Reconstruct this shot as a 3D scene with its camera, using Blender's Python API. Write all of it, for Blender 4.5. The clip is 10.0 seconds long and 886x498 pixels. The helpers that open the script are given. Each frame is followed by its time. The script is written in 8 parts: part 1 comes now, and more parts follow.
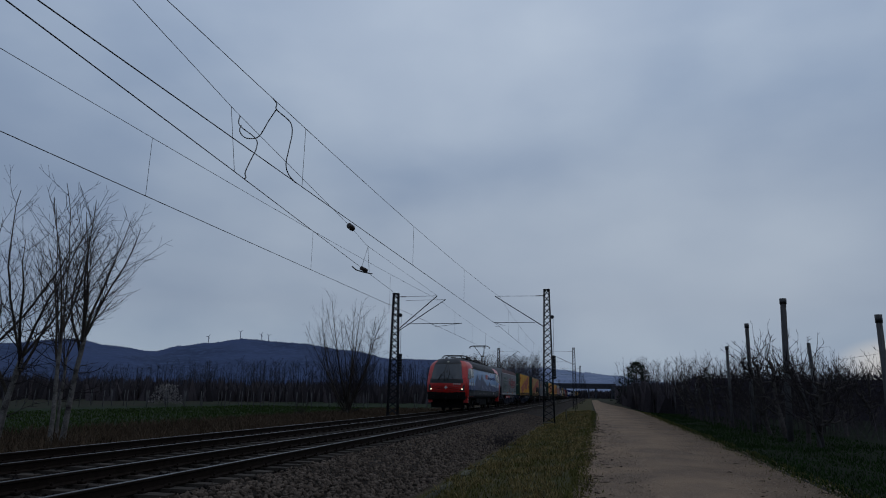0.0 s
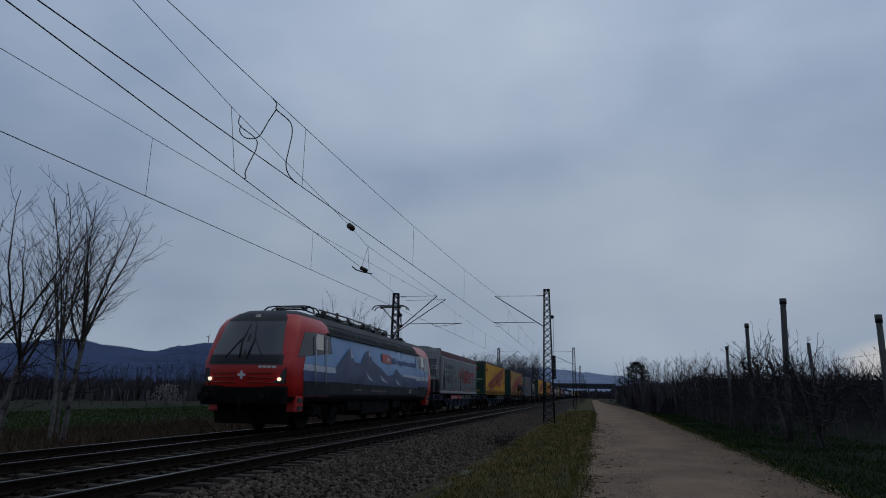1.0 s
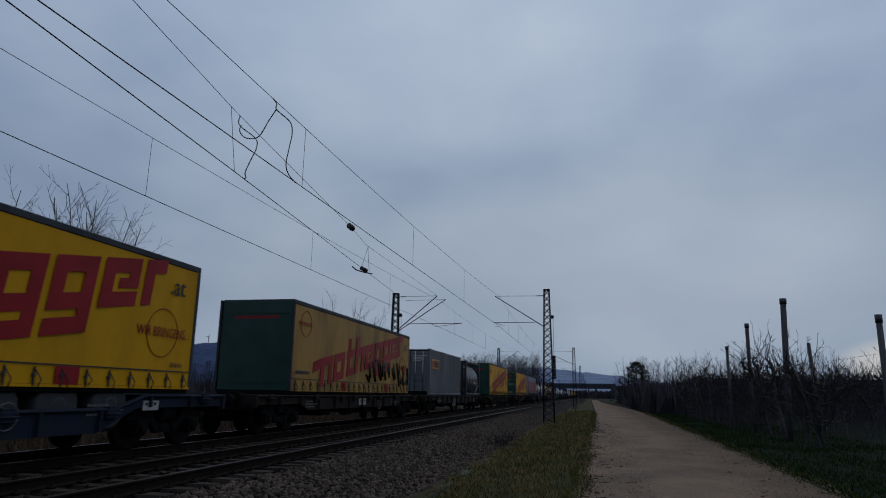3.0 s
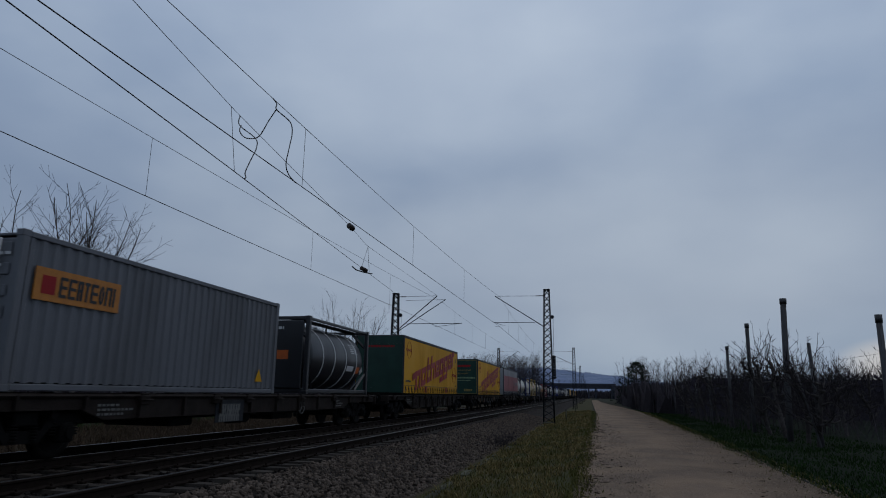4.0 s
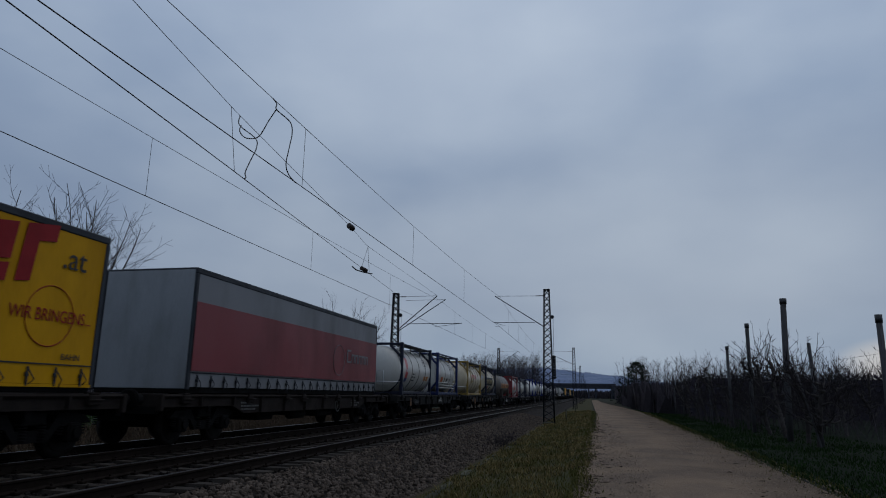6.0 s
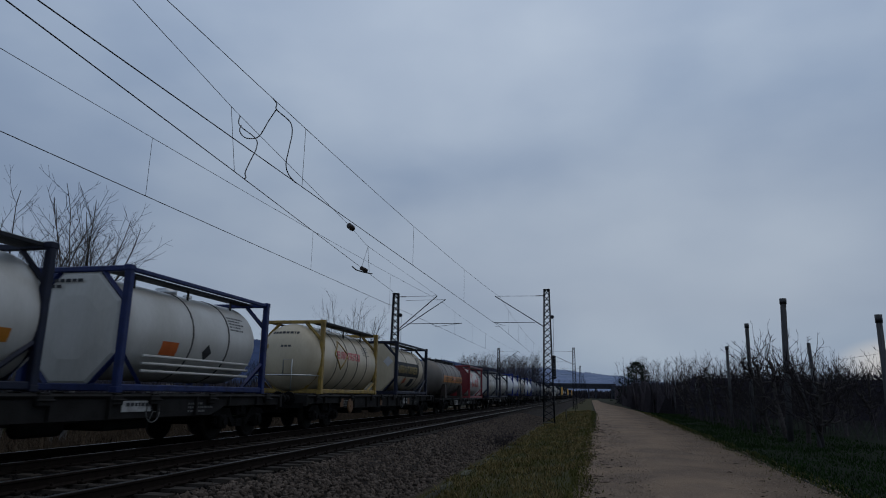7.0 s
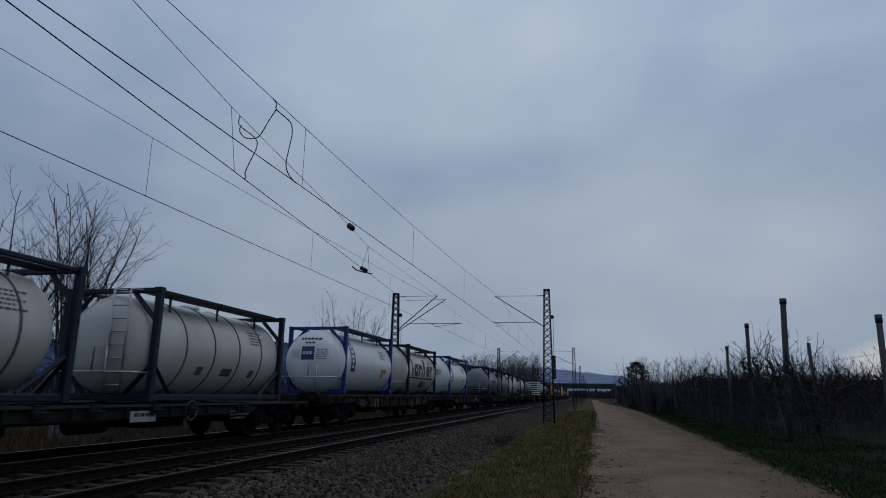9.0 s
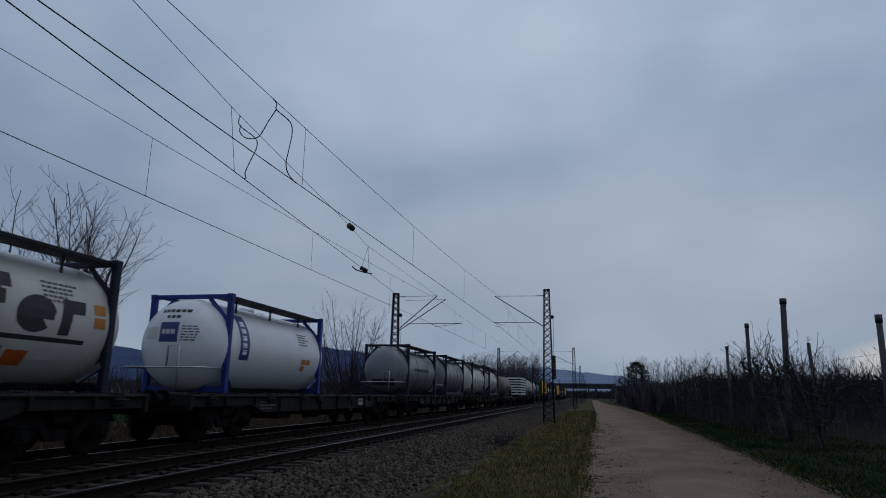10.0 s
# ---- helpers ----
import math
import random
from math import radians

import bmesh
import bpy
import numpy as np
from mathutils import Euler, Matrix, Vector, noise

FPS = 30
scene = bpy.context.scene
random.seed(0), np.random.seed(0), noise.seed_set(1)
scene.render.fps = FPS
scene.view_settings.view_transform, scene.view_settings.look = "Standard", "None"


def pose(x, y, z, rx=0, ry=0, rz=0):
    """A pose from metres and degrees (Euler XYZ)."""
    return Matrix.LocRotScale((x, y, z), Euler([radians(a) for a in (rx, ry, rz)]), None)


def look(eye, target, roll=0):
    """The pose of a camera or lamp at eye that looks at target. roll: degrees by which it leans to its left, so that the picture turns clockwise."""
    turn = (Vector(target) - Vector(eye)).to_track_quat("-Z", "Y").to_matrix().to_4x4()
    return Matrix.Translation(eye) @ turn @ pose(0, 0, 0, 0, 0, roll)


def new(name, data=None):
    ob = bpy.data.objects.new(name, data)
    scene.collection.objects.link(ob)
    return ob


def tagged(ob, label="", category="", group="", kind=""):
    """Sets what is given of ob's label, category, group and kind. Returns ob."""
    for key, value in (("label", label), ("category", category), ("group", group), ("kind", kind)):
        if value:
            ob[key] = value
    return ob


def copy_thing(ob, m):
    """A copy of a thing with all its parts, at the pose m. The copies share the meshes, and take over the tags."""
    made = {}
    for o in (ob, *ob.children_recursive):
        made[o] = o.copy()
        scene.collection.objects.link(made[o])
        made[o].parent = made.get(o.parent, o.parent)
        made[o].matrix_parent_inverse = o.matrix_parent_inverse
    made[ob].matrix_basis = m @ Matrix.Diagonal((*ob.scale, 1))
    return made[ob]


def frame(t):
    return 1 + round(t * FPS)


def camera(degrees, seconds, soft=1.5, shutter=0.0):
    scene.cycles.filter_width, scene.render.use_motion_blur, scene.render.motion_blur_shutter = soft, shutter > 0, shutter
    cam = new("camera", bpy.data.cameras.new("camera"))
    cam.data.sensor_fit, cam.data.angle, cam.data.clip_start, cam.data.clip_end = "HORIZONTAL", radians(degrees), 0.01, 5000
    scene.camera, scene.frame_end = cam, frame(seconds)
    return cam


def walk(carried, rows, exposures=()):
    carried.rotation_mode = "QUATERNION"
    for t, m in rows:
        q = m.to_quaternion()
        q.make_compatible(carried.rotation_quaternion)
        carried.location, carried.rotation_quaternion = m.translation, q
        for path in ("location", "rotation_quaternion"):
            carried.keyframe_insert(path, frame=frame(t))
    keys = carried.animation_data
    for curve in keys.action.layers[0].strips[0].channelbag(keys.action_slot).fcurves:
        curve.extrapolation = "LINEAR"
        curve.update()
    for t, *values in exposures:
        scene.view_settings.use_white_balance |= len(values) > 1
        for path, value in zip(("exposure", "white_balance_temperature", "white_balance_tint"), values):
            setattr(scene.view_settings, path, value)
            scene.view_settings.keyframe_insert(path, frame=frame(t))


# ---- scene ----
# Camera: it stands still beside the line, about 1.6 m above the path. Rail top is z = 0, the line runs along y.
EYE = (0.0, 0.0, 1.24)
YAW, PITCH, ROLL = radians(12.75), radians(12.61), 0.88
AIM = (EYE[0] - math.sin(YAW) * math.cos(PITCH), EYE[1] + math.cos(YAW) * math.cos(PITCH), EYE[2] + math.sin(PITCH))
cam = camera(68.73, 10.0, soft=1.0, shutter=0.05)
walk(cam, [(0.0, look(EYE, AIM, ROLL)), (10.0, look(EYE, AIM, ROLL))])

# Light: heavy overcast, a little brighter towards the south-east.
SUN_AZ, SUN_EL = radians(68), radians(64)
EXPOSURE = 0.0
scene.view_settings.exposure = EXPOSURE


def srgb(r, g, b):
    def lin(c):
        c /= 255.0
        return c / 12.92 if c <= 0.04045 else ((c + 0.055) / 1.055) ** 2.4
    return (lin(r), lin(g), lin(b), 1.0)


def make_world():
    w = bpy.data.worlds.new("overcast")
    scene.world = w
    w.use_nodes = True
    nt = w.node_tree
    nt.nodes.clear()
    n = nt.nodes.new
    out, bg = n("ShaderNodeOutputWorld"), n("ShaderNodeBackground")
    sky = n("ShaderNodeTexSky")
    sky.sky_type, sky.sun_disc = "NISHITA", False
    sky.sun_elevation, sky.sun_rotation = SUN_EL, SUN_AZ
    tc, mp = n("ShaderNodeTexCoord"), n("ShaderNodeMapping")
    mp.inputs["Scale"].default_value = (1.0, 1.0, 1.9)
    mp.inputs["Location"].default_value = (0.35, 0.1, 0.2)
    n1, n2 = n("ShaderNodeTexNoise"), n("ShaderNodeTexNoise")
    n1.inputs["Scale"].default_value, n1.inputs["Detail"].default_value, n1.inputs["Roughness"].default_value = 1.5, 3.0, 0.4
    n2.inputs["Scale"].default_value, n2.inputs["Detail"].default_value, n2.inputs["Roughness"].default_value = 5.0, 4.0, 0.45
    mixn = n("ShaderNodeMix")
    mixn.data_type = "FLOAT"
    mixn.inputs[0].default_value = 0.27
    ramp = n("ShaderNodeValToRGB")
    ramp.color_ramp.elements[0].position, ramp.color_ramp.elements[0].color = 0.30, srgb(115, 136, 169)
    ramp.color_ramp.elements[1].position, ramp.color_ramp.elements[1].color = 0.72, srgb(172, 188, 209)
    mid = ramp.color_ramp.elements.new(0.5)
    mid.color = srgb(140, 159, 187)
    add, scl = n("ShaderNodeMix"), n("ShaderNodeMix")
    add.data_type = "RGBA"
    add.inputs[0].default_value = 0.86
    scl.data_type, scl.blend_type = "RGBA", "MULTIPLY"
    scl.inputs[0].default_value = 1.0
    scl.inputs[7].default_value = (0.05, 0.05, 0.05, 1)
    lk = nt.links.new
    lk(tc.outputs["Generated"], mp.inputs["Vector"])
    lk(mp.outputs["Vector"], n1.inputs["Vector"])
    lk(mp.outputs["Vector"], n2.inputs["Vector"])
    lk(n1.outputs["Fac"], mixn.inputs[2])
    lk(n2.outputs["Fac"], mixn.inputs[3])
    lk(mixn.outputs[0], ramp.inputs["Fac"])
    lk(sky.outputs["Color"], scl.inputs[6])
    lk(scl.outputs[2], add.inputs[6])
    lk(ramp.outputs["Color"], add.inputs[7])
    # an overcast sky is brightest overhead; thin cloud glows along the horizon and round the veiled sun
    sep, grad, tint = n("ShaderNodeSeparateXYZ"), n("ShaderNodeValToRGB"), n("ShaderNodeMix")
    lk(tc.outputs["Generated"], sep.inputs[0])
    lk(sep.outputs["Z"], grad.inputs["Fac"])
    el = grad.color_ramp.elements
    el[0].position, el[0].color = 0.0, (0.924, 0.938, 0.916, 1)
    el[1].position, el[1].color = 1.0, (1.239, 1.173, 1.103, 1)
    for pos, c in ((0.05, (0.966, 0.949, 0.906, 1)), (0.13, (0.840, 0.816, 0.798, 1)), (0.26, (0.945, 0.918, 0.886, 1)), (0.40, (1.103, 1.071, 1.024, 1)), (0.56, (1.302, 1.244, 1.172, 1))):
        e = el.new(pos)
        e.color = c
    tint.data_type, tint.blend_type = "RGBA", "MULTIPLY"
    tint.inputs[0].default_value = 1.0
    lk(add.outputs[2], tint.inputs[6])
    lk(grad.outputs["Color"], tint.inputs[7])
    last = tint.outputs[2]
    flat, unit_way = n("ShaderNodeVectorMath"), n("ShaderNodeVectorMath")
    flat.operation, unit_way.operation = "MULTIPLY", "NORMALIZE"
    flat.inputs[1].default_value = (1, 1, 2.2)
    lk(tc.outputs["Generated"], flat.inputs[0])
    lk(flat.outputs[0], unit_way.inputs[0])
    for way, lo, hi, color, amount in (((-0.183, 0.850, 0.495), 0.965, 1.0, (0.62, 0.69, 0.78, 1), 0.28), ((0.129, 0.975, 0.179), 0.90, 1.0, (0.58, 0.64, 0.71, 1), 0.24), ((0.385, 0.921, 0.044), 0.9962, 0.9999, (0.74, 0.67, 0.58, 1), 0.50)):
        dot, rng, mul, mx = n("ShaderNodeVectorMath"), n("ShaderNodeMapRange"), n("ShaderNodeMath"), n("ShaderNodeMix")
        dot.operation, mul.operation, mx.data_type, rng.interpolation_type = "DOT_PRODUCT", "MULTIPLY", "RGBA", "SMOOTHSTEP"
        dot.inputs[1].default_value = Vector((way[0], way[1], way[2] * 2.2)).normalized()
        rng.inputs[1].default_value, rng.inputs[2].default_value = lo, hi
        mul.inputs[1].default_value = amount
        mx.inputs[7].default_value = color
        lk(unit_way.outputs[0], dot.inputs[0])
        lk(dot.outputs["Value"], rng.inputs[0])
        lk(rng.outputs[0], mul.inputs[0])
        lk(mul.outputs[0], mx.inputs[0])
        lk(last, mx.inputs[6])
        last = mx.outputs[2]
    lk(last, bg.inputs["Color"])
    bg.inputs["Strength"].default_value = 1.0
    lk(bg.outputs[0], out.inputs[0])


make_world()
sun = new("sun", bpy.data.lights.new("sun", "SUN"))
sun.data.energy, sun.data.angle, sun.data.color = 0.30, radians(50), (1.0, 0.95, 0.88)
sun.matrix_world = look((math.sin(SUN_AZ) * 60 * math.cos(SUN_EL), math.cos(SUN_AZ) * 60 * math.cos(SUN_EL), 60 * math.sin(SUN_EL)), (0, 0, 0))


# ---- materials ----
def material(name, color, rough=0.6, metal=0.0, var=0.25, scale=6.0, fine=60.0, bump=0.15, dark=None, streak=1.0, spec=0.5, random_tint=0.0, emit=0.0, island=0.0, grain=None):
    """Two scales of noise on a base colour: broad stains towards `dark`, fine grain in value, a little bump."""
    m = bpy.data.materials.new(name)
    m.use_nodes = True
    nt = m.node_tree
    b = nt.nodes["Principled BSDF"]
    n, lk = nt.nodes.new, nt.links.new
    tc, mp = n("ShaderNodeTexCoord"), n("ShaderNodeMapping")
    mp.inputs["Scale"].default_value = (1, 1, streak)
    lk(tc.outputs["Object"], mp.inputs["Vector"])
    big, small = n("ShaderNodeTexNoise"), n("ShaderNodeTexNoise")
    big.inputs["Scale"].default_value, big.inputs["Detail"].default_value = scale, 5.0
    small.inputs["Scale"].default_value, small.inputs["Detail"].default_value = fine, 3.0
    lk(mp.outputs["Vector"], big.inputs["Vector"])
    lk(mp.outputs["Vector"], small.inputs["Vector"])
    ramp = n("ShaderNodeMapRange")
    ramp.inputs[1].default_value, ramp.inputs[2].default_value = 0.42, 0.75
    lk(big.outputs["Fac"], ramp.inputs[0])
    amt = n("ShaderNodeMath")
    amt.operation = "MULTIPLY"
    amt.inputs[1].default_value = var * 2.2
    amt.use_clamp = True
    lk(ramp.outputs[0], amt.inputs[0])
    mix = n("ShaderNodeMix")
    mix.data_type = "RGBA"
    mix.inputs[6].default_value = color
    mix.inputs[7].default_value = dark or (color[0] * 0.35, color[1] * 0.33, color[2] * 0.3, 1)
    lk(amt.outputs[0], mix.inputs[0])
    hsv = n("ShaderNodeHueSaturation")
    val = n("ShaderNodeMapRange")
    val.inputs[1].default_value, val.inputs[2].default_value = 0.25, 0.75
    val.inputs[3].default_value, val.inputs[4].default_value = 1 - (var * 0.8 if grain is None else grain), 1 + (var * 0.8 if grain is None else grain)
    lk(small.outputs["Fac"], val.inputs[0])
    last = val.outputs[0]
    if random_tint or island:
        src = n("ShaderNodeNewGeometry").outputs["Random Per Island"] if island else n("ShaderNodeObjectInfo").outputs["Random"]
        rr, mul = n("ShaderNodeMapRange"), n("ShaderNodeMath")
        a = island or random_tint
        rr.inputs[3].default_value, rr.inputs[4].default_value = 1 - a, 1 + a
        mul.operation = "MULTIPLY"
        lk(src, rr.inputs[0])
        lk(rr.outputs[0], mul.inputs[0])
        lk(last, mul.inputs[1])
        last = mul.outputs[0]
    lk(last, hsv.inputs["Value"])
    lk(mix.outputs[2], hsv.inputs["Color"])
    lk(hsv.outputs["Color"], b.inputs["Base Color"])
    rgh = n("ShaderNodeMapRange")
    rgh.inputs[3].default_value, rgh.inputs[4].default_value = max(rough - 0.12, 0.03), min(rough + 0.15, 1)
    lk(big.outputs["Fac"], rgh.inputs[0])
    lk(rgh.outputs[0], b.inputs["Roughness"])
    b.inputs["Metallic"].default_value = metal
    b.inputs["Specular IOR Level"].default_value = spec
    if bump:
        bp = n("ShaderNodeBump")
        bp.inputs["Strength"].default_value, bp.inputs["Distance"].default_value = bump, 0.02
        lk(small.outputs["Fac"], bp.inputs["Height"])
        lk(bp.outputs["Normal"], b.inputs["Normal"])
    if emit:
        b.inputs["Emission Color"].default_value = color
        b.inputs["Emission Strength"].default_value = emit
    return m


def two_tone(name, a, b2, c, scale, rough=0.95, fine=8.0, bump=0.4, lo=0.4, hi=0.6):
    """Ground: patches of a and b2 with specks of c."""
    m = bpy.data.materials.new(name)
    m.use_nodes = True
    nt = m.node_tree
    b = nt.nodes["Principled BSDF"]
    n, lk = nt.nodes.new, nt.links.new
    tc = n("ShaderNodeTexCoord")
    big, small = n("ShaderNodeTexNoise"), n("ShaderNodeTexNoise")
    big.inputs["Scale"].default_value, big.inputs["Detail"].default_value = scale, 6.0
    small.inputs["Scale"].default_value, small.inputs["Detail"].default_value = fine, 6.0
    r1, r2 = n("ShaderNodeMapRange"), n("ShaderNodeMapRange")
    r1.inputs[1].default_value, r1.inputs[2].default_value = lo, hi
    r2.inputs[1].default_value, r2.inputs[2].default_value = 0.48, 0.68
    m1, m2 = n("ShaderNodeMix"), n("ShaderNodeMix")
    m1.data_type = m2.data_type = "RGBA"
    m1.inputs[6].default_value, m1.inputs[7].default_value, m2.inputs[7].default_value = a, b2, c
    for t in (big, small):
        lk(tc.outputs["Object"], t.inputs["Vector"])
    lk(big.outputs["Fac"], r1.inputs[0])
    lk(small.outputs["Fac"], r2.inputs[0])
    lk(r1.outputs[0], m1.inputs[0])
    lk(m1.outputs[2], m2.inputs[6])
    lk(r2.outputs[0], m2.inputs[0])
    lk(m2.outputs[2], b.inputs["Base Color"])
    b.inputs["Roughness"].default_value = rough
    b.inputs["Specular IOR Level"].default_value = 0.06
    bp = n("ShaderNodeBump")
    bp.inputs["Strength"].default_value, bp.inputs["Distance"].default_value = bump, 0.05
    lk(small.outputs["Fac"], bp.inputs["Height"])
    lk(bp.outputs["Normal"], b.inputs["Normal"])
    return m


def rgb(r, g, b):
    return (r, g, b, 1.0)


M = {}
M["ground"] = two_tone("field_soil_and_grass", rgb(0.016, 0.022, 0.009), rgb(0.022, 0.019, 0.012), rgb(0.018, 0.015, 0.011), 0.12, fine=3.0)
M["meadow"] = two_tone("winter_meadow", rgb(0.0105, 0.0200, 0.0070), rgb(0.0125, 0.0220, 0.0080), rgb(0.0135, 0.0165, 0.0080), 0.15, fine=4.0)
# Turf under the fruit trees: canopy shade is put into these darker tones.
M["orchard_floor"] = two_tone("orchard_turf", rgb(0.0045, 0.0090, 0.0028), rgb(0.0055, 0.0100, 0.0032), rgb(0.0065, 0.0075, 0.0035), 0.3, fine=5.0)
M["verge"] = two_tone("verge_soil", rgb(0.0450, 0.0450, 0.0165), rgb(0.0540, 0.0450, 0.0210), rgb(0.0300, 0.0255, 0.0150), 0.8, fine=9.0)
M["dry_soil"] = two_tone("dry_verge_soil", rgb(0.040, 0.029, 0.019), rgb(0.031, 0.027, 0.014), rgb(0.052, 0.038, 0.024), 0.6, fine=6.0)
M["path"] = two_tone("gravel_path", rgb(0.205, 0.142, 0.096), rgb(0.120, 0.087, 0.064), rgb(0.275, 0.208, 0.155), 0.55, fine=34.0, bump=0.8)
def add_damp_strip(m, color, x0, x1, amount):
    """Mixes a muddier tone into a ground material from x0 to x1, with a ragged edge."""
    nt = m.node_tree
    n, lk = nt.nodes.new, nt.links.new
    b = nt.nodes["Principled BSDF"]
    old = b.inputs["Base Color"].links[0].from_socket
    tc, sep, nz = n("ShaderNodeTexCoord"), n("ShaderNodeSeparateXYZ"), n("ShaderNodeTexNoise")
    nz.inputs["Scale"].default_value, nz.inputs["Detail"].default_value = 0.9, 6.0
    mad, rng, mul, mx = n("ShaderNodeMath"), n("ShaderNodeMapRange"), n("ShaderNodeMath"), n("ShaderNodeMix")
    mad.operation, mul.operation, mx.data_type, rng.interpolation_type = "MULTIPLY_ADD", "MULTIPLY", "RGBA", "SMOOTHSTEP"
    mad.inputs[1].default_value = 3.2
    rng.inputs[1].default_value, rng.inputs[2].default_value = x0 + 1.6, x1 + 1.6
    mul.inputs[1].default_value = amount
    mx.inputs[7].default_value = color
    lk(tc.outputs["Object"], sep.inputs[0])
    lk(tc.outputs["Object"], nz.inputs["Vector"])
    lk(nz.outputs["Fac"], mad.inputs[0])
    lk(sep.outputs["X"], mad.inputs[2])
    lk(mad.outputs[0], rng.inputs[0])
    lk(rng.outputs[0], mul.inputs[0])
    lk(mul.outputs[0], mx.inputs[0])
    lk(old, mx.inputs[6])
    lk(mx.outputs[2], b.inputs["Base Color"])


add_damp_strip(M["path"], rgb(0.075, 0.052, 0.036), 1.6, 4.2, 0.55)
M["path_stone"] = material("path_stone", rgb(0.24, 0.185, 0.14), 0.9, island=0.35, var=0.1, spec=0.08)
M["ballast"] = two_tone("ballast_bed", rgb(0.020, 0.016, 0.013), rgb(0.027, 0.022, 0.018), rgb(0.010, 0.008, 0.007), 0.9, fine=14.0, bump=1.0)
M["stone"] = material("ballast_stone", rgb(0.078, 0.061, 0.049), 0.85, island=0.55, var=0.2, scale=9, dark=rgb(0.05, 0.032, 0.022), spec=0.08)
# Much darker than the stones on the shoulder.
M["stone_dark"] = material("track_ballast_stone", rgb(0.011, 0.009, 0.008), 0.9, island=0.5, var=0.2, scale=9, spec=0.08)
M["sleeper"] = material("concrete_sleeper", rgb(0.040, 0.034, 0.029), 0.9, var=0.3, scale=4, random_tint=0.25, dark=rgb(0.04, 0.03, 0.022), spec=0.08)
M["rail_side"] = material("rusty_rail_web", rgb(0.012, 0.008, 0.006), 0.9, var=0.3, spec=0.08)
M["rail_top"] = material("polished_rail_head", rgb(0.10, 0.10, 0.105), 0.34, metal=1.0, var=0.12, scale=2, fine=20, bump=0.03)
M["rail_dull"] = material("worn_rail_edge", rgb(0.03, 0.024, 0.02), 0.6, var=0.25, spec=0.08)
M["concrete"] = material("weathered_concrete", rgb(0.22, 0.205, 0.185), 0.9, var=0.3, scale=1.5, fine=30)
M["mast"] = material("dark_painted_steel", rgb(0.018, 0.019, 0.023), 0.65, var=0.25, scale=3, spec=0.08)
M["wire"] = material("copper_wire_dark", rgb(0.015, 0.015, 0.017), 0.6, var=0.0, bump=0)
M["insulator"] = material("brown_insulator", rgb(0.035, 0.022, 0.018), 0.3, var=0.1)
M["bark"] = material("dark_bark", rgb(0.050, 0.042, 0.036), 0.95, var=0.4, scale=5, fine=40, bump=0.6, spec=0.08)
M["birch"] = material("pale_bark", rgb(0.13, 0.122, 0.115), 0.9, var=0.5, scale=4, fine=25, dark=rgb(0.0350, 0.0300, 0.0280), bump=0.4, spec=0.08)
M["twig"] = material("twig", rgb(0.026, 0.022, 0.024), 0.95, var=0.1, bump=0, spec=0.08)
M["orchard_bark"] = material("fruit_tree_bark", rgb(0.056, 0.050, 0.048), 0.95, var=0.4, scale=7, fine=50, bump=0.7, spec=0.08)
M["post_wood"] = material("weathered_post_wood", rgb(0.075, 0.074, 0.077), 0.9, var=0.35, scale=3, fine=50, streak=0.15, bump=0.4, spec=0.08)
M["post_cap"] = material("black_post_cap", rgb(0.012, 0.012, 0.014), 0.5, var=0.1)
M["hedge"] = material("dense_winter_twigs", rgb(0.046, 0.040, 0.045), 0.95, var=0.2, bump=0, island=0.4, spec=0.08)
M["conifer"] = material("conifer_needles", rgb(0.008, 0.016, 0.010), 0.9, var=0.2, island=0.4, bump=0, spec=0.08)
# Haze is painted into both hill colours: bluer here, paler on the far ridge.
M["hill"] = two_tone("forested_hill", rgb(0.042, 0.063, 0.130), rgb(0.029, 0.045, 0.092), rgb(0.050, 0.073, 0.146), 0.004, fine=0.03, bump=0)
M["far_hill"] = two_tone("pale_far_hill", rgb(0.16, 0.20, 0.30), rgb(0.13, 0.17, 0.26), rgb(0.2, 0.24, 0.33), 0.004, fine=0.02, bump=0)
# Distant twigs lightened towards blue: haze put into the base colour.
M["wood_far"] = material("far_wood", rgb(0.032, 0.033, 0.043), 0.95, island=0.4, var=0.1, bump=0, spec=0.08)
M["blossom"] = material("blossoming_shrub", rgb(0.16, 0.15, 0.15), 0.9, island=0.4, var=0.1, bump=0, spec=0.08)
M["turbine"] = material("pale_turbine", rgb(0.10, 0.12, 0.17), 0.5, var=0.05, bump=0)
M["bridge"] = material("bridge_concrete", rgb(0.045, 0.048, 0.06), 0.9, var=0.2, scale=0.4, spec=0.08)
M["grass_dry"] = material("dry_grass_blade", rgb(0.1575, 0.1200, 0.0510), 0.9, island=0.5, var=0.1, bump=0, spec=0.08)
M["grass_green"] = material("green_grass_blade", rgb(0.074, 0.070, 0.021), 0.9, island=0.45, var=0.1, bump=0, spec=0.08)
M["grass_field"] = material("meadow_grass_blade", rgb(0.024, 0.042, 0.010), 0.9, island=0.4, var=0.1, bump=0, spec=0.08)
# Same canopy shade darkens the base colour of the orchard blades.
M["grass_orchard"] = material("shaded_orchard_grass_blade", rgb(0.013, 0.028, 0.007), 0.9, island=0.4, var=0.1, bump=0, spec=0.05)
M["litter"] = material("dark_leaf_litter", rgb(0.045, 0.034, 0.025), 0.95, island=0.4, var=0.1, bump=0, spec=0.05)
M["straw"] = material("straw_tussock", rgb(0.054, 0.038, 0.025), 0.95, island=0.5, var=0.1, bump=0, spec=0.08)
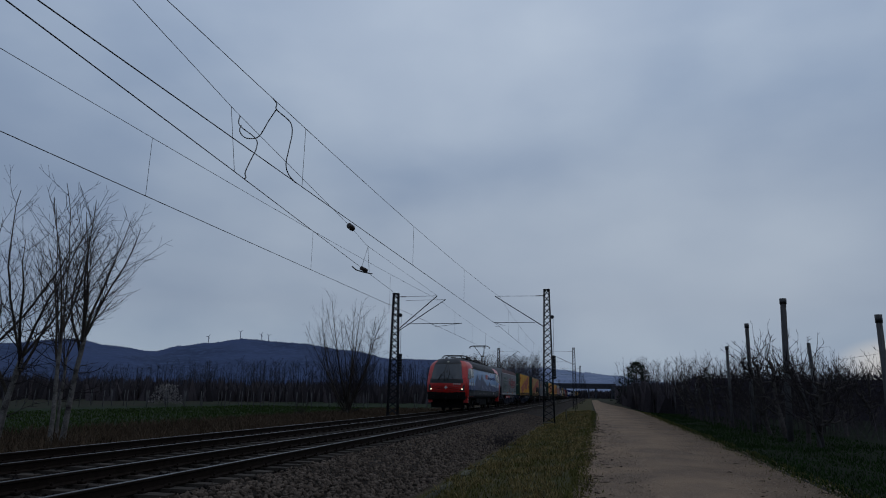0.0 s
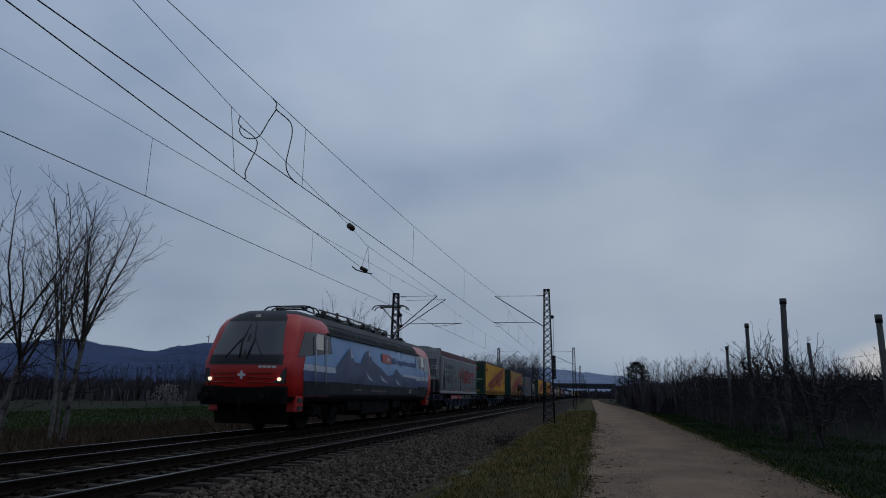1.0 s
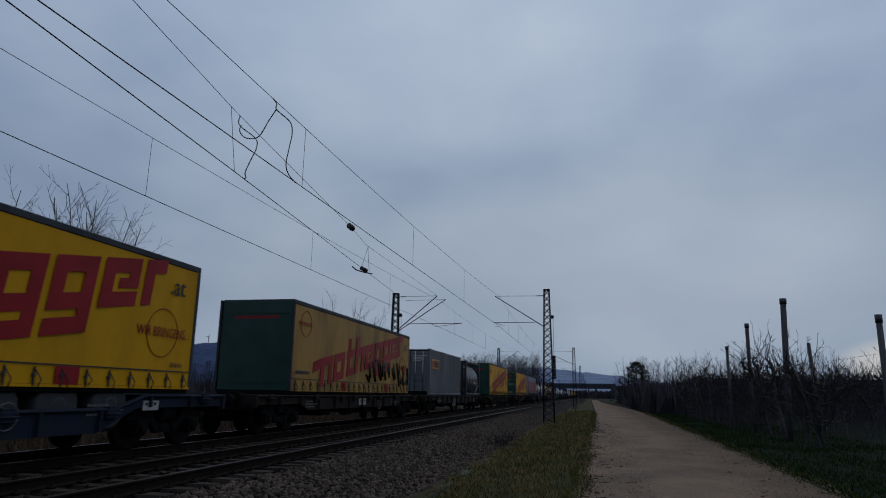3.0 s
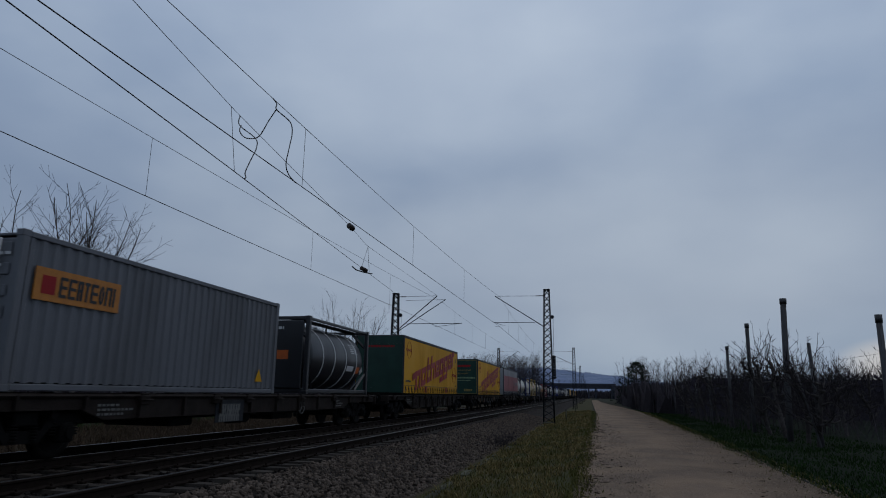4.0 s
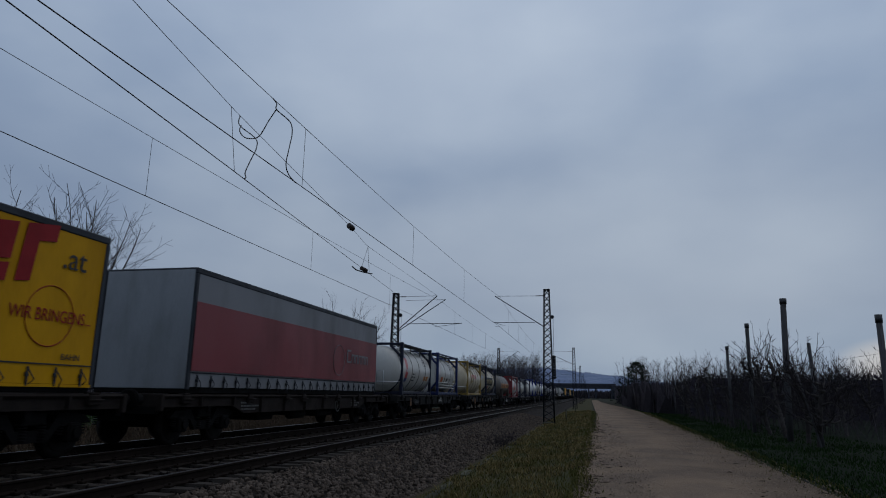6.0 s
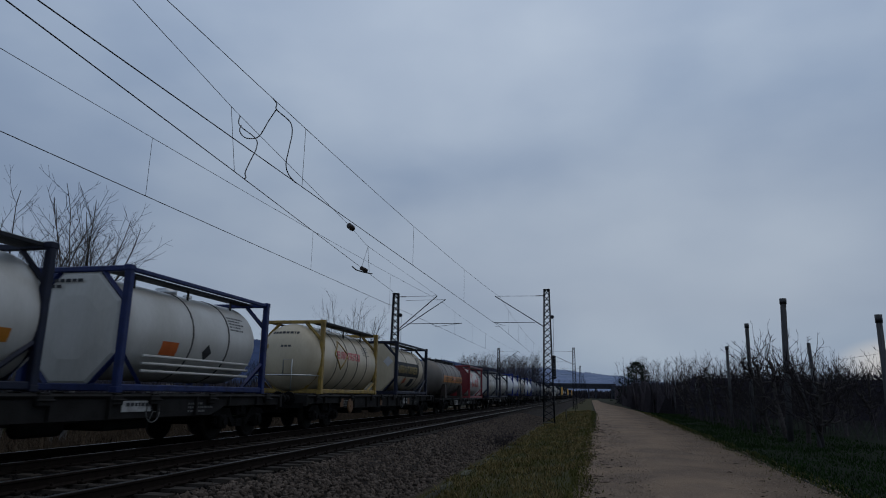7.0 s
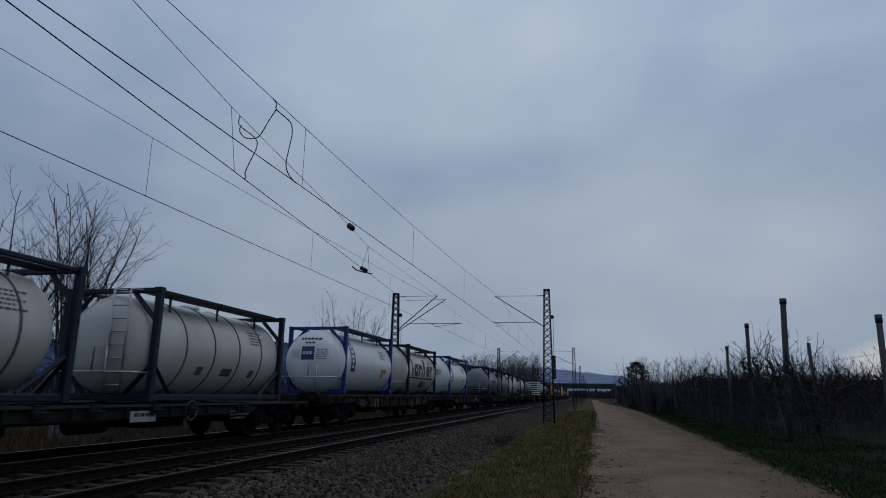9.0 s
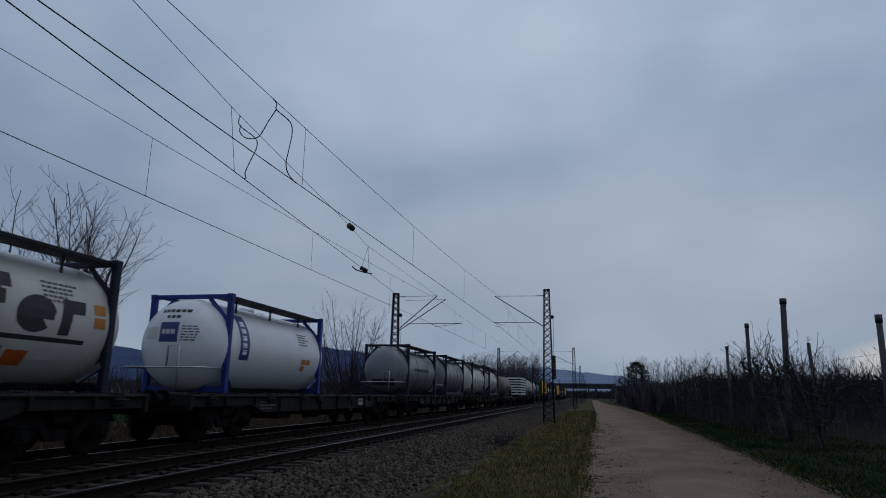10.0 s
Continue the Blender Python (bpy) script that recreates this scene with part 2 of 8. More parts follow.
# train
M["red"] = material("traffic_red_paint", rgb(0.40, 0.0135, 0.0110), 0.3, var=0.12, scale=2, fine=40, bump=0.02)
# Darker copy of the traffic red: shade put into the grille's colour.
M["red_dark"] = material("shaded_red_grille", rgb(0.22, 0.012, 0.010), 0.5, var=0.2)
M["sky_blue"] = material("light_blue_foil", rgb(0.1006, 0.2281, 0.4427), 0.3, var=0.12, scale=0.8, fine=25, bump=0.02, dark=rgb(0.0671, 0.1610, 0.3354), grain=0.05)
M["deep_blue"] = material("deep_blue_foil", rgb(0.0122, 0.0374, 0.1496), 0.3, var=0.2, scale=1.5, bump=0.02, grain=0.05)
M["peak_blue"] = material("mountain_blue_foil", rgb(0.014, 0.036, 0.115), 0.35, var=0.3, scale=1.5, bump=0.02, grain=0.05)
M["snow"] = material("pale_snow_foil", rgb(0.4000, 0.4480, 0.5280), 0.35, var=0.15, bump=0.02)
M["roof_grey"] = material("grey_roof_paint", rgb(0.034, 0.038, 0.045), 0.6, var=0.3, scale=2, spec=0.2)
M["under"] = material("dirty_underframe", rgb(0.0052, 0.0049, 0.0049), 0.8, var=0.35, scale=3, spec=0.08)
M["sill_grey"] = material("dark_grey_sill", rgb(0.0132, 0.0150, 0.0192), 0.6, var=0.3, scale=2, spec=0.2)
M["glass"] = material("dark_cab_glass", rgb(0.012, 0.014, 0.017), 0.06, var=0.02, bump=0, spec=0.3)
M["pane"] = material("pale_side_pane", rgb(0.50, 0.48, 0.40), 0.2, var=0.1, bump=0)
M["lamp"] = material("headlamp_glow", rgb(1.0, 0.86, 0.62), 0.3, var=0, bump=0, emit=0.9)
M["chrome"] = material("bare_metal", rgb(0.40, 0.41, 0.42), 0.35, metal=0.8, var=0.15)
M["white"] = material("white_lettering", rgb(0.4650, 0.4650, 0.4650), 0.5, var=0.1, bump=0)
M["black"] = material("black_lettering", rgb(0.012, 0.012, 0.013), 0.6, var=0.1, bump=0)
M["yellow"] = material("yellow_tarpaulin", rgb(0.52, 0.262, 0.0035), 0.55, var=0.22, scale=1.1, fine=14, streak=0.35, bump=0.12, dark=rgb(0.25, 0.118, 0.005), spec=0.12, grain=0.05)
M["yellow_dirty"] = material("dirty_yellow_tarpaulin", rgb(0.3150, 0.1650, 0.0150), 0.6, var=0.4, scale=1.3, fine=14, streak=0.3, bump=0.12, dark=rgb(0.0975, 0.0562, 0.0150), grain=0.05)
M["logo_red"] = material("red_print", rgb(0.24, 0.008, 0.010), 0.5, var=0.2, scale=1.5, bump=0.05, spec=0.2)
M["green"] = material("dark_green_end_panel", rgb(0.0064, 0.0336, 0.0240), 0.4, var=0.25, scale=1.2, bump=0.05, spec=0.3, grain=0.05)
M["gold"] = material("gold_lettering", rgb(0.20, 0.14, 0.025), 0.5, var=0.1, bump=0)
M["green_letter"] = material("pale_green_lettering", rgb(0.16, 0.24, 0.13), 0.5, var=0.1, bump=0)
M["silver"] = material("dirty_aluminium_wall", rgb(0.25, 0.258, 0.272), 0.5, metal=0.25, var=0.28, scale=1.6, fine=30, streak=0.3, bump=0.08, dark=rgb(0.1410, 0.1369, 0.1327), grain=0.05)
# Darker copy of the wall aluminium: grime plus rib shading in the colour.
M["silver_grimy"] = material("grimy_aluminium_recess", rgb(0.1105, 0.1118, 0.1170), 0.6, metal=0.2, var=0.3, scale=1.6, fine=30, streak=0.3, bump=0.08)
M["stencil"] = material("faded_stencil", rgb(0.085, 0.085, 0.082), 0.7, var=0.3, bump=0)
M["print_grey"] = material("dark_grey_print", rgb(0.07, 0.07, 0.07), 0.6, var=0.2, bump=0)
M["mossy"] = material("mossy_dark_concrete", rgb(0.060, 0.058, 0.040), 0.95, var=0.4, scale=3, random_tint=0.4, spec=0.1)
M["plate_white"] = material("dirty_white_plate", rgb(0.30, 0.30, 0.29), 0.6, var=0.3, bump=0)
M["clipped"] = material("clipped_winter_hedge", rgb(0.042, 0.038, 0.050), 0.95, island=0.35, var=0.1, bump=0, spec=0.05)
M["screen"] = material("cab_windscreen_glass", rgb(0.030, 0.034, 0.040), 0.08, var=0.05, bump=0, spec=0.7)
M["maroon"] = material("maroon_roof_tarpaulin", rgb(0.06, 0.010, 0.014), 0.6, var=0.3, scale=2, spec=0.2)
M["grey_box"] = material("grey_container_paint", rgb(0.092, 0.096, 0.108), 0.5, var=0.22, scale=1.2, fine=25, streak=0.3, bump=0.05, grain=0.05)
M["orange"] = material("orange_sign", rgb(0.3952, 0.1403, 0.0076), 0.5, var=0.15, bump=0)
M["curtain_red"] = material("faded_red_tarpaulin", rgb(0.1750, 0.0154, 0.0196), 0.5, var=0.25, scale=1.0, streak=0.4, bump=0.12, grain=0.05)
M["curtain_grey"] = material("grey_tarpaulin", rgb(0.1540, 0.1575, 0.1680), 0.5, var=0.25, scale=1.0, streak=0.4, bump=0.1, grain=0.05)
M["tank_white"] = material("off_white_tank_cladding", rgb(0.4680, 0.4563, 0.4212), 0.32, var=0.32, scale=0.9, fine=18, streak=0.35, bump=0.03, dark=rgb(0.2964, 0.2730, 0.2262), grain=0.05)
M["tank_clean"] = material("clean_white_tank_cladding", rgb(0.6068, 0.6150, 0.6232), 0.3, var=0.12, scale=0.9, fine=18, streak=0.35, bump=0.03, dark=rgb(0.4100, 0.4100, 0.4018), grain=0.05)
M["tank_cream"] = material("cream_tank_cladding", rgb(0.4680, 0.3978, 0.2808), 0.35, var=0.36, scale=0.9, fine=18, streak=0.35, bump=0.03, dark=rgb(0.2652, 0.2184, 0.1404), grain=0.05)
M["tank_steel"] = material("dull_steel_tank", rgb(0.128, 0.110, 0.094), 0.5, metal=0.25, var=0.35, scale=1.0, streak=0.5, bump=0.05, dark=rgb(0.050, 0.044, 0.038), grain=0.06)
M["teal_print"] = material("teal_green_print", rgb(0.008, 0.070, 0.052), 0.5, var=0.25, scale=2.0, bump=0)
M["saddle_brown"] = material("grimy_saddle_paint", rgb(0.040, 0.030, 0.026), 0.65, var=0.35, scale=2.5, bump=0.05, spec=0.12)
M["tank_grey"] = material("grey_tank_cladding", rgb(0.1425, 0.1500, 0.1650), 0.4, var=0.25, scale=1.1, streak=0.35, bump=0.03, grain=0.05)
M["tank_black"] = material("black_tank_paint", rgb(0.008, 0.0085, 0.011), 0.40, var=0.2, scale=1.1, bump=0.03, grain=0.05)
M["band_dark"] = material("tank_strap", rgb(0.09, 0.085, 0.08), 0.6, var=0.2, spec=0.08)
M["blue_frame"] = material("blue_frame_paint", rgb(0.010, 0.020, 0.085), 0.45, var=0.3, scale=4, spec=0.25)
M["dark_frame"] = material("dark_blue_frame_paint", rgb(0.008, 0.011, 0.026), 0.5, var=0.3, scale=4, spec=0.25)
M["yellow_frame"] = material("ochre_frame_paint", rgb(0.27, 0.175, 0.03), 0.5, var=0.4, scale=4, dark=rgb(0.10, 0.06, 0.02))
M["red_frame"] = material("red_frame_paint", rgb(0.155, 0.0085, 0.0115), 0.45, var=0.3, scale=4)
M["bright_blue"] = material("bright_blue_frame_paint", rgb(0.010, 0.026, 0.17), 0.4, var=0.25, scale=4, spec=0.25)
M["wagon_blue"] = material("dirty_blue_wagon_paint", rgb(0.0085, 0.0145, 0.0300), 0.65, var=0.4, scale=2.5, dark=rgb(0.0175, 0.0161, 0.0154), spec=0.1)
M["wagon_brown"] = material("dirty_grey_brown_wagon_paint", rgb(0.0185, 0.0140, 0.0118), 0.75, var=0.4, scale=2.5, dark=rgb(0.0110, 0.0085, 0.0072), spec=0.1)
M["wagon_grey"] = material("dirty_grey_wagon_paint", rgb(0.0155, 0.0146, 0.0138), 0.7, var=0.4, scale=2.5, dark=rgb(0.0105, 0.0092, 0.0080), spec=0.1)
M["wheel"] = material("wheel_steel", rgb(0.0084, 0.0070, 0.0063), 0.6, metal=0.3, var=0.3, spec=0.08)
M["navy"] = material("navy_print", rgb(0.012, 0.022, 0.13), 0.4, var=0.1, bump=0)
M["orange_plate"] = material("hazard_orange", rgb(0.4500, 0.0900, 0.0090), 0.5, var=0.15, bump=0)
M["rust_orange"] = material("weathered_orange_paint", rgb(0.105, 0.048, 0.014), 0.7, var=0.4, scale=5, dark=rgb(0.05, 0.025, 0.012))
M["pale_wall"] = material("pale_slatted_panel", rgb(0.5, 0.5, 0.48), 0.6, var=0.2)


# ---- geometry builder ----
class Geo:
    """Collects vertices, faces and material slots; made into one mesh."""

    def __init__(self):
        self.v, self.f, self.m, self.smooth = [], [], [], []

    def face(self, ids, mat=0, smooth=False):
        self.f.append(tuple(ids))
        self.m.append(mat)
        self.smooth.append(smooth)

    def poly(self, pts, mat=0):
        k = len(self.v)
        self.v += [tuple(p) for p in pts]
        self.face(range(k, k + len(pts)), mat)
        return self

    def box(self, x0, x1, y0, y1, z0, z1, c=0.0, mat=0, turn=None):
        """A box, its edges chamfered by c."""
        k = len(self.v)
        c = min(c, (x1 - x0) * 0.45, (y1 - y0) * 0.45, (z1 - z0) * 0.45)
        if c <= 0:
            pts = [(x, y, z) for x in (x0, x1) for y in (y0, y1) for z in (z0, z1)]
            fs = [(0, 1, 3, 2), (4, 6, 7, 5), (0, 4, 5, 1), (2, 3, 7, 6), (0, 2, 6, 4), (1, 5, 7, 3)]
        else:
            lo, hi, pts, ids = (x0, y0, z0), (x1, y1, z1), [], {}
            for s in [(a, b, d) for a in (0, 1) for b in (0, 1) for d in (0, 1)]:
                for ax in range(3):
                    p = [hi[i] - c if s[i] else lo[i] + c for i in range(3)]
                    p[ax] = hi[ax] if s[ax] else lo[ax]
                    ids[s, ax] = len(pts)
                    pts.append(tuple(p))
            fs = []
            for ax in range(3):
                a, b = (ax + 1) % 3, (ax + 2) % 3
                for side in (0, 1):
                    q = []
                    for u, w in ((0, 0), (1, 0), (1, 1), (0, 1)):
                        s = [0, 0, 0]
                        s[ax], s[a], s[b] = side, u, w
                        q.append(ids[tuple(s), ax])
                    fs.append(tuple(q if side else reversed(q)))
                for u in (0, 1):
                    for w in (0, 1):
                        s0, s1 = [0, 0, 0], [0, 0, 0]
                        s0[a] = s1[a] = u
                        s0[b] = s1[b] = w
                        s1[ax] = 1
                        s0, s1 = tuple(s0), tuple(s1)
                        q = (ids[s0, a], ids[s1, a], ids[s1, b], ids[s0, b])
                        fs.append(q if u != w else tuple(reversed(q)))
            for s in [(a, b, d) for a in (0, 1) for b in (0, 1) for d in (0, 1)]:
                q = (ids[s, 0], ids[s, 1], ids[s, 2])
                fs.append(q if sum(s) % 2 else tuple(reversed(q)))
        if turn is not None:
            pts = [tuple(turn @ Vector(p)) for p in pts]
        self.v += pts
        for q in fs:
            self.face([k + i for i in q], mat)
        return self

    def tube(self, pts, radii, n=6, mat=0, caps=True, smooth=True):
        """A round bar through points; radii one number or one a point."""
        pts = [Vector(p) for p in pts]
        if not hasattr(radii, "__len__"):
            radii = [radii] * len(pts)
        k, side = len(self.v), None
        for i, p in enumerate(pts):
            d = (pts[min(i + 1, len(pts) - 1)] - pts[max(i - 1, 0)])
            d = d.normalized() if d.length else Vector((0, 0, 1))
            if side is None:
                side = d.cross(Vector((0, 0, 1)) if abs(d.z) < 0.9 else Vector((1, 0, 0))).normalized()
            side = (side - d * side.dot(d)).normalized()
            up = d.cross(side)
            for j in range(n):
                a = 2 * math.pi * j / n
                self.v.append(tuple(p + (side * math.cos(a) + up * math.sin(a)) * radii[i]))
        for i in range(len(pts) - 1):
            for j in range(n):
                a, b = k + i * n + j, k + i * n + (j + 1) % n
                self.face((a, b, b + n, a + n), mat, smooth)
        if caps:
            self.face([k + j for j in reversed(range(n))], mat)
            e = k + (len(pts) - 1) * n
            self.face([e + j for j in range(n)], mat)
        return self

    def loft(self, rings, mat=0, smooth=True, caps=True, pick=None):
        """Skin through closed rings of equal count; pick(centre) may choose the material slot."""
        k, n = len(self.v), len(rings[0])
        for r in rings:
            self.v += [tuple(p) for p in r]
        for i in range(len(rings) - 1):
            for j in range(n):
                a, b = k + i * n + j, k + i * n + (j + 1) % n
                ids = (a, b, b + n, a + n)
                mm = mat
                if pick:
                    mm = pick([sum(self.v[q][c] for q in ids) / 4 for c in range(3)])
                self.face(ids, mm, smooth)
        if caps:
            e = k + (len(rings) - 1) * n
            for ids in ([k + j for j in reversed(range(n))], [e + j for j in range(n)]):
                self.face(ids, pick([sum(self.v[q][c] for q in ids) / n for c in range(3)]) if pick else mat)
        return self

    def mesh(self, name, *mats):
        me = bpy.data.meshes.new(name)
        me.from_pydata(self.v, [], self.f)
        for mt in mats:
            me.materials.append(M[mt])
        if len(mats) > 1:
            me.polygons.foreach_set("material_index", self.m)
        me.polygons.foreach_set("use_smooth", self.smooth)
        me.update()
        return me


def part(name, geo, mats, parent=None, label=""):
    """Links a Geo as one mesh object under a thing or a part."""
    ob = new(name, geo.mesh(name, *(mats if isinstance(mats, tuple) else (mats,))))
    if parent is not None:
        ob.parent = parent
    return tagged(ob, label)


def thing(name, label, category, group="", x=0.0, y=0.0, z=0.0):
    ob = new(name)
    ob.empty_display_size = 0.3
    ob.location = (x, y, z)
    return tagged(ob, label, category, group)


def write(text, size, mat, parent, m, name="lettering", shear=0.0, wide=1.0):
    """Readable words as flat mesh letters. m: pose whose x runs along the words."""
    cu = bpy.data.curves.new(name, "FONT")
    cu.body, cu.size, cu.shear, cu.extrude = text, size, shear, 0.002
    cu.align_x = "LEFT"
    tmp = bpy.data.objects.new(name, cu)
    me = bpy.data.meshes.new_from_object(tmp)
    bpy.data.objects.remove(tmp)
    me.transform(m @ Matrix.Diagonal((wide, 1, 1, 1)))
    me.materials.clear()
    me.materials.append(M[mat])
    ob = new(name, me)
    ob.parent = parent
    return ob


def on_side(x, y, z):
    """Pose of writing on a side that faces +x."""
    return Matrix(((0, 0, 1, x), (1, 0, 0, y), (0, 1, 0, z), (0, 0, 0, 1)))


def on_front(x, y, z):
    """Pose of writing on an end that faces -y."""
    return Matrix(((1, 0, 0, x), (0, 0, -1, y), (0, 1, 0, z), (0, 0, 0, 1)))


def word_shapes(spec, y, z, w, h, gap, bar, slant, place):
    """A word mark as plain shapes: arches (n), rings (o), rings with a tail (g), rings with an ascender (d), stems (l), caps (C)."""
    g = Geo()

    def slab(u0, u1, v0, v1):
        n = max(1, int(abs(v1 - v0) / 0.09))
        k = len(g.v)
        for i in range(n + 1):
            b = v0 + (v1 - v0) * i / n
            for off in (0.0, 0.006):
                g.v += [tuple(place(y + a + slant * b, z + b, off)) for a in (u0, u1)]
        for i in range(n):
            q = k + 4 * i
            g.face((q + 2, q + 3, q + 7, q + 6))
            g.face((q, q + 2, q + 6, q + 4))
            g.face((q + 1, q + 5, q + 7, q + 3))
        e = k + 4 * n
        g.face((k, k + 1, k + 3, k + 2))
        g.face((e, e + 2, e + 3, e + 1))

    def stroke(cu, cv, ru, rv, a0, a1):
        """A thick arc."""
        n, k = max(4, int(abs(a1 - a0) / 0.2)), len(g.v)
        for i in range(n + 1):
            t = a0 + (a1 - a0) * i / n
            for q in (0, bar):
                v = cv + (rv - q) * math.sin(t)
                g.v.append(tuple(place(y + cu + (ru - q) * math.cos(t) + slant * v, z + v, 0.006)))
        for i in range(n):
            e = k + 2 * i
            g.face((e, e + 1, e + 3, e + 2))

    u = 0.0
    for ch in spec:
        ww = w * (1.25 if ch in "CMED" else 0.4 if ch in "lI" else 0.65 if ch in "rf" else 0.95 if ch in "OAT" else 1.0)
        top = h * (1.45 if ch in "dhltCMEOATIDf" else 1.0)
        if ch == " ":
            u += w * 0.6
            continue
        if ch == "D":                      # round open ring
            stroke(u + ww / 2, top / 2, ww / 2, top / 2, 0.75, 5.55)
        elif ch == "a":                    # round ring with a stem
            stroke(u + ww / 2, h / 2, ww / 2, h / 2, 0.0, 6.2832)
            slab(u + ww - bar, u + ww, 0, h)
        elif ch == "c":                    # round ring with a middle bar
            stroke(u + ww / 2, h / 2, ww / 2, h / 2, 0.1, 5.5)
            slab(u + bar * 0.6, u + ww - bar * 0.1, h / 2 - bar * 0.35, h / 2 + bar * 0.35)
        elif ch == "m":                    # round arch
            slab(u, u + bar, 0, h)
            stroke(u + ww / 2, h - ww / 2, ww / 2, ww / 2, 0.0, 3.1416)
            slab(u + ww - bar, u + ww, 0, h - ww / 2)
        elif ch in "lI":
            slab(u, u + bar, 0, top)
        elif ch in "tf":
            slab(u + bar * 0.4, u + bar * 1.4, 0, top)
            slab(u, u + ww * 0.8, h - bar, h)
            if ch == "f":
                slab(u + bar * 1.4, u + ww, top - bar, top)
            else:
                slab(u + bar * 1.4, u + ww * 0.8, 0, bar)
                ww *= 0.8
        elif ch == "T":
            slab(u + ww / 2 - bar / 2, u + ww / 2 + bar / 2, 0, top - bar)
            slab(u, u + ww, top - bar, top)
        elif ch == "O":
            stroke(u + ww / 2, top / 2, ww / 2, top / 2, 0.0, 6.2832)
        elif ch == "A":
            for e in (u, u + ww - bar):
                slab(e, e + bar, 0, top - bar)
            slab(u, u + ww, top - bar, top)
            slab(u + bar, u + ww - bar, top * 0.42, top * 0.42 + bar)
        elif ch == "q":                    # square ring with a middle bar, open below it
            slab(u, u + bar, 0, h)
            for e in (0, h - bar):
                slab(u + bar, u + ww, e, e + bar)
            slab(u + bar * 1.5, u + ww, h * 0.5 - bar * 0.42, h * 0.5 + bar * 0.3)
            slab(u + ww - bar, u + ww, h * 0.5 + bar * 0.3, h - bar)
        else:
            slab(u, u + bar, 0, top if ch in "dhCME" else h)
            hh = top if ch in "CME" else h
            slab(u + bar, u + ww, hh - bar, hh)
            if ch == "E":
                slab(u + bar, u + ww, hh * 0.5 - bar * 0.5, hh * 0.5 + bar * 0.5)
            if ch in "nMh":
                slab(u + ww - bar, u + ww, 0, hh - bar)
            elif ch != "r":
                slab(u + bar, u + ww, 0, bar)
                if ch in "ogd":
                    slab(u + ww - bar, u + ww, bar, h - bar)
                if ch == "g":
                    slab(u + ww - bar, u + ww, -0.45 * h, 0)
                    slab(u, u + ww - bar, -0.45 * h, -0.45 * h + bar)
        u += ww + gap
    return g


def bars(rows, y, z, place, h=0.05, step=0.09, rng=None):
    """Unreadable small print: rows of plain bars."""
    g = Geo()
    rng = rng or random.Random(5)
    for i, width in enumerate(rows):
        u = 0.0
        while u < width:
            ln = rng.uniform(0.04, 0.13)
            k = len(g.v)
            b = -i * step
            for a, c in ((u, b), (u + ln, b), (u + ln, b + h), (u, b + h)):
                g.v.append(tuple(place(y + a, z + c, 0.004)))
            g.face((k, k + 1, k + 2, k + 3))
            u += ln + 0.03
    return g


def side_at(x):
    return lambda a, b, off: (x + off, a, b)


def front_at(y):
    return lambda a, b, off: (a, y - off, b)


# ---- ground ----
NEAR_C, FAR_C = -7.0, -10.33
PROFILE = [(-900, -1.2), (-300, -1.0), (-60, -0.95), (-24, -0.9), (-18, -0.85), (-15, -0.75), (-13.2, -0.62), (-12.6, -0.62), (-4.2, -0.66),
           (-3.0, -0.62), (-1.6, -0.52), (-0.3, -0.40), (0.2, -0.37), (4.3, -0.37), (5.2, -0.42), (8, -0.48), (20, -0.5), (60, -0.6), (300, -0.8), (900, -1.0)]


def ground_z(x):
    for (a, za), (b, zb) in zip(PROFILE, PROFILE[1:]):
        if a <= x <= b:
            return za + (zb - za) * (x - a) / (b - a)
    return -1.0


def build_ground():
    xs = sorted({p[0] for p in PROFILE} | {-4000, -2000, 2000, 4000} | {-13.2 - 0.8 * i for i in range(1, 14)} | {-4 + 0.4 * i for i in range(0, 10)} | {4.3 + 0.6 * i for i in range(1, 10)})
    ys = [-400, -60, -10] + [2 * i for i in range(0, 40)] + [85, 95, 110, 130, 160, 200, 300, 500, 900, 1800, 4200]
    g = Geo()
    for y in ys:
        for x in xs:
            z = ground_z(max(-900, min(900, x)))
            if x < -13.3 or x > 4.6 or -3.0 < x < -0.4:
                z += 0.07 * noise.noise((x * 0.6, y * 0.6, 0.0)) if abs(x) < 60 and y < 150 else 0
            g.v.append((x, y, z))
    n = len(xs)
    for i in range(len(ys) - 1):
        for j in range(n - 1):
            xc, yc = (xs[j] + xs[j + 1]) / 2, (ys[i] + ys[i + 1]) / 2
            w = noise.noise((yc * 0.11, 3.0, 1.0)) * 1.5
            mat = 0
            if -12 < xc < -3.1:
                mat = 3
            elif -3.1 <= xc < 0.1:
                mat = 1
            elif -26 + w < xc < -12:
                mat = 3
            elif -60 < xc <= -26 + w and yc < 160:
                mat = 2
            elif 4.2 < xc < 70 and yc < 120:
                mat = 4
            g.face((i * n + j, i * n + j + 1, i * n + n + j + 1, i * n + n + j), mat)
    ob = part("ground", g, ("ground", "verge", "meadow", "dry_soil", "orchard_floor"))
    tagged(ob, "flat farmland with grass verges and winter meadow", "ground", kind="structure")


def path_edges(y):
    left = -0.46 + 0.56 * min(y, 60) / 60 + 0.10 * noise.noise((y * 0.5, 0, 7.0))
    right = 4.27 + 1.25 * min(max(y - 10, 0), 60) / 60 - 2.6 * max(0, min(1, (y - 75) / 120)) + 0.16 * noise.noise((y * 0.4, 5, 2.0))
    return left, right


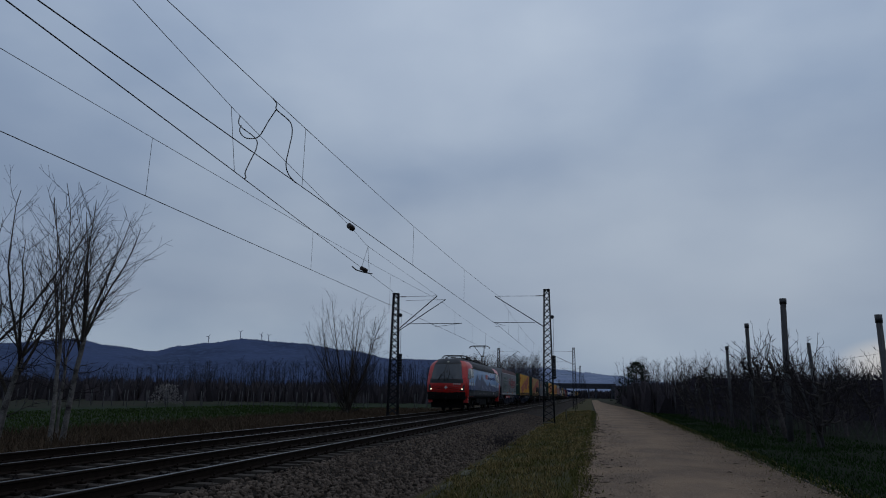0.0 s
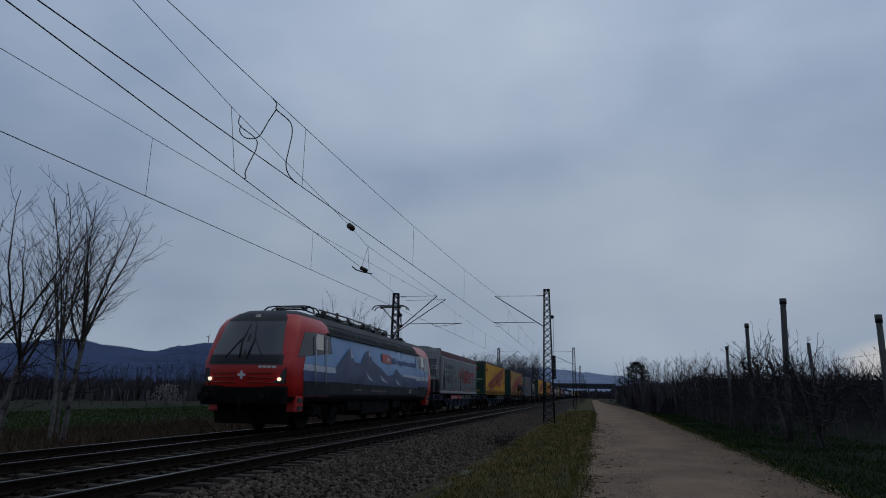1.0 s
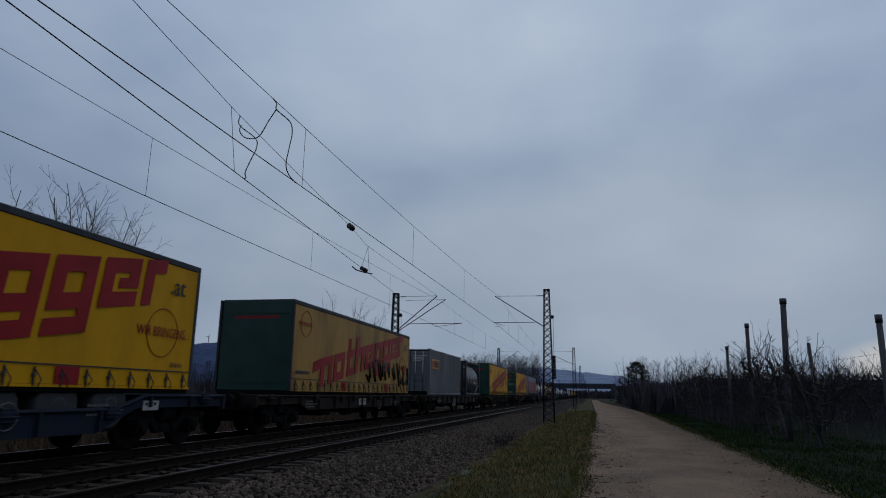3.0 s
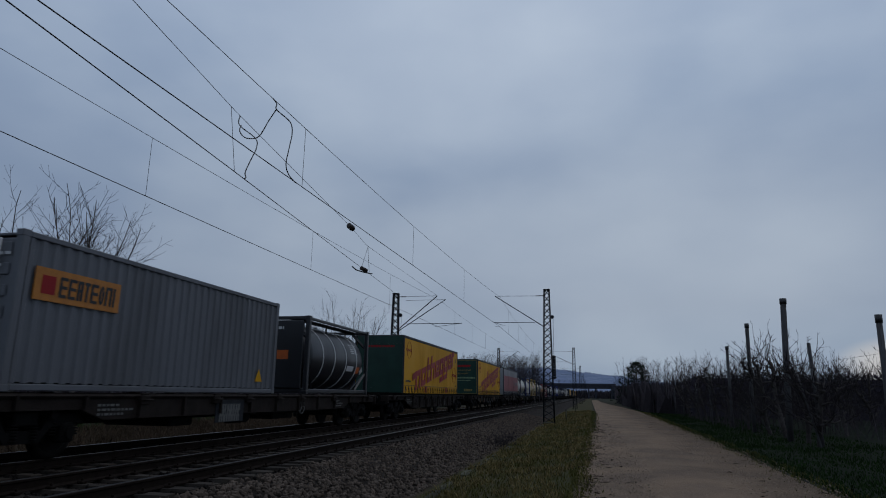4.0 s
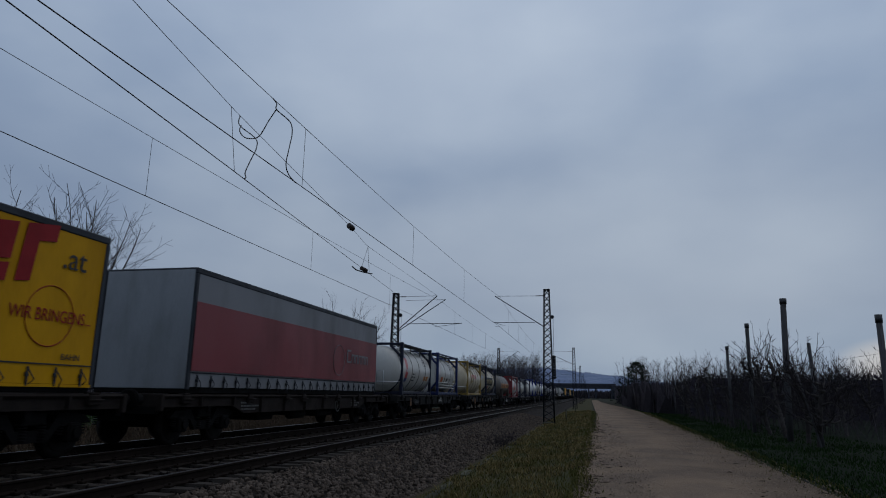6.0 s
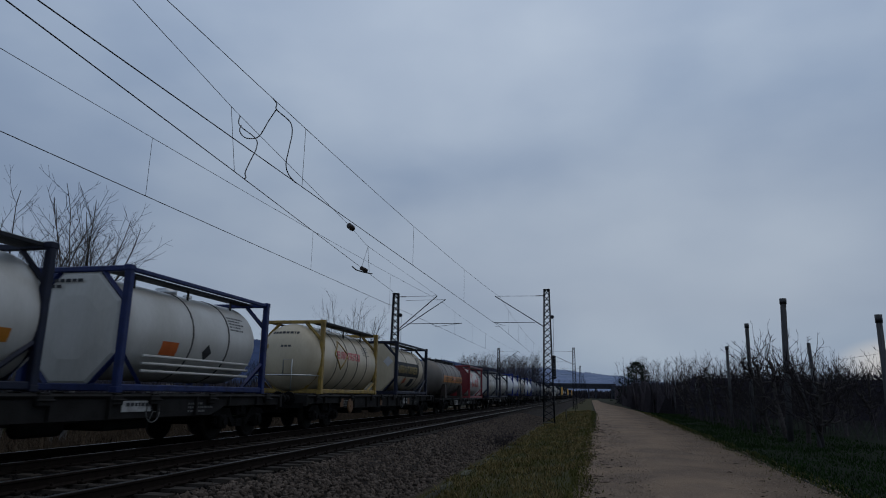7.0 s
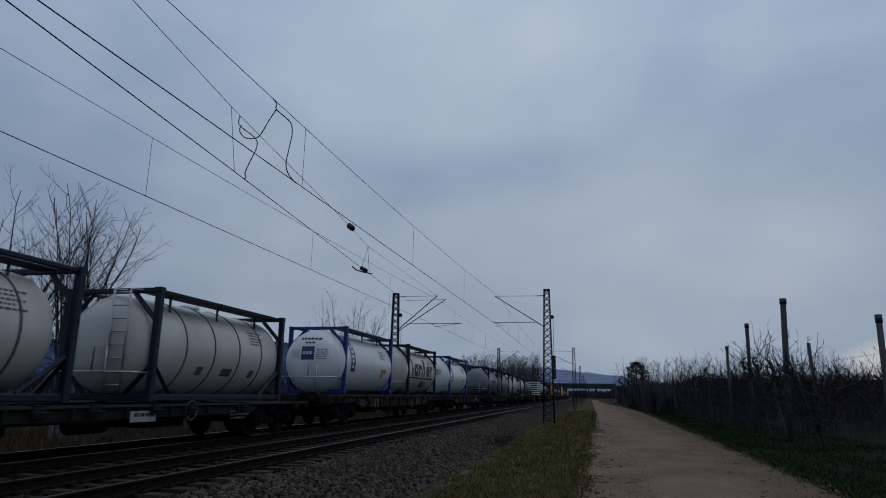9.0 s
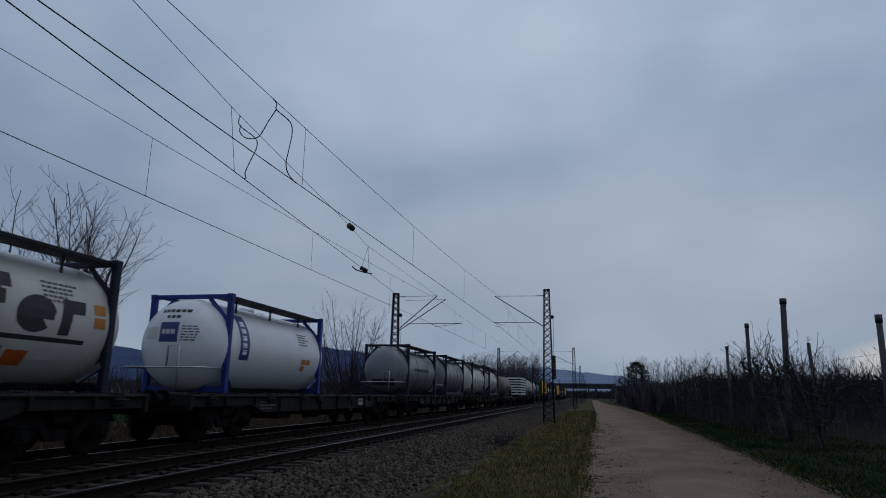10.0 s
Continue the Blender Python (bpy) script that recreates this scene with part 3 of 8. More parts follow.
def build_path():
    g = Geo()
    ys = [-20 + 1.0 * i for i in range(110)] + [92, 96, 102, 110, 120, 135, 150, 170, 195, 230, 280]
    n = 9
    for y in ys:
        a, b = path_edges(y)
        for j in range(n):
            u = j / (n - 1)
            z = -0.345 + 0.03 * math.sin(math.pi * u) - 0.035 * math.exp(-((u - 0.22) / 0.09) ** 2) - 0.03 * math.exp(-((u - 0.68) / 0.1) ** 2) - (0.05 if j in (0, n - 1) else 0)
            g.v.append((a + (b - a) * u, y, z + 0.008 * noise.noise((u * 6, y * 0.8, 0))))
    for i in range(len(ys) - 1):
        for j in range(n - 1):
            g.face((i * n + j, i * n + j + 1, i * n + n + j + 1, i * n + n + j), 0, True)
    tagged(part("path", g, "path"), "pale gravel farm path beside the railway", "path", kind="structure")


ICO = [(0, 0, -1), (0.72, -0.53, -0.45), (-0.28, -0.85, -0.45), (-0.89, 0, -0.45), (-0.28, 0.85, -0.45), (0.72, 0.53, -0.45),
       (0.28, -0.85, 0.45), (-0.72, -0.53, 0.45), (-0.72, 0.53, 0.45), (0.28, 0.85, 0.45), (0.89, 0, 0.45), (0, 0, 1)]
ICO_F = [(0, 1, 2), (1, 0, 5), (0, 2, 3), (0, 3, 4), (0, 4, 5), (1, 5, 10), (2, 1, 6), (3, 2, 7), (4, 3, 8), (5, 4, 9),
         (1, 10, 6), (2, 6, 7), (3, 7, 8), (4, 8, 9), (5, 9, 10), (6, 10, 11), (7, 6, 11), (8, 7, 11), (9, 8, 11), (10, 9, 11)]


def scatter_stones(name, label, mat, count, place, size, seed):
    """Loose stones: place(rng) gives x, y, z."""
    rng = np.random.RandomState(seed)
    ico, fac = np.array(ICO, float), np.array(ICO_F)
    vs, fs = [], []
    for i in range(count):
        p = place(rng)
        s = rng.uniform(*size)
        sc = s * rng.uniform(0.6, 1.2, 3)
        a = rng.uniform(0, 6.28)
        b = ico * (1 + rng.uniform(-0.22, 0.22, (12, 1))) * sc
        c_, s_ = math.cos(a), math.sin(a)
        b = np.stack([b[:, 0] * c_ - b[:, 1] * s_, b[:, 0] * s_ + b[:, 1] * c_, b[:, 2]], 1) + np.array(p)
        vs.append(b)
        fs.append(fac + 12 * i)
    me = bpy.data.meshes.new(name)
    me.from_pydata(np.concatenate(vs).tolist(), [], np.concatenate(fs).tolist())
    me.materials.append(M[mat])
    tagged(new(name, me), label, "gravel", kind="stuff")


def bed_z(x):
    """Top of the ballast across the line."""
    if x > -5.5:
        return max(-0.24 - (x + 5.5) * 0.19, -0.72)
    if x < -11.9:
        return max(-0.24 + (x + 11.9) * 0.42, -0.72)
    return -0.24


def build_ballast():
    g = Geo()
    xs = [-13.4, -12.9, -12.4, -11.9, -10.33, -8.7, -7, -5.5, -5.0, -4.5, -4.0, -3.5, -3.0, -2.85]
    ys = [-60, -20] + [2.5 * i for i in range(0, 40)] + [110, 140, 200, 300, 600, 1500]
    for y in ys:
        for x in xs:
            e = 0.15 * noise.noise((y * 0.3, x, 0)) if x > -3.6 else 0
            g.v.append((x + e, y, bed_z(x) + (0.03 * noise.noise((x * 2, y * 0.7, 1)))))
    n = len(xs)
    for i in range(len(ys) - 1):
        for j in range(n - 1):
            g.face((i * n + j, i * n + j + 1, i * n + n + j + 1, i * n + n + j))
    tagged(part("ballast_bed", g, "ballast"), "dark crushed stone bed under two tracks", "ballast", kind="structure")

    def shoulder(rng):
        y = 5.5 + 50 * rng.rand() ** 1.8
        x = -5.75 + 2.75 * rng.rand() ** 0.9 + 0.1 * noise.noise((y * 0.3, 0, 0))
        return x, y, bed_z(x) + rng.uniform(0.0, 0.035)

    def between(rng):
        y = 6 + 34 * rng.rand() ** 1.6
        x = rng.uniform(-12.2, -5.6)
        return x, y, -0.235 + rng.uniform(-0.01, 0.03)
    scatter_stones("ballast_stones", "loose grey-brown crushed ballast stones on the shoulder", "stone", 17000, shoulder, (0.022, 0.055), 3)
    scatter_stones("track_stones", "near-black ballast stones between the sleepers", "stone_dark", 7000, between, (0.022, 0.05), 4)

    def pebbles(rng):
        y = 4.5 + 30 * rng.rand() ** 1.6
        a, b = path_edges(y)
        return a + (b - a) * rng.rand(), y, -0.338
    scatter_stones("path_pebbles", "small loose pebbles on the farm path", "path_stone", 9000, pebbles, (0.005, 0.018), 5)


RAIL_SECTION = [(-0.07, -0.172), (0.07, -0.172), (0.07, -0.16), (0.012, -0.135), (0.010, -0.05), (0.034, -0.036), (0.036, -0.008), (0.028, 0.0),
                (-0.028, 0.0), (-0.036, -0.008), (-0.034, -0.036), (-0.010, -0.05), (-0.012, -0.135), (-0.07, -0.16)]


def build_track(name, cx, label):
    track = thing(name, label, "railway track")
    track["kind"] = "structure"
    for s in (-1, 1):
        g = Geo()
        x = cx + s * 0.7535
        ys = [-60, 0, 20, 60, 150, 400, 1500]
        n = len(RAIL_SECTION)
        for y in ys:
            g.v += [(x + a, y, b) for a, b in RAIL_SECTION]
        for i in range(len(ys) - 1):
            for j in range(n):
                mt = 1 if j == 7 else 2 if j in (6, 8) else 0
                g.face((i * n + j, i * n + (j + 1) % n, i * n + n + (j + 1) % n, i * n + n + j), mt)
        part("rail", g, ("rail_side", "rail_top", "rail_dull"), track)
    sl = Geo()
    ring = lambda x, w, z: [(x, -w, -0.36), (x, w, -0.36), (x, w * 0.8, z), (x, -w * 0.8, z)]
    sl.loft([ring(-1.3, 0.14, -0.175), ring(-0.95, 0.15, -0.172), ring(-0.5, 0.13, -0.19), ring(0.5, 0.13, -0.19), ring(0.95, 0.15, -0.172), ring(1.3, 0.14, -0.175)], smooth=False)
    me = sl.mesh("sleeper", "sleeper")
    cl = Geo()
    for s in (-1, 1):
        for q in (-0.115, 0.115):
            cl.box(s * 0.7535 + q - 0.05, s * 0.7535 + q + 0.05, -0.06, 0.06, -0.18, -0.135, 0.012)
            cl.tube([(s * 0.7535 + q, 0, -0.14), (s * 0.7535 + q, 0, -0.10)], 0.018, 6)
    clip = cl.mesh("rail_fastening", "rail_side")
    rng = random.Random(cx)
    for i in range(170):
        ob = new("sleeper", me)
        ob.parent = track
        ob.location = (cx + rng.uniform(-0.02, 0.02), 3.0 + 0.6 * i, rng.uniform(-0.006, 0.006))
        if i < 70:
            fs = new("rail_fastening", clip)
            fs.parent = track
            fs.location = (cx, 3.0 + 0.6 * i, 0)
    far = Geo()
    for i in range(400):
        y = 105 + 0.6 * i
        far.box(cx - 1.3, cx + 1.3, y - 0.13, y + 0.13, -0.36, -0.175)
    tagged(part("far_sleepers", far, "sleeper", track), kind="stuff")


def build_channel():
    """Concrete kerb slabs that show at the foot of the ballast."""
    g0 = Geo().box(-0.09, 0.09, -0.49, 0.49, -0.10, 0.05, 0.012)
    me = g0.mesh("kerb_slab", "mossy")
    kerb = tagged(new("kerb"), "half-buried row of mossy concrete kerb slabs", "kerb", kind="structure")
    rng = random.Random(4)
    for i in range(40):
        y = 9 + i * 1.0
        ob = new("kerb_slab", me)
        ob.parent = kerb
        ob.location = (-2.95 + 0.04 * rng.uniform(-1, 1), y, -0.63 + rng.uniform(-0.07, 0.015))
        ob.rotation_euler = (rng.uniform(-0.03, 0.03), rng.uniform(-0.1, 0.1), rng.uniform(-0.04, 0.04))


def grass(name, label, mat, count, place, height, seed, width=0.007, lean=0.5):
    """Bent blades, two triangles and a tip each."""
    rng = np.random.RandomState(seed)
    vs, fs = [], []
    for i in range(count):
        x, y, z = place(rng)
        h = rng.uniform(*height)
        a, l = rng.uniform(0, 6.28), rng.uniform(0.1, lean) * h
        w = width * rng.uniform(0.7, 1.4) * (1 + y * 0.02)
        dx, dy = math.cos(a) * l, math.sin(a) * l
        b = rng.uniform(0, 6.28)
        px, py = w * math.cos(b), w * math.sin(b)
        k = 5 * i
        vs += [(x - px, y - py, z - 0.02), (x + px, y + py, z - 0.02), (x + dx * 0.4 - px * 0.7, y + dy * 0.4 - py * 0.7, z + h * 0.6),
               (x + dx * 0.4 + px * 0.7, y + dy * 0.4 + py * 0.7, z + h * 0.6), (x + dx, y + dy, z + h)]
        fs += [(k, k + 1, k + 3, k + 2), (k + 2, k + 3, k + 4)]
    me = bpy.data.meshes.new(name)
    me.from_pydata(vs, [], fs)
    me.materials.append(M[mat])
    tagged(new(name, me), label, "grass", kind="stuff")


def build_grass():
    def verge(rng):
        y = 5 + 75 * rng.rand() ** 2.0
        x = -3.1 + 3.05 * rng.rand() + 0.15 * noise.noise((y * 0.5, 0, 7))
        return x, y, ground_z(x)

    def tuft(rng):
        while True:
            x, y, z = verge(rng)
            if noise.noise((x * 1.3, y * 0.9, 4.0)) > -0.05:
                return x, y, z

    def right(rng):
        y = 6 + 80 * rng.rand() ** 1.7
        a, b = path_edges(y)
        x = b - 0.1 + 6.5 * rng.rand() ** 1.4
        return x, y, ground_z(x)

    def fringe(rng):
        y = 5 + 70 * rng.rand() ** 1.8
        a, b = path_edges(y)
        x = (a + abs(rng.normal(0, 0.22)) - 0.1) if rng.rand() < 0.5 else (b - abs(rng.normal(0, 0.45)) + 0.2)
        return x, y, -0.37

    def left_dry(rng):
        y = 12 + 70 * rng.rand() ** 1.3
        x = -13.3 - 13 * rng.rand() ** 0.9
        return x, y, ground_z(x)

    def field(rng):
        y = 18 + 75 * rng.rand() ** 1.2
        x = -25.5 - 26 * rng.rand() ** 1.2
        return x, y, ground_z(x)
    grass("verge_grass", "short yellow-green grass between ballast and path", "grass_green", 30000, verge, (0.025, 0.10), 11, lean=1.3)
    grass("verge_dry_grass", "withered straw-coloured grass tufts on the verge", "grass_dry", 20000, tuft, (0.04, 0.14), 12, lean=1.5)
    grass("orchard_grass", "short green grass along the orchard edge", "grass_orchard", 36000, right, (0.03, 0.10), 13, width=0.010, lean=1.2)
    grass("path_fringe", "sparse grass creeping onto the path edges", "grass_green", 9000, fringe, (0.03, 0.10), 14, lean=1.2)
    grass("embankment_straw", "tall withered grass on the far embankment", "straw", 26000, left_dry, (0.15, 0.55), 15, width=0.012, lean=1.1)
    grass("meadow_grass", "green meadow grass beyond the line", "grass_field", 20000, field, (0.08, 0.2), 16, width=0.02)


build_ground()
build_path()
build_ballast()
build_track("track_far", FAR_C, "far railway track with rusty rails on dark sleepers")
build_track("track_near", NEAR_C, "near railway track with shiny rail heads on concrete sleepers")
build_channel()
build_grass()


def build_litter():
    """Broken twigs and leaf scraps along the path's edges."""
    g, r = Geo(), random.Random(71)
    for i in range(340):
        y = 6 + 40 * r.random() ** 1.5
        a, b = path_edges(y)
        x = a + abs(r.gauss(0, 0.35)) if r.random() < 0.7 else b - abs(r.gauss(0, 0.9))
        w = r.uniform(0.02, 0.11)
        q = r.gauss(0, 0.5)
        p = Vector((x, y, -0.338))
        d = Vector((math.cos(q), math.sin(q), 0.02)) * w
        g.tube([p - d, p + Vector((0, r.gauss(0, 0.04), 0.01)), p + d], [0.004, r.uniform(0.004, 0.011), 0.004], 4, caps=False)
    tagged(part("path_litter", g, "litter"), "dark broken twigs and leaf scraps on the path", "litter", kind="stuff")


build_litter()


# ---- overhead line ----
def lattice_mast(name, x, y, z0, z1, label, w0=0.46, w1=0.30, depth=0.26):
    mast = thing(name, label, "catenary mast", "catenary masts", x, y, z0)
    h = z1 - z0
    legs = [(sx, sy) for sx in (-1, 1) for sy in (-1, 1)]
    at = lambda u: (w0 + (w1 - w0) * u) / 2
    for sx, sy in legs:
        g = Geo().tube([(sx * at(0), sy * depth / 2, 0), (sx * at(1), sy * depth / 2, h)], 0.045, 4)
        part("leg", g, "mast", mast)
    g = Geo()
    n = int(h / 0.42)
    for i in range(n):
        u, v = i / n, (i + 1) / n
        for sy in (-1, 1):
            for s in (-1, 1):
                g.tube([(s * at(u), sy * depth / 2, u * h), (-s * at(v), sy * depth / 2, v * h)], 0.021, 4, smooth=False)
        s = 1 if i % 2 else -1
        for sx in (-1, 1):
            g.tube([(sx * at(u), s * depth / 2, u * h), (sx * at(v), -s * depth / 2, v * h)], 0.018, 4, smooth=False)
    part("lattice", g, "mast", mast)
    part("cap_plate", Geo().box(-w1 / 2 - 0.05, w1 / 2 + 0.05, -depth / 2 - 0.04, depth / 2 + 0.04, h - 0.05, h + 0.03, 0.01), "mast", mast)
    part("footing", Geo().box(-0.42, 0.42, -0.4, 0.4, -0.35, 0.06, 0.05), "mossy", mast)
    return mast, h


def ribbed(g, p, q, r=0.055, n=5):
    p, q = Vector(p), Vector(q)
    g.tube([p, q], r * 0.45, 6)
    for i in range(n):
        c = p.lerp(q, (i + 0.5) / n)
        d = (q - p).normalized() * 0.016
        g.tube([c - d, c, c + d], [r * 0.7, r, r * 0.7], 8)


def cantilever(mast, mx, my, mz, side, tip, tube_end, foot, contact_z, steady):
    """Tie, strut and steady arm, in the mast's space. side: +1 towards greater x."""
    L = lambda x, z: (x - mx, 0.0, z - mz)
    arm = Geo()
    arm.tube([L(*foot), L(*tip)], 0.032, 6)
    part("strut", arm, "mast", mast)
    tie = Geo().tube([L(mx + side * 0.75, tip[1] - 0.02), L(*tip)], 0.012, 5)
    part("tie_rod", tie, "mast", mast)
    ins = Geo()
    ribbed(ins, L(mx + side * 0.2, tip[1] - 0.02), L(mx + side * 0.75, tip[1] - 0.02))
    f = Vector(L(*foot))
    t = Vector(L(*tip))
    part("insulator", ins, "insulator", mast)
    ins = Geo()
    ribbed(ins, f, f.lerp(t, 0.16), 0.06)
    part("insulator", ins, "insulator", mast)
    reg = Geo().tube([L(foot[0] + (tip[0] - foot[0]) * 0.18, tube_end[1]), L(*tube_end)], 0.022, 6)
    s0, s1 = steady
    reg.tube([L(tube_end[0] - (tube_end[0] - s0) * 0.02, tube_end[1]), L((s0 + s1) / 2, tube_end[1] - 0.22), L(s1, contact_z + 0.03)], 0.013, 5)
    reg.tube([L(s1, contact_z + 0.05), L(s1, contact_z - 0.01)], 0.02, 5)
    part("steady_arm", reg, "mast", mast)


MR, MRH = lattice_mast("catenary_mast", -2.76, 44.9, -0.55, 8.4, "dark lattice steel mast on the grass verge", w0=0.72, w1=0.34)
cantilever(MR, -2.76, 44.9, -0.55, -1, (-6.35, 8.0), (-6.45, 6.15), (-3.0, 5.85), 5.85, (-5.0, -6.3))
ML, MLH = lattice_mast("catenary_mast", -13.0, 42.9, -0.55, 8.0, "dark lattice steel mast beyond the far track", w0=0.72, w1=0.34)
cantilever(ML, -13.0, 42.9, -0.55, 1, (-10.05, 7.8), (-8.34, 5.9), (-12.75, 5.55), 5.85, (-9.9, -10.4))
g = Geo().tube([(0.25, 0.12, 6.0), (3.5, 0.12, 8.1)], 0.03, 6)
part("strut", g, "mast", ML)
g = Geo().tube([(0.7, 0.12, 8.08), (3.5, 0.12, 8.1)], 0.012, 5)
part("tie_rod", g, "mast", ML)
# tensioning weights and boxes on the masts
g = Geo()
for i in range(9):
    g.tube([(0, 0, i * 0.17), (0, 0, i * 0.17 + 0.155)], 0.13, 10)
g.tube([(0, 0, 0), (0, 0, 4.2)], 0.012, 5)
me_w = g.mesh("tension_weight", "mast")
for mast, dx in ((MR, 0.40), (ML, 0.42)):
    ob = new("tension_weight", me_w)
    ob.parent = mast
    ob.location = (dx, 0.0, 2.9)
    part("pulley", Geo().tube([(dx * 0.85, -0.04, 7.05), (dx * 0.85, 0.04, 7.05)], 0.13, 14), "mast", mast)
for x, y, z0, z1, s in ((-2.3, 99, -0.55, 8.2, -1), (-13.2, 97, -0.6, 8.0, 1), (-2.3, 160, -0.5, 8.2, -1), (-13.2, 158, -0.6, 8.0, 1), (-2.3, 225, -0.5, 8.2, -1), (-13.2, 222, -0.6, 8.0, 1),
                        (-2.3, 290, -0.5, 8.2, -1), (-13.2, 288, -0.6, 8.0, 1)):
    m2, _ = lattice_mast("catenary_mast", x, y, z0, z1, "distant dark lattice catenary mast", w0=0.55, w1=0.3)
    if s < 0:
        cantilever(m2, x, y, z0, -1, (-6.6, 7.7), (-6.9, 6.15), (x - 0.25, 5.85), 5.85, (-5.2, -6.7))
    else:
        cantilever(m2, x, y, z0, 1, (-10.3, 7.6), (-9.6, 6.1), (x + 0.25, 5.75), 5.85, (-11.0, -10.4))


def wire(name, label, pts, r, group="overhead wires"):
    ob = part(name, Geo().tube(pts, r, 5, caps=True), "wire")
    return tagged(ob, label, "wire", group)


def sag(p, q, drop, n=12):
    p, q = Vector(p), Vector(q)
    return [tuple(p.lerp(q, i / n) - Vector((0, 0, drop * 4 * (i / n) * (1 - i / n)))) for i in range(n + 1)]


SPANS = [(-16, 44.9), (44.9, 99), (99, 160), (160, 225), (225, 290), (290, 420)]


def catenary(cx0, cx1, my0, low, label, dropper_y, top=7.95):
    for i, (a, b) in enumerate(SPANS):
        x0, x1 = (cx0, cx1) if i % 2 == 0 else (cx1, cx0)
        wire("contact_wire", "straight contact wire over the " + label + " track", [(x0, a, 5.85), (x1, b, 5.85)], 0.0105)
        d = top - low
        wire("messenger_wire", "sagging messenger wire over the " + label + " track", sag((x0, a, top), (x1, b, top), d, 16), 0.0075)
        if i == 0:
            ys = dropper_y
        else:
            ys = [a + (b - a) * u for u in (0.1, 0.25, 0.4, 0.6, 0.75, 0.9)]
        for y in ys:
            u = (y - a) / (b - a)
            x = x0 + (x1 - x0) * u
            zt = top - d * 4 * u * (1 - u)
            wire("dropper", "thin dropper wire between messenger and contact wire", [(x, y, 5.85), (x, y, zt)], 0.0055, "dropper wires")


catenary(-6.64, -6.02, 44.9, 7.28, "near", (13.2, 22.6, 32.2))
catenary(-10.6, -10.3, 42.9, 7.36, "far", (13.2, 22.9, 33.0), top=7.75)
# wires that leave the near track and are anchored on the mast beyond the far track
A0, A1 = Vector((-5.64, -8.0, 5.85)), Vector((-12.95, 42.7, 7.95))
K = Vector((-7.34, 11.95, 5.85))
wire("contact_wire", "contact wire of the ending section, anchored at the mast", [tuple(A0), tuple(K), tuple(A1)], 0.0105)
mess = [(-6.7, -6.0, 8.1), (-7.5, 8.6, 7.8), (-8.0, 12.85, 7.71), (-9.4, 24.3, 7.88), (-9.9, 27.7, 7.9), (-10.05, 42.9, 7.8)]
wire("messenger_wire", "messenger wire of the ending section", mess, 0.0075)
wire("dropper", "thin dropper wire between messenger and contact wire", [(-7.34, 11.95, 5.85), (-7.97, 12.6, 7.715)], 0.006, "dropper wires")


def jumper(name, label, pts, r=0.016):
    """A slack cable, smoothed through its points."""
    p = [Vector(a) for a in pts]
    out = []
    for i in range(len(p) - 1):
        a, b, c, d = p[max(i - 1, 0)], p[i], p[i + 1], p[min(i + 2, len(p) - 1)]
        for k in range(6):
            t = k / 6
            out.append(0.5 * ((2 * b) + (c - a) * t + (2 * a - 5 * b + 4 * c - d) * t * t + (3 * b - a - 3 * c + d) * t ** 3))
    out.append(p[-1])
    tagged(part(name, Geo().tube(out, r, 6), "wire"), label, "cable", "jumper cables")


# slack jumper cables that tie the two near systems together
jumper("jumper_cable", "slack black jumper cable between messenger and contact wire", [(-6.35, 11.56, 7.28), (-6.36, 11.76, 7.25), (-6.38, 11.82, 7.14), (-6.38, 12.45, 7.14), (-6.40, 12.64, 6.96), (-6.41, 12.57, 6.57), (-6.41, 12.47, 6.15), (-6.39, 12.60, 5.94), (-6.37, 12.91, 5.86)], 0.013)
jumper("jumper_cable", "slack black jumper cable between messenger and contact wire", [(-8.0, 13.06, 7.68), (-7.95, 12.99, 7.41), (-7.8, 13.5, 7.27), (-7.7, 13.41, 6.98), (-7.6, 13.01, 6.5), (-7.5, 12.66, 6.09), (-7.45, 12.62, 5.95), (-7.42, 12.5, 5.88)], 0.013)
jumper("jumper_cable", "slack black loop of cable between two messenger wires", [(-7.9, 12.98, 7.4), (-7.85, 12.85, 7.2), (-7.7, 12.82, 7.02), (-7.5, 12.85, 6.98), (-7.2, 12.64, 6.95), (-6.8, 12.26, 7.1), (-6.45, 11.88, 7.14), (-6.38, 11.82, 7.14)], 0.013)
ins = Geo()
ribbed(ins, (-9.32, 23.9, 7.83), (-9.42, 24.6, 7.88), 0.125, 4)
tagged(part("line_insulator", ins, "insulator"), "dark ribbed insulator in the messenger wire", "insulator")
sec = thing("section_insulator", "section insulator hung under the messenger wire", "insulator", "", -10.5, 29.2, 7.0)
part("runner", Geo().tube([(-0.25, -1.0, 0.02), (-0.1, -0.8, -0.12), (0, 0, -0.09), (0.1, 0.9, 0.0)], 0.03, 5), "wire", sec)
g = Geo()
ribbed(g, (0, -0.45, 0.05), (0, 0.35, 0.05), 0.11, 4)
part("body", g, "insulator", sec)
part("hanger", Geo().tube([(0, -0.4, 0.05), (0.5, -1.0, 0.92), (0.02, 0.7, 0.02)], 0.009, 5), "wire", sec)

for x, y, h in ((-1.9, 52, 0.7), (-1.7, 74, 0.8)):
    mp_ = thing("marker_post", "small pale marker post on the verge", "marker post", "marker posts", x, y, ground_z(x))
    part("shaft", Geo().tube([(0, 0, -0.1), (0, 0, h)], 0.05, 8), "mossy", mp_)
    part("cap", Geo().tube([(0, 0, h), (0, 0, h + 0.06)], [0.055, 0.03], 8), "mast", mp_)


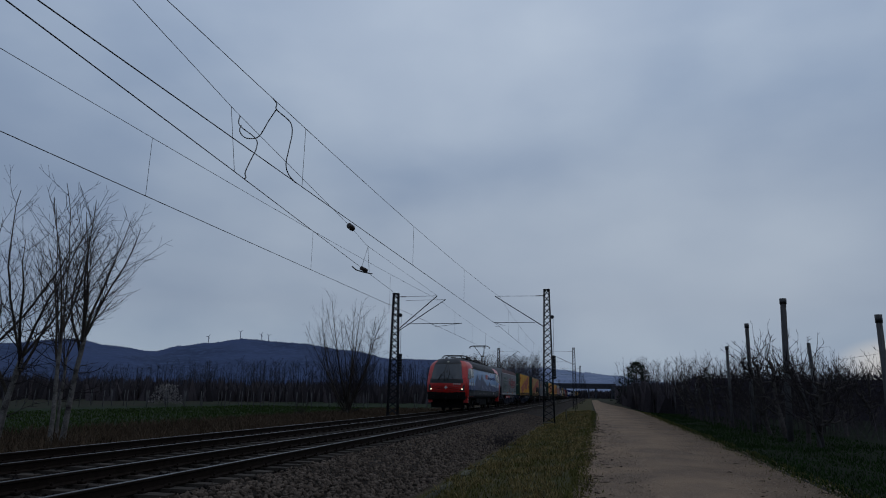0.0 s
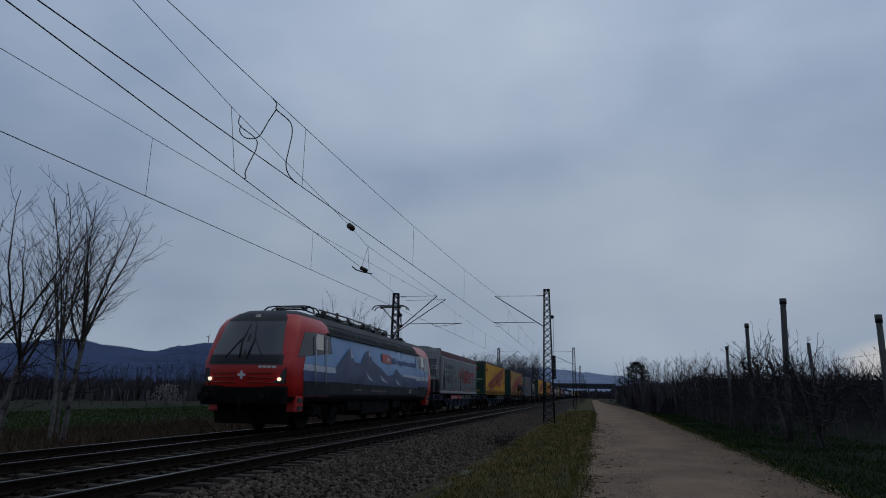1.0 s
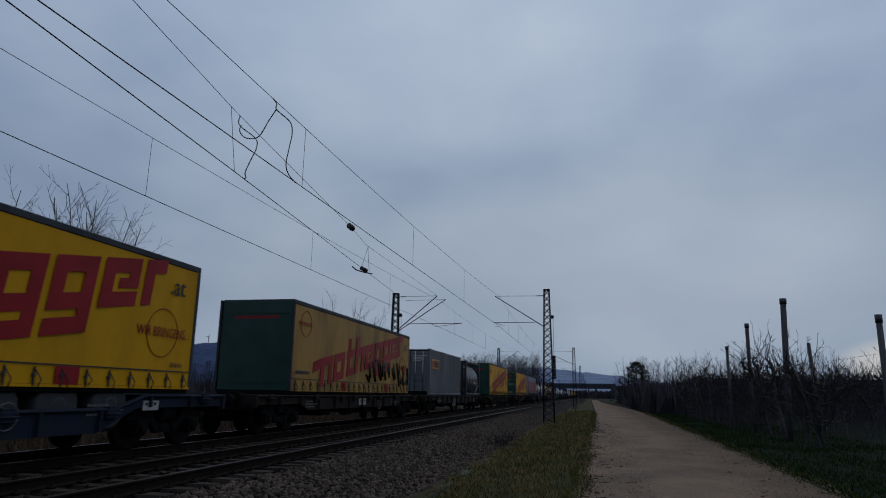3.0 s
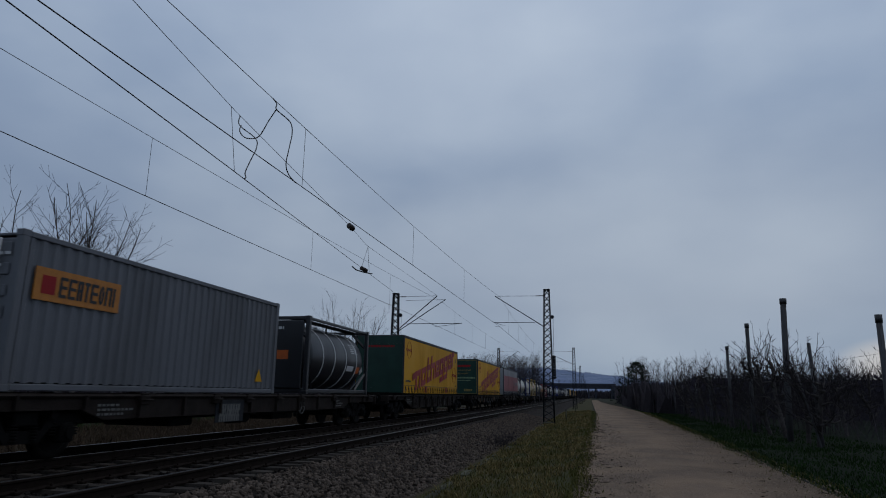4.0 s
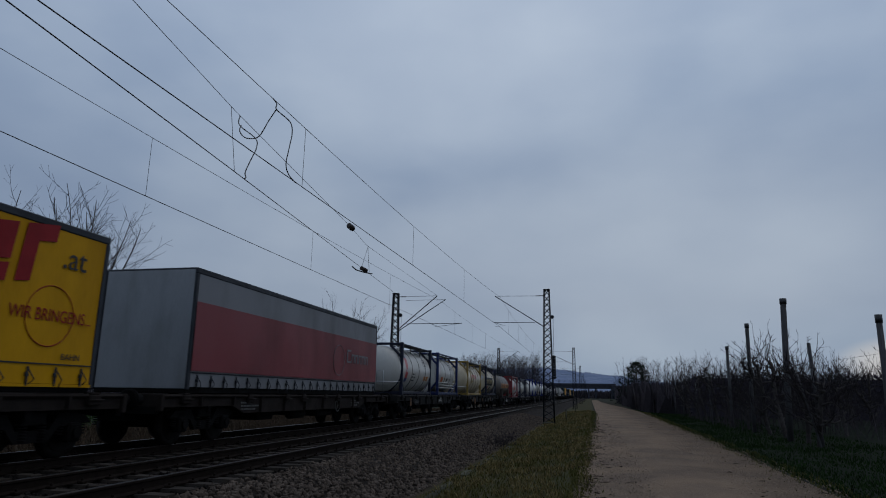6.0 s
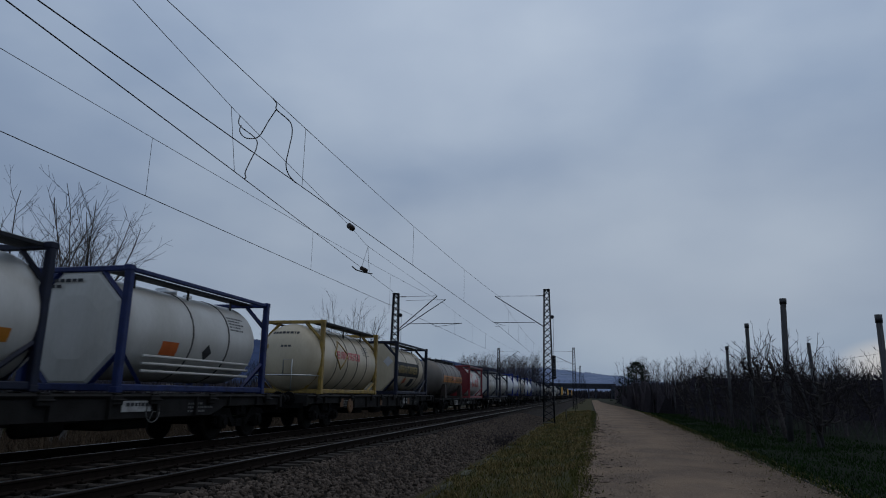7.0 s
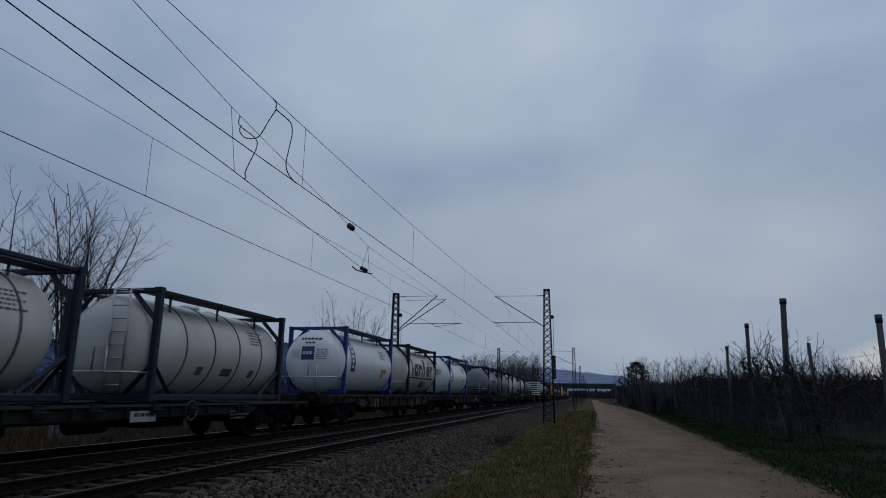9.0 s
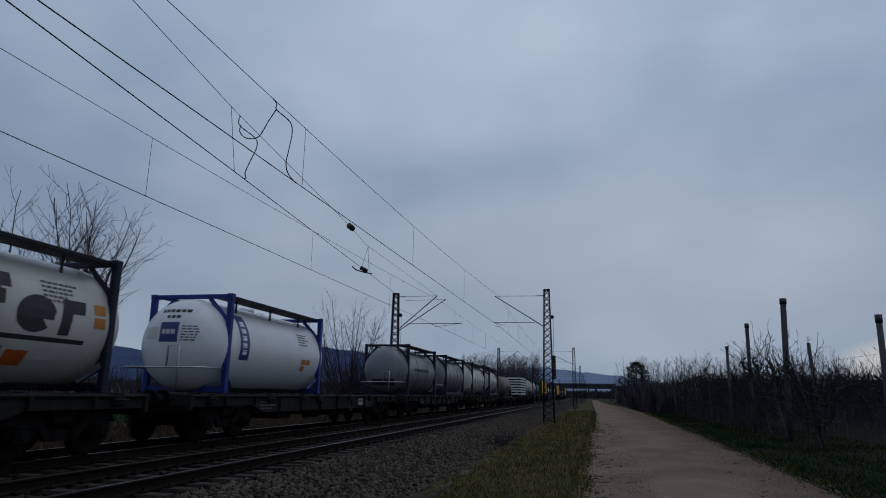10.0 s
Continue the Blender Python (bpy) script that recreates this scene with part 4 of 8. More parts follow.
# ---- vegetation and distance ----
def branches(rng, out, p, d, length, r, depth, spread, up, kids, ratio=0.62, wob=0.18):
    """Collects tapered segments (p, q, r0, r1) of a limb and its twigs."""
    n = 3 if depth > 0 else 2
    pts = [p]
    for i in range(n):
        d = (d + Vector((rng.gauss(0, wob), rng.gauss(0, wob), rng.gauss(0, wob) + up))).normalized()
        q = pts[-1] + d * (length / n)
        r1 = r * (1 - 0.55 * (i + 1) / n)
        r0 = r * (1 - 0.55 * i / n)
        out.append((pts[-1], q, r0, r1))
        pts.append(q)
    if depth > 0:
        for k in range(kids):
            u = rng.uniform(0.25, 1.0)
            i = min(int(u * n), n - 1)
            b = pts[i].lerp(pts[i + 1], u * n - i)
            side = Vector((rng.gauss(0, 1), rng.gauss(0, 1), rng.gauss(0, 0.5))).normalized()
            nd = (d * (1 - spread) + side * spread).normalized()
            branches(rng, out, b, nd, length * ratio * rng.uniform(0.7, 1.15), max(r * (1 - 0.55 * u) * 0.6, 0.0065), depth - 1, spread, up, kids, ratio, wob)


def limbs(segs, sides=4):
    g = Geo()
    for p, q, r0, r1 in segs:
        d = (q - p)
        if d.length < 1e-6:
            continue
        n = sides if r0 > 0.03 else 3
        g.tube([p, q], [r0, r1], n, caps=False, smooth=True)
    return g


def curved(rng, out, p, d, length, r0, r1, n, wob, up):
    """A wavering tapered shoot; returns its points and last direction."""
    pts = [p]
    for i in range(n):
        d = (d + Vector((rng.gauss(0, wob), rng.gauss(0, wob), rng.gauss(0, wob * 0.6) + up))).normalized()
        q = pts[-1] + d * (length / n)
        out.append((pts[-1], q, r0 + (r1 - r0) * i / n, r0 + (r1 - r0) * (i + 1) / n))
        pts.append(q)
    return pts, d


def along(pts, u):
    n = len(pts) - 1
    i = min(int(u * n), n - 1)
    return pts[i].lerp(pts[i + 1], u * n - i), (pts[i + 1] - pts[i]).normalized()


def leader_tree(name, label, x, y, z, h, seed, leaders, r, lean, fork=0.42, open_=0.42, twigs=13, stem_low=0.55, rise=0.03):
    """A bare tree: a pale trunk that forks into a few rising leaders, each with alternate upcurved side shoots."""
    rng = random.Random(seed)
    tree = thing(name, label, "tree", "bare trees", x, y, z)
    tr, leads, fine = [], [], []
    trunk, d0 = curved(rng, tr, Vector((0, 0, -0.15)), Vector((lean[0], lean[1], 1)).normalized(), h * fork, r, r * 0.66, 7, 0.035, 0.01)

    def shoot(b, d, length, rad, subs):
        pts, _ = curved(rng, fine, b, d, length, rad, 0.005, 6, 0.10, 0.055)
        side = rng.choice((-1, 1))
        for j in range(subs):
            c, dd = along(pts, (j + 0.7) / (subs + 0.6))
            ax = dd.cross(Vector((rng.gauss(0, 1), rng.gauss(0, 1), rng.gauss(0, 0.4)))).normalized() * side
            side = -side
            curved(rng, fine, c, (dd + ax * rng.uniform(0.6, 1.0)).normalized(), length * rng.uniform(0.16, 0.36), max(rad * 0.5, 0.007), 0.004, 3, 0.10, 0.05)

    for k in range(leaders):
        a = 2 * math.pi * (k + rng.uniform(-0.3, 0.3)) / leaders
        tilt = open_ * rng.uniform(0.55, 1.15) if k else 0.10
        b, _ = along(trunk, 1.0 if k < 2 else rng.uniform(stem_low, 0.97))
        d = Vector((d0.x * 0.5 + math.cos(a) * tilt, d0.y * 0.5 + math.sin(a) * tilt, 1)).normalized()
        big = []
        leads.append(big)
        ln, rr = h * (1 - fork) * rng.uniform(0.78, 1.0), r * rng.uniform(0.36, 0.52)
        pts, _ = curved(rng, big, b, d, ln, rr, 0.012, 11, 0.06, rise)
        a2 = rng.uniform(0, 6.28)
        for j in range(twigs):
            u = 0.10 + 0.86 * (j + rng.uniform(-0.3, 0.3)) / twigs
            c, dd = along(pts, u)
            a2 += 2.4 + rng.uniform(-0.5, 0.5)
            nd = (dd + Vector((math.cos(a2), math.sin(a2), rng.uniform(-0.2, 0.15))) * rng.uniform(0.7, 1.1)).normalized()
            shoot(c, nd, h * 0.25 * (1.10 - 0.68 * u) * rng.uniform(0.6, 1.35), max(rr * (1 - u) * 0.42, 0.011), 5)
    for j in range(9):
        c, dd = along(trunk, rng.uniform(0.3, 0.98))
        a2 = rng.uniform(0, 6.28)
        shoot(c, Vector((math.cos(a2), math.sin(a2), rng.uniform(-0.15, 0.35))).normalized(), h * rng.uniform(0.10, 0.26), r * 0.22, 5)
    part("trunk", limbs(tr, 9), "birch", tree)
    for big in leads:
        part("limb", limbs(big, 6), "bark", tree)
    part("crown", limbs(fine), "twig", tree)
    return tree


leader_tree("birch_tree", "bare pale-trunked tree with spreading upcurved branches", -20.2, 22.4, -0.95, 10.4, 111, 6, 0.12, (0.12, 0.0), 0.42, 0.48, 14)
leader_tree("birch_tree", "slim pale-trunked bare tree between two others", -19.8, 21.4, -0.95, 10.9, 102, 5, 0.095, (-0.08, 0.0), 0.40, 0.62, 14)
leader_tree("birch_tree", "leaning bare tree with long steep dark limbs", -22.3, 21.4, -0.95, 10.4, 103, 6, 0.14, (0.17, 0.0), 0.34, 0.55, 15)
leader_tree("birch_tree", "bare tree at the meadow edge, many limbs", -23.9, 21.4, -0.95, 10.3, 104, 6, 0.13, (0.06, 0.0), 0.32, 0.58, 14)
leader_tree("birch_tree", "young slim bare tree on the embankment", -22.4, 24.5, -0.95, 9.2, 105, 4, 0.07, (0.05, 0.0), 0.4, 0.50, 12)
leader_tree("roadside_tree", "broad bare many-stemmed tree beside the far track", -22.3, 59.0, -0.95, 11.9, 106, 18, 0.15, (0.0, 0.0), 0.09, 0.78, 20, 0.1, 0.085)
leader_tree("bush", "small bare bush in the meadow edge", -24.4, 53.3, -0.95, 2.3, 107, 7, 0.04, (0.0, 0.0), 0.12, 0.9, 6, 0.1)

fr = Geo()
for i in range(260):
    r5 = random.Random(400 + i)
    p = Vector((r5.uniform(-16.5, -13.5), 14 + 50 * r5.random(), -0.8))
    seg = []
    branches(r5, seg, p, Vector((r5.gauss(0, 0.4), r5.gauss(0, 0.4), 1)).normalized(), r5.uniform(0.4, 0.9), 0.006, 1, 0.5, 0.0, 3)
    for a, b, r0, r1 in seg:
        fr.tube([a, b], [r0, r1], 3, caps=False)
tagged(part("embankment_brush", fr, "straw"), "thin withered brushwood along the far ballast edge", "brush", kind="stuff")

# vineyard posts beyond the meadow
g = Geo().tube([(0, 0, -0.3), (0, 0, 2.1)], [0.05, 0.045], 6)
me_post = g.mesh("stake", "post_wood")
rng = random.Random(8)
for row in range(3):
    for i in range(34):
        ob = new("vineyard_stake", me_post)
        tagged(ob, "pale weathered vineyard stake beyond the meadow", "stake", "vineyard stakes")
        ob.location = (-72 + i * 2.0 + rng.uniform(-0.5, 0.5), 62 + row * 8 + (i * 1.15) + rng.uniform(-0.6, 0.6), -0.95)
        ob.rotation_euler = (rng.gauss(0, 0.03), rng.gauss(0, 0.04), 0)


def thicket(name, label, mat, places, seed, twigs=14, r=0.02):
    """A mass of small bare trees: thin trunks and twigs, joined. places: (x, y, z, height)."""
    rng = random.Random(seed)
    g = Geo()
    for x, y, z, h in places:
        base = Vector((x, y, z))
        top = base + Vector((rng.gauss(0, 0.08) * h, rng.gauss(0, 0.08) * h, h))
        g.tube([base, base.lerp(top, 0.6), top], [r * h * 0.16, r * h * 0.11, r * h * 0.03], 3, caps=False)
        for k in range(twigs):
            u = rng.uniform(0.15, 0.97)
            b = base.lerp(top, u)
            a = rng.uniform(0, 6.28)
            ln = h * rng.uniform(0.14, 0.34) * (1.25 - 0.7 * u)
            q = b + Vector((math.cos(a) * 0.6, math.sin(a) * 0.6, rng.uniform(0.3, 0.9))) * ln
            g.tube([b, q], [r * h * 0.06, r * h * 0.02], 3, caps=False)
            for j in range(3):
                b2 = b.lerp(q, rng.uniform(0.3, 0.9))
                a2 = rng.uniform(0, 6.28)
                q2 = b2 + Vector((math.cos(a2) * 0.6, math.sin(a2) * 0.6, rng.uniform(0.2, 0.9))) * ln * 0.5
                g.tube([b2, q2], [r * h * 0.035, r * h * 0.012], 3, caps=False)
    return tagged(part(name, g, mat), label, "trees", kind="stuff")


def polar(az, d):
    return -math.sin(radians(az)) * d, math.cos(radians(az)) * d


rng = random.Random(21)
belt = []
for i in range(900):
    az = rng.uniform(9, 60)
    d = rng.uniform(150, 330)
    x, y = polar(az, d)
    el = 1.5 + 1.2 * max(0, min(1, (44 - az) / 18)) + 0.25 * noise.noise((az * 0.5, 0, 0))
    belt.append((x, y, -1.0, (1.24 + 1.0 + math.tan(radians(el)) * d) * rng.uniform(0.65, 1.05)))
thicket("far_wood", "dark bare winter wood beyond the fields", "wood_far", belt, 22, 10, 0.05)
mid = []
for i in range(260):
    az = rng.uniform(4.0, 11.0)
    d = rng.uniform(210, 300)
    x, y = polar(az, d)
    mid.append((x, y, -1.0, (2.2 + math.tan(radians(3.25 + 0.35 * noise.noise((az, 3, 0)))) * d) * rng.uniform(0.7, 1.05)))
for i in range(150):
    az = rng.uniform(-3.0, 4.5)
    x, y = polar(az, rng.uniform(520, 680))
    mid.append((x, y, -1.0, rng.uniform(5.5, 8.0)))
thicket("trackside_wood", "bare trees behind the train", "hedge", mid, 23, 20, 0.035)
right = []
for i in range(420):
    az = -rng.uniform(2.0, 24)
    d = rng.uniform(130, 260)
    x, y = polar(az, d)
    el = (3.05 if az > -12 else 2.5) + 0.5 * noise.noise((az * 0.8, 9, 0))
    if az > -2.6:
        el = 1.9
    right.append((x, y, -0.9, (2.2 + math.tan(radians(el)) * d) * rng.uniform(0.6, 1.05)))
thicket("orchard_side_wood", "bare trees beyond the orchard", "hedge", right, 24, 16, 0.03)
# low dense scrub: fills the dark band under the crowns
g = Geo()
r7 = random.Random(31)
for i in range(6000):
    if i >= 5200:
        az, d = r7.uniform(-4.0, 5.0), r7.uniform(520, 660)
        h = r7.uniform(4.5, 7.0)
    elif i % 2:
        az, d = -r7.uniform(1.6, 26), r7.uniform(75, 190)
        h = r7.uniform(0.6, 1.0) * (2.0 + d * 0.022)
    else:
        az, d = r7.uniform(4, 62), r7.uniform(140, 300)
        h = r7.uniform(0.6, 1.0) * (1.8 + d * 0.018)
    x, y = polar(az, d)
    if i % 2 and i < 5200 and x < 6.0 + max(0, (y - 60)) * 0.01:
        continue
    for k in range(3):
        a = r7.uniform(0, 6.28)
        w = r7.uniform(0.5, 1.4) * (1 if i < 5200 else 3)
        g.v += [(x - math.cos(a) * w, y - math.sin(a) * w, -1.1), (x + math.cos(a) * w, y + math.sin(a) * w, -1.1), (x + r7.gauss(0, 0.5), y + r7.gauss(0, 0.5), h * r7.uniform(0.5, 1))]
        n = len(g.v)
        g.face((n - 3, n - 2, n - 1))
tagged(part("scrub_belt", g, "hedge"), "dense dark winter scrub along the fields", "scrub", kind="stuff")


def conifer(x, y, h):
    tree = thing("conifer", "dark evergreen conifer beside the path", "tree", "", x, y, -0.6)
    part("trunk", Geo().tube([(0, 0, 0), (0, 0, h)], [0.3, 0.03], 6), "bark", tree)
    g, r = Geo(), random.Random(77)
    for i in range(1500):
        u = r.random() ** 0.8
        a = r.uniform(0, 6.28)
        rad = h * 0.56 * (1 - u * u * 0.86) * r.uniform(0.35, 1.08) * (1 + 0.2 * math.sin(a * 3))
        c = Vector((math.cos(a) * rad, math.sin(a) * rad, h * (0.06 + 0.94 * u) - rad * 0.15))
        for k in range(3):
            e = Vector((r.gauss(0, 1), r.gauss(0, 1), r.gauss(0, 0.6))).normalized() * r.uniform(0.15, 0.55)
            f = Vector((r.gauss(0, 1), r.gauss(0, 1), r.gauss(0, 0.6))).normalized() * 0.14
            g.poly([c - f, c + f, c + e])
    part("crown", g, "conifer", tree)


conifer(9.9, 150, 9.4)

# blossoming shrub in the meadow
g, r8 = Geo(), random.Random(12)
for i in range(900):
    a, u = r8.uniform(0, 6.28), r8.random()
    rr = 2.6 * math.sqrt(r8.random()) * (1 - 0.45 * u)
    c = Vector((math.cos(a) * rr, math.sin(a) * rr, 0.3 + 2.8 * u * (1 - 0.15 * rr / 2.6)))
    e = Vector((r8.gauss(0, 1), r8.gauss(0, 1), r8.gauss(0, 1))).normalized() * 0.16
    f = Vector((r8.gauss(0, 1), r8.gauss(0, 1), r8.gauss(0, 1))).normalized() * 0.16
    g.poly([c - f, c + e, c + f])
shrub = thing("blossoming_shrub", "pale blossoming shrub at the far side of the meadow", "shrub", "", -62, 88, -1.0)
part("crown", g, "blossom", shrub)
part("stem", Geo().tube([(0, 0, -0.2), (0, 0, 1.6)], [0.12, 0.04], 6), "bark", shrub)

HILL = [(75, 2.6), (60, 2.9), (46.8, 3.14), (42.2, 3.68), (39.4, 3.3), (36.5, 2.98), (34.5, 3.5), (32.3, 3.83), (29.7, 4.26), (25.5, 4.07), (20.7, 3.58), (17.2, 2.93), (12.8, 2.9), (9.3, 2.4), (5, 1.4), (1, 0.5)]


def hill_el(az, table):
    for (a, ea), (b, eb) in zip(table, table[1:]):
        if b <= az <= a:
            u = (a - az) / (a - b)
            u = u * u * (3 - 2 * u)
            return ea + (eb - ea) * u
    return 0.3


def build_hills(name, label, mat, table, dist, lo, hi):
    g = Geo()
    n, rows = 160, 7
    for j in range(rows):
        u = j / (rows - 1)
        for i in range(n + 1):
            az = lo + (hi - lo) * i / n
            d = dist * (0.72 + 0.28 * u)
            x, y = polar(az, d)
            e = hill_el(az, table) + 0.05 * noise.noise((az * 1.7, 0, 0)) + 0.03 * noise.noise((az * 7, 1, 0))
            z = math.tan(radians(e)) * dist * (u ** 0.8) + (12 * noise.noise((x * 0.004, y * 0.004, 0)) if 0 < j < rows - 1 else 0) - (3 if j == 0 else 0)
            g.v.append((x, y, z))
    for j in range(rows - 1):
        for i in range(n):
            a = j * (n + 1) + i
            g.face((a, a + 1, a + n + 2, a + n + 1), 0, True)
    # ragged tree line on the crest
    r = random.Random(3)
    for i in range(1400):
        az = r.uniform(lo, hi)
        e = hill_el(az, table) + 0.05 * noise.noise((az * 1.7, 0, 0)) + 0.03 * noise.noise((az * 7, 1, 0))
        x, y = polar(az, dist * 0.998)
        z = math.tan(radians(e)) * dist
        w, h = dist * 0.0009, dist * r.uniform(0.0004, 0.0016)
        k = len(g.v)
        ca, sa = math.cos(radians(az)) * w, math.sin(radians(az)) * w
        g.v += [(x - ca, y - sa, z - 8), (x + ca, y + sa, z - 8), (x + ca * 0.2, y, z + h)]
        g.face((k, k + 1, k + 2))
    tagged(part(name, g, mat), label, "hills", kind="structure")


build_hills("hills", "wooded hills on the horizon, tinted haze-blue", "hill", HILL, 3800, 1, 75)
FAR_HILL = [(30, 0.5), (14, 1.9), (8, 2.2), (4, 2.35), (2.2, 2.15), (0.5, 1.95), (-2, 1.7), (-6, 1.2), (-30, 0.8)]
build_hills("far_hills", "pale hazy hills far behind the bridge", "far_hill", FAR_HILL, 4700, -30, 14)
for az, e0, hgt in ((32.4, 3.7, 86), (29.9, 4.15, 92), (28.2, 4.05, 90), (27.6, 4.0, 84)):
    x, y = polar(az, 3780)
    t = thing("wind_turbine", "tiny pale wind turbine on the hill crest", "wind turbine", "wind turbines", x, y, math.tan(radians(e0)) * 3780)
    part("tower", Geo().tube([(0, 0, -20), (0, 0, hgt * 0.5)], [2.2, 1.5], 6), "turbine", t)
    g = Geo()
    for k in range(3):
        a = k * 2.094 + az
        g.tube([(0, 0, hgt * 0.5), (math.cos(a) * 17, 0, hgt * 0.5 + math.sin(a) * 17)], [1.5, 0.5], 4)
    part("rotor", g, "turbine", t)

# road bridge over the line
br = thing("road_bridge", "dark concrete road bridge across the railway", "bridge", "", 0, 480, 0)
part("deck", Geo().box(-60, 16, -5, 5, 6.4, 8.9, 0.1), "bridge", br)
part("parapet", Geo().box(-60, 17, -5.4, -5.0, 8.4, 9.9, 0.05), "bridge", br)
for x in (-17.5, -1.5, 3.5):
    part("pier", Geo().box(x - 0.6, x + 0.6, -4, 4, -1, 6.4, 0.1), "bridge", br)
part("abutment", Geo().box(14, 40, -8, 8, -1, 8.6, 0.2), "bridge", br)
g = Geo()
k = len(g.v)
g.loft([[(16, -6, 8.7), (16, 6, 8.7), (16, 14, -1), (16, -14, -1)], [(120, -6, 6), (120, 6, 6), (120, 14, -1), (120, -14, -1)]], smooth=False)
part("embankment", g, "hedge", br)


# ---- orchard ----
def wood_post(x, y, top, r, lean, label, cap=True):
    z = ground_z(x)
    p = thing("orchard_post", label, "post", "orchard posts", x, y, z)
    h = top - z
    part("shaft", Geo().tube([(0, 0, -0.2), (lean[0] * h * 0.5, lean[1] * h * 0.5, h * 0.5), (lean[0] * h, lean[1] * h, h)], [r * 1.05, r, r * 0.95], 9), "post_wood", p)
    if cap:
        part("cap", Geo().tube([(lean[0] * (h - 0.22), lean[1] * h, h - 0.22), (lean[0] * h, lean[1] * h, h + 0.02)], r * 1.15, 9), "post_cap", p)


wood_post(8.06, 30.6, 5.5, 0.125, (0.042, 0), "tall grey wooden orchard post with a black cap")
wood_post(8.22, 37.5, 5.15, 0.10, (0.01, 0), "tall grey wooden orchard post with a black cap")
wood_post(8.4, 43.8, 4.4, 0.09, (0, 0), "grey wooden orchard post")
wood_post(8.3, 27.4, 3.35, 0.07, (-0.03, 0), "slim leaning orchard post", False)
wood_post(8.15, 21.0, 3.65, 0.085, (0.01, 0), "grey wooden orchard post with a black cap")
for i in range(6):
    wood_post(8.4 + 0.1 * (i % 2), 51 + 7.2 * i, 2.6 - 0.1 * (i % 3), 0.07, (0, 0), "distant grey wooden orchard post", False)
for i in range(4):
    wood_post(12.2, 40 + 7.0 * i, 2.4, 0.07, (0, 0), "orchard post in the second row", False)
st = thing("strut_pole", "thin leaning strut pole against the orchard row", "pole", "", 8.13, 26.9, -0.5)
part("shaft", Geo().tube([(0, 0, -0.1), (-0.42, 1.1, 3.35)], 0.035, 6), "post_wood", st)


def fruit_tree(x, y, seed, h=3.2):
    """A pruned old fruit tree: crooked trunk, knobbly thick limbs, long arching one-year shoots with spurs."""
    rng = random.Random(seed)
    z = ground_z(x)
    t = thing("fruit_tree", "gnarled bare pruned fruit tree in the orchard row", "fruit tree", "fruit trees", x, y, z)
    tr, br = [], []
    r = rng.uniform(0.085, 0.115)
    trunk, d = curved(rng, tr, Vector((0, 0, -0.1)), Vector((rng.gauss(0, 0.06), rng.gauss(0, 0.06), 1)).normalized(), h * 0.66, r, r * 0.7, 7, 0.14, 0.06)
    for k in range(13):
        u = 0.22 + 0.78 * (k + 0.5) / 13
        b, dd = along(trunk, u)
        a = k * 2.4 + rng.uniform(-0.6, 0.6)
        nd = Vector((math.cos(a), math.sin(a), rng.uniform(-0.05, 0.55))).normalized()
        limb, _ = curved(rng, tr, b, nd, rng.uniform(0.5, 1.25) * (1.1 - 0.3 * u), r * 0.58, r * 0.22, 6, 0.36, 0.08)
        for j in range(5):
            c, ld = along(limb, rng.uniform(0.25, 1.0))
            sd = (ld * 0.5 + Vector((rng.gauss(0, 0.55), rng.gauss(0, 0.55), rng.uniform(0.1, 1.0)))).normalized()
            ln = rng.uniform(0.5, 1.7) * (0.5 + 0.8 * u)
            sh, _ = curved(rng, br, c, sd, ln, 0.017, 0.006, 7, 0.20, 0.02)
            for e in range(5):
                q, qd = along(sh, rng.uniform(0.15, 1.0))
                curved(rng, br, q, (qd + Vector((rng.gauss(0, 0.8), rng.gauss(0, 0.8), rng.gauss(0.1, 0.6)))).normalized(), rng.uniform(0.08, 0.35), 0.009, 0.004, 3, 0.22, 0.0)
    part("trunk", limbs(tr, 7), "orchard_bark", t)
    part("crown", limbs(br), "twig", t)
    return t


protos = [fruit_tree(8.35, 29.2, 51, 5.0), fruit_tree(8.5, 32.6, 52, 5.6), fruit_tree(8.25, 27.6, 53, 3.9), fruit_tree(8.6, 35.8, 54, 5.4), fruit_tree(8.4, 38.6, 55, 5.6)]
rng = random.Random(6)
for row, (x0, ya, yb, step) in enumerate(((8.6, 41.4, 66, 2.7), (12.2, 36, 64, 3.0), (15.8, 40, 62, 3.2), (19.5, 46, 62, 3.6), (23.2, 50, 62, 3.8), (27.0, 54, 64, 4.0))):
    y = ya
    while y < yb:
        x = x0 + rng.uniform(-0.3, 0.3)
        copy_thing(rng.choice(protos), pose(x, y, ground_z(x), 0, 0, rng.uniform(0, 360)))
        y += step * rng.uniform(0.85, 1.2)
for z in (1.1, 1.9, 2.6):
    wire("trellis_wire", "slack wire along the orchard posts", [(8.4, 20, z), (8.4, 95, z)], 0.004, "trellis wires")
g, r9 = Geo(), random.Random(90)
for i in range(700):
    x, y = r9.choice((8.6, 12.2, 15.8, 19.5)) + r9.gauss(0, 0.5), 33 + 30 * r9.random()
    p = Vector((x, y, ground_z(x)))
    d = Vector((r9.gauss(0, 0.3), r9.gauss(0, 0.3), 1)).normalized()
    q = p + d * r9.uniform(0.7, 2.3)
    g.tube([p, q, q + Vector((r9.gauss(0, 0.4), r9.gauss(0, 0.4), r9.uniform(-0.1, 0.4)))], [0.014, 0.010, 0.004], 3, caps=False)
tagged(part("orchard_shoots", g, "hedge"), "dense bare shoots under the fruit trees", "brush", kind="stuff")

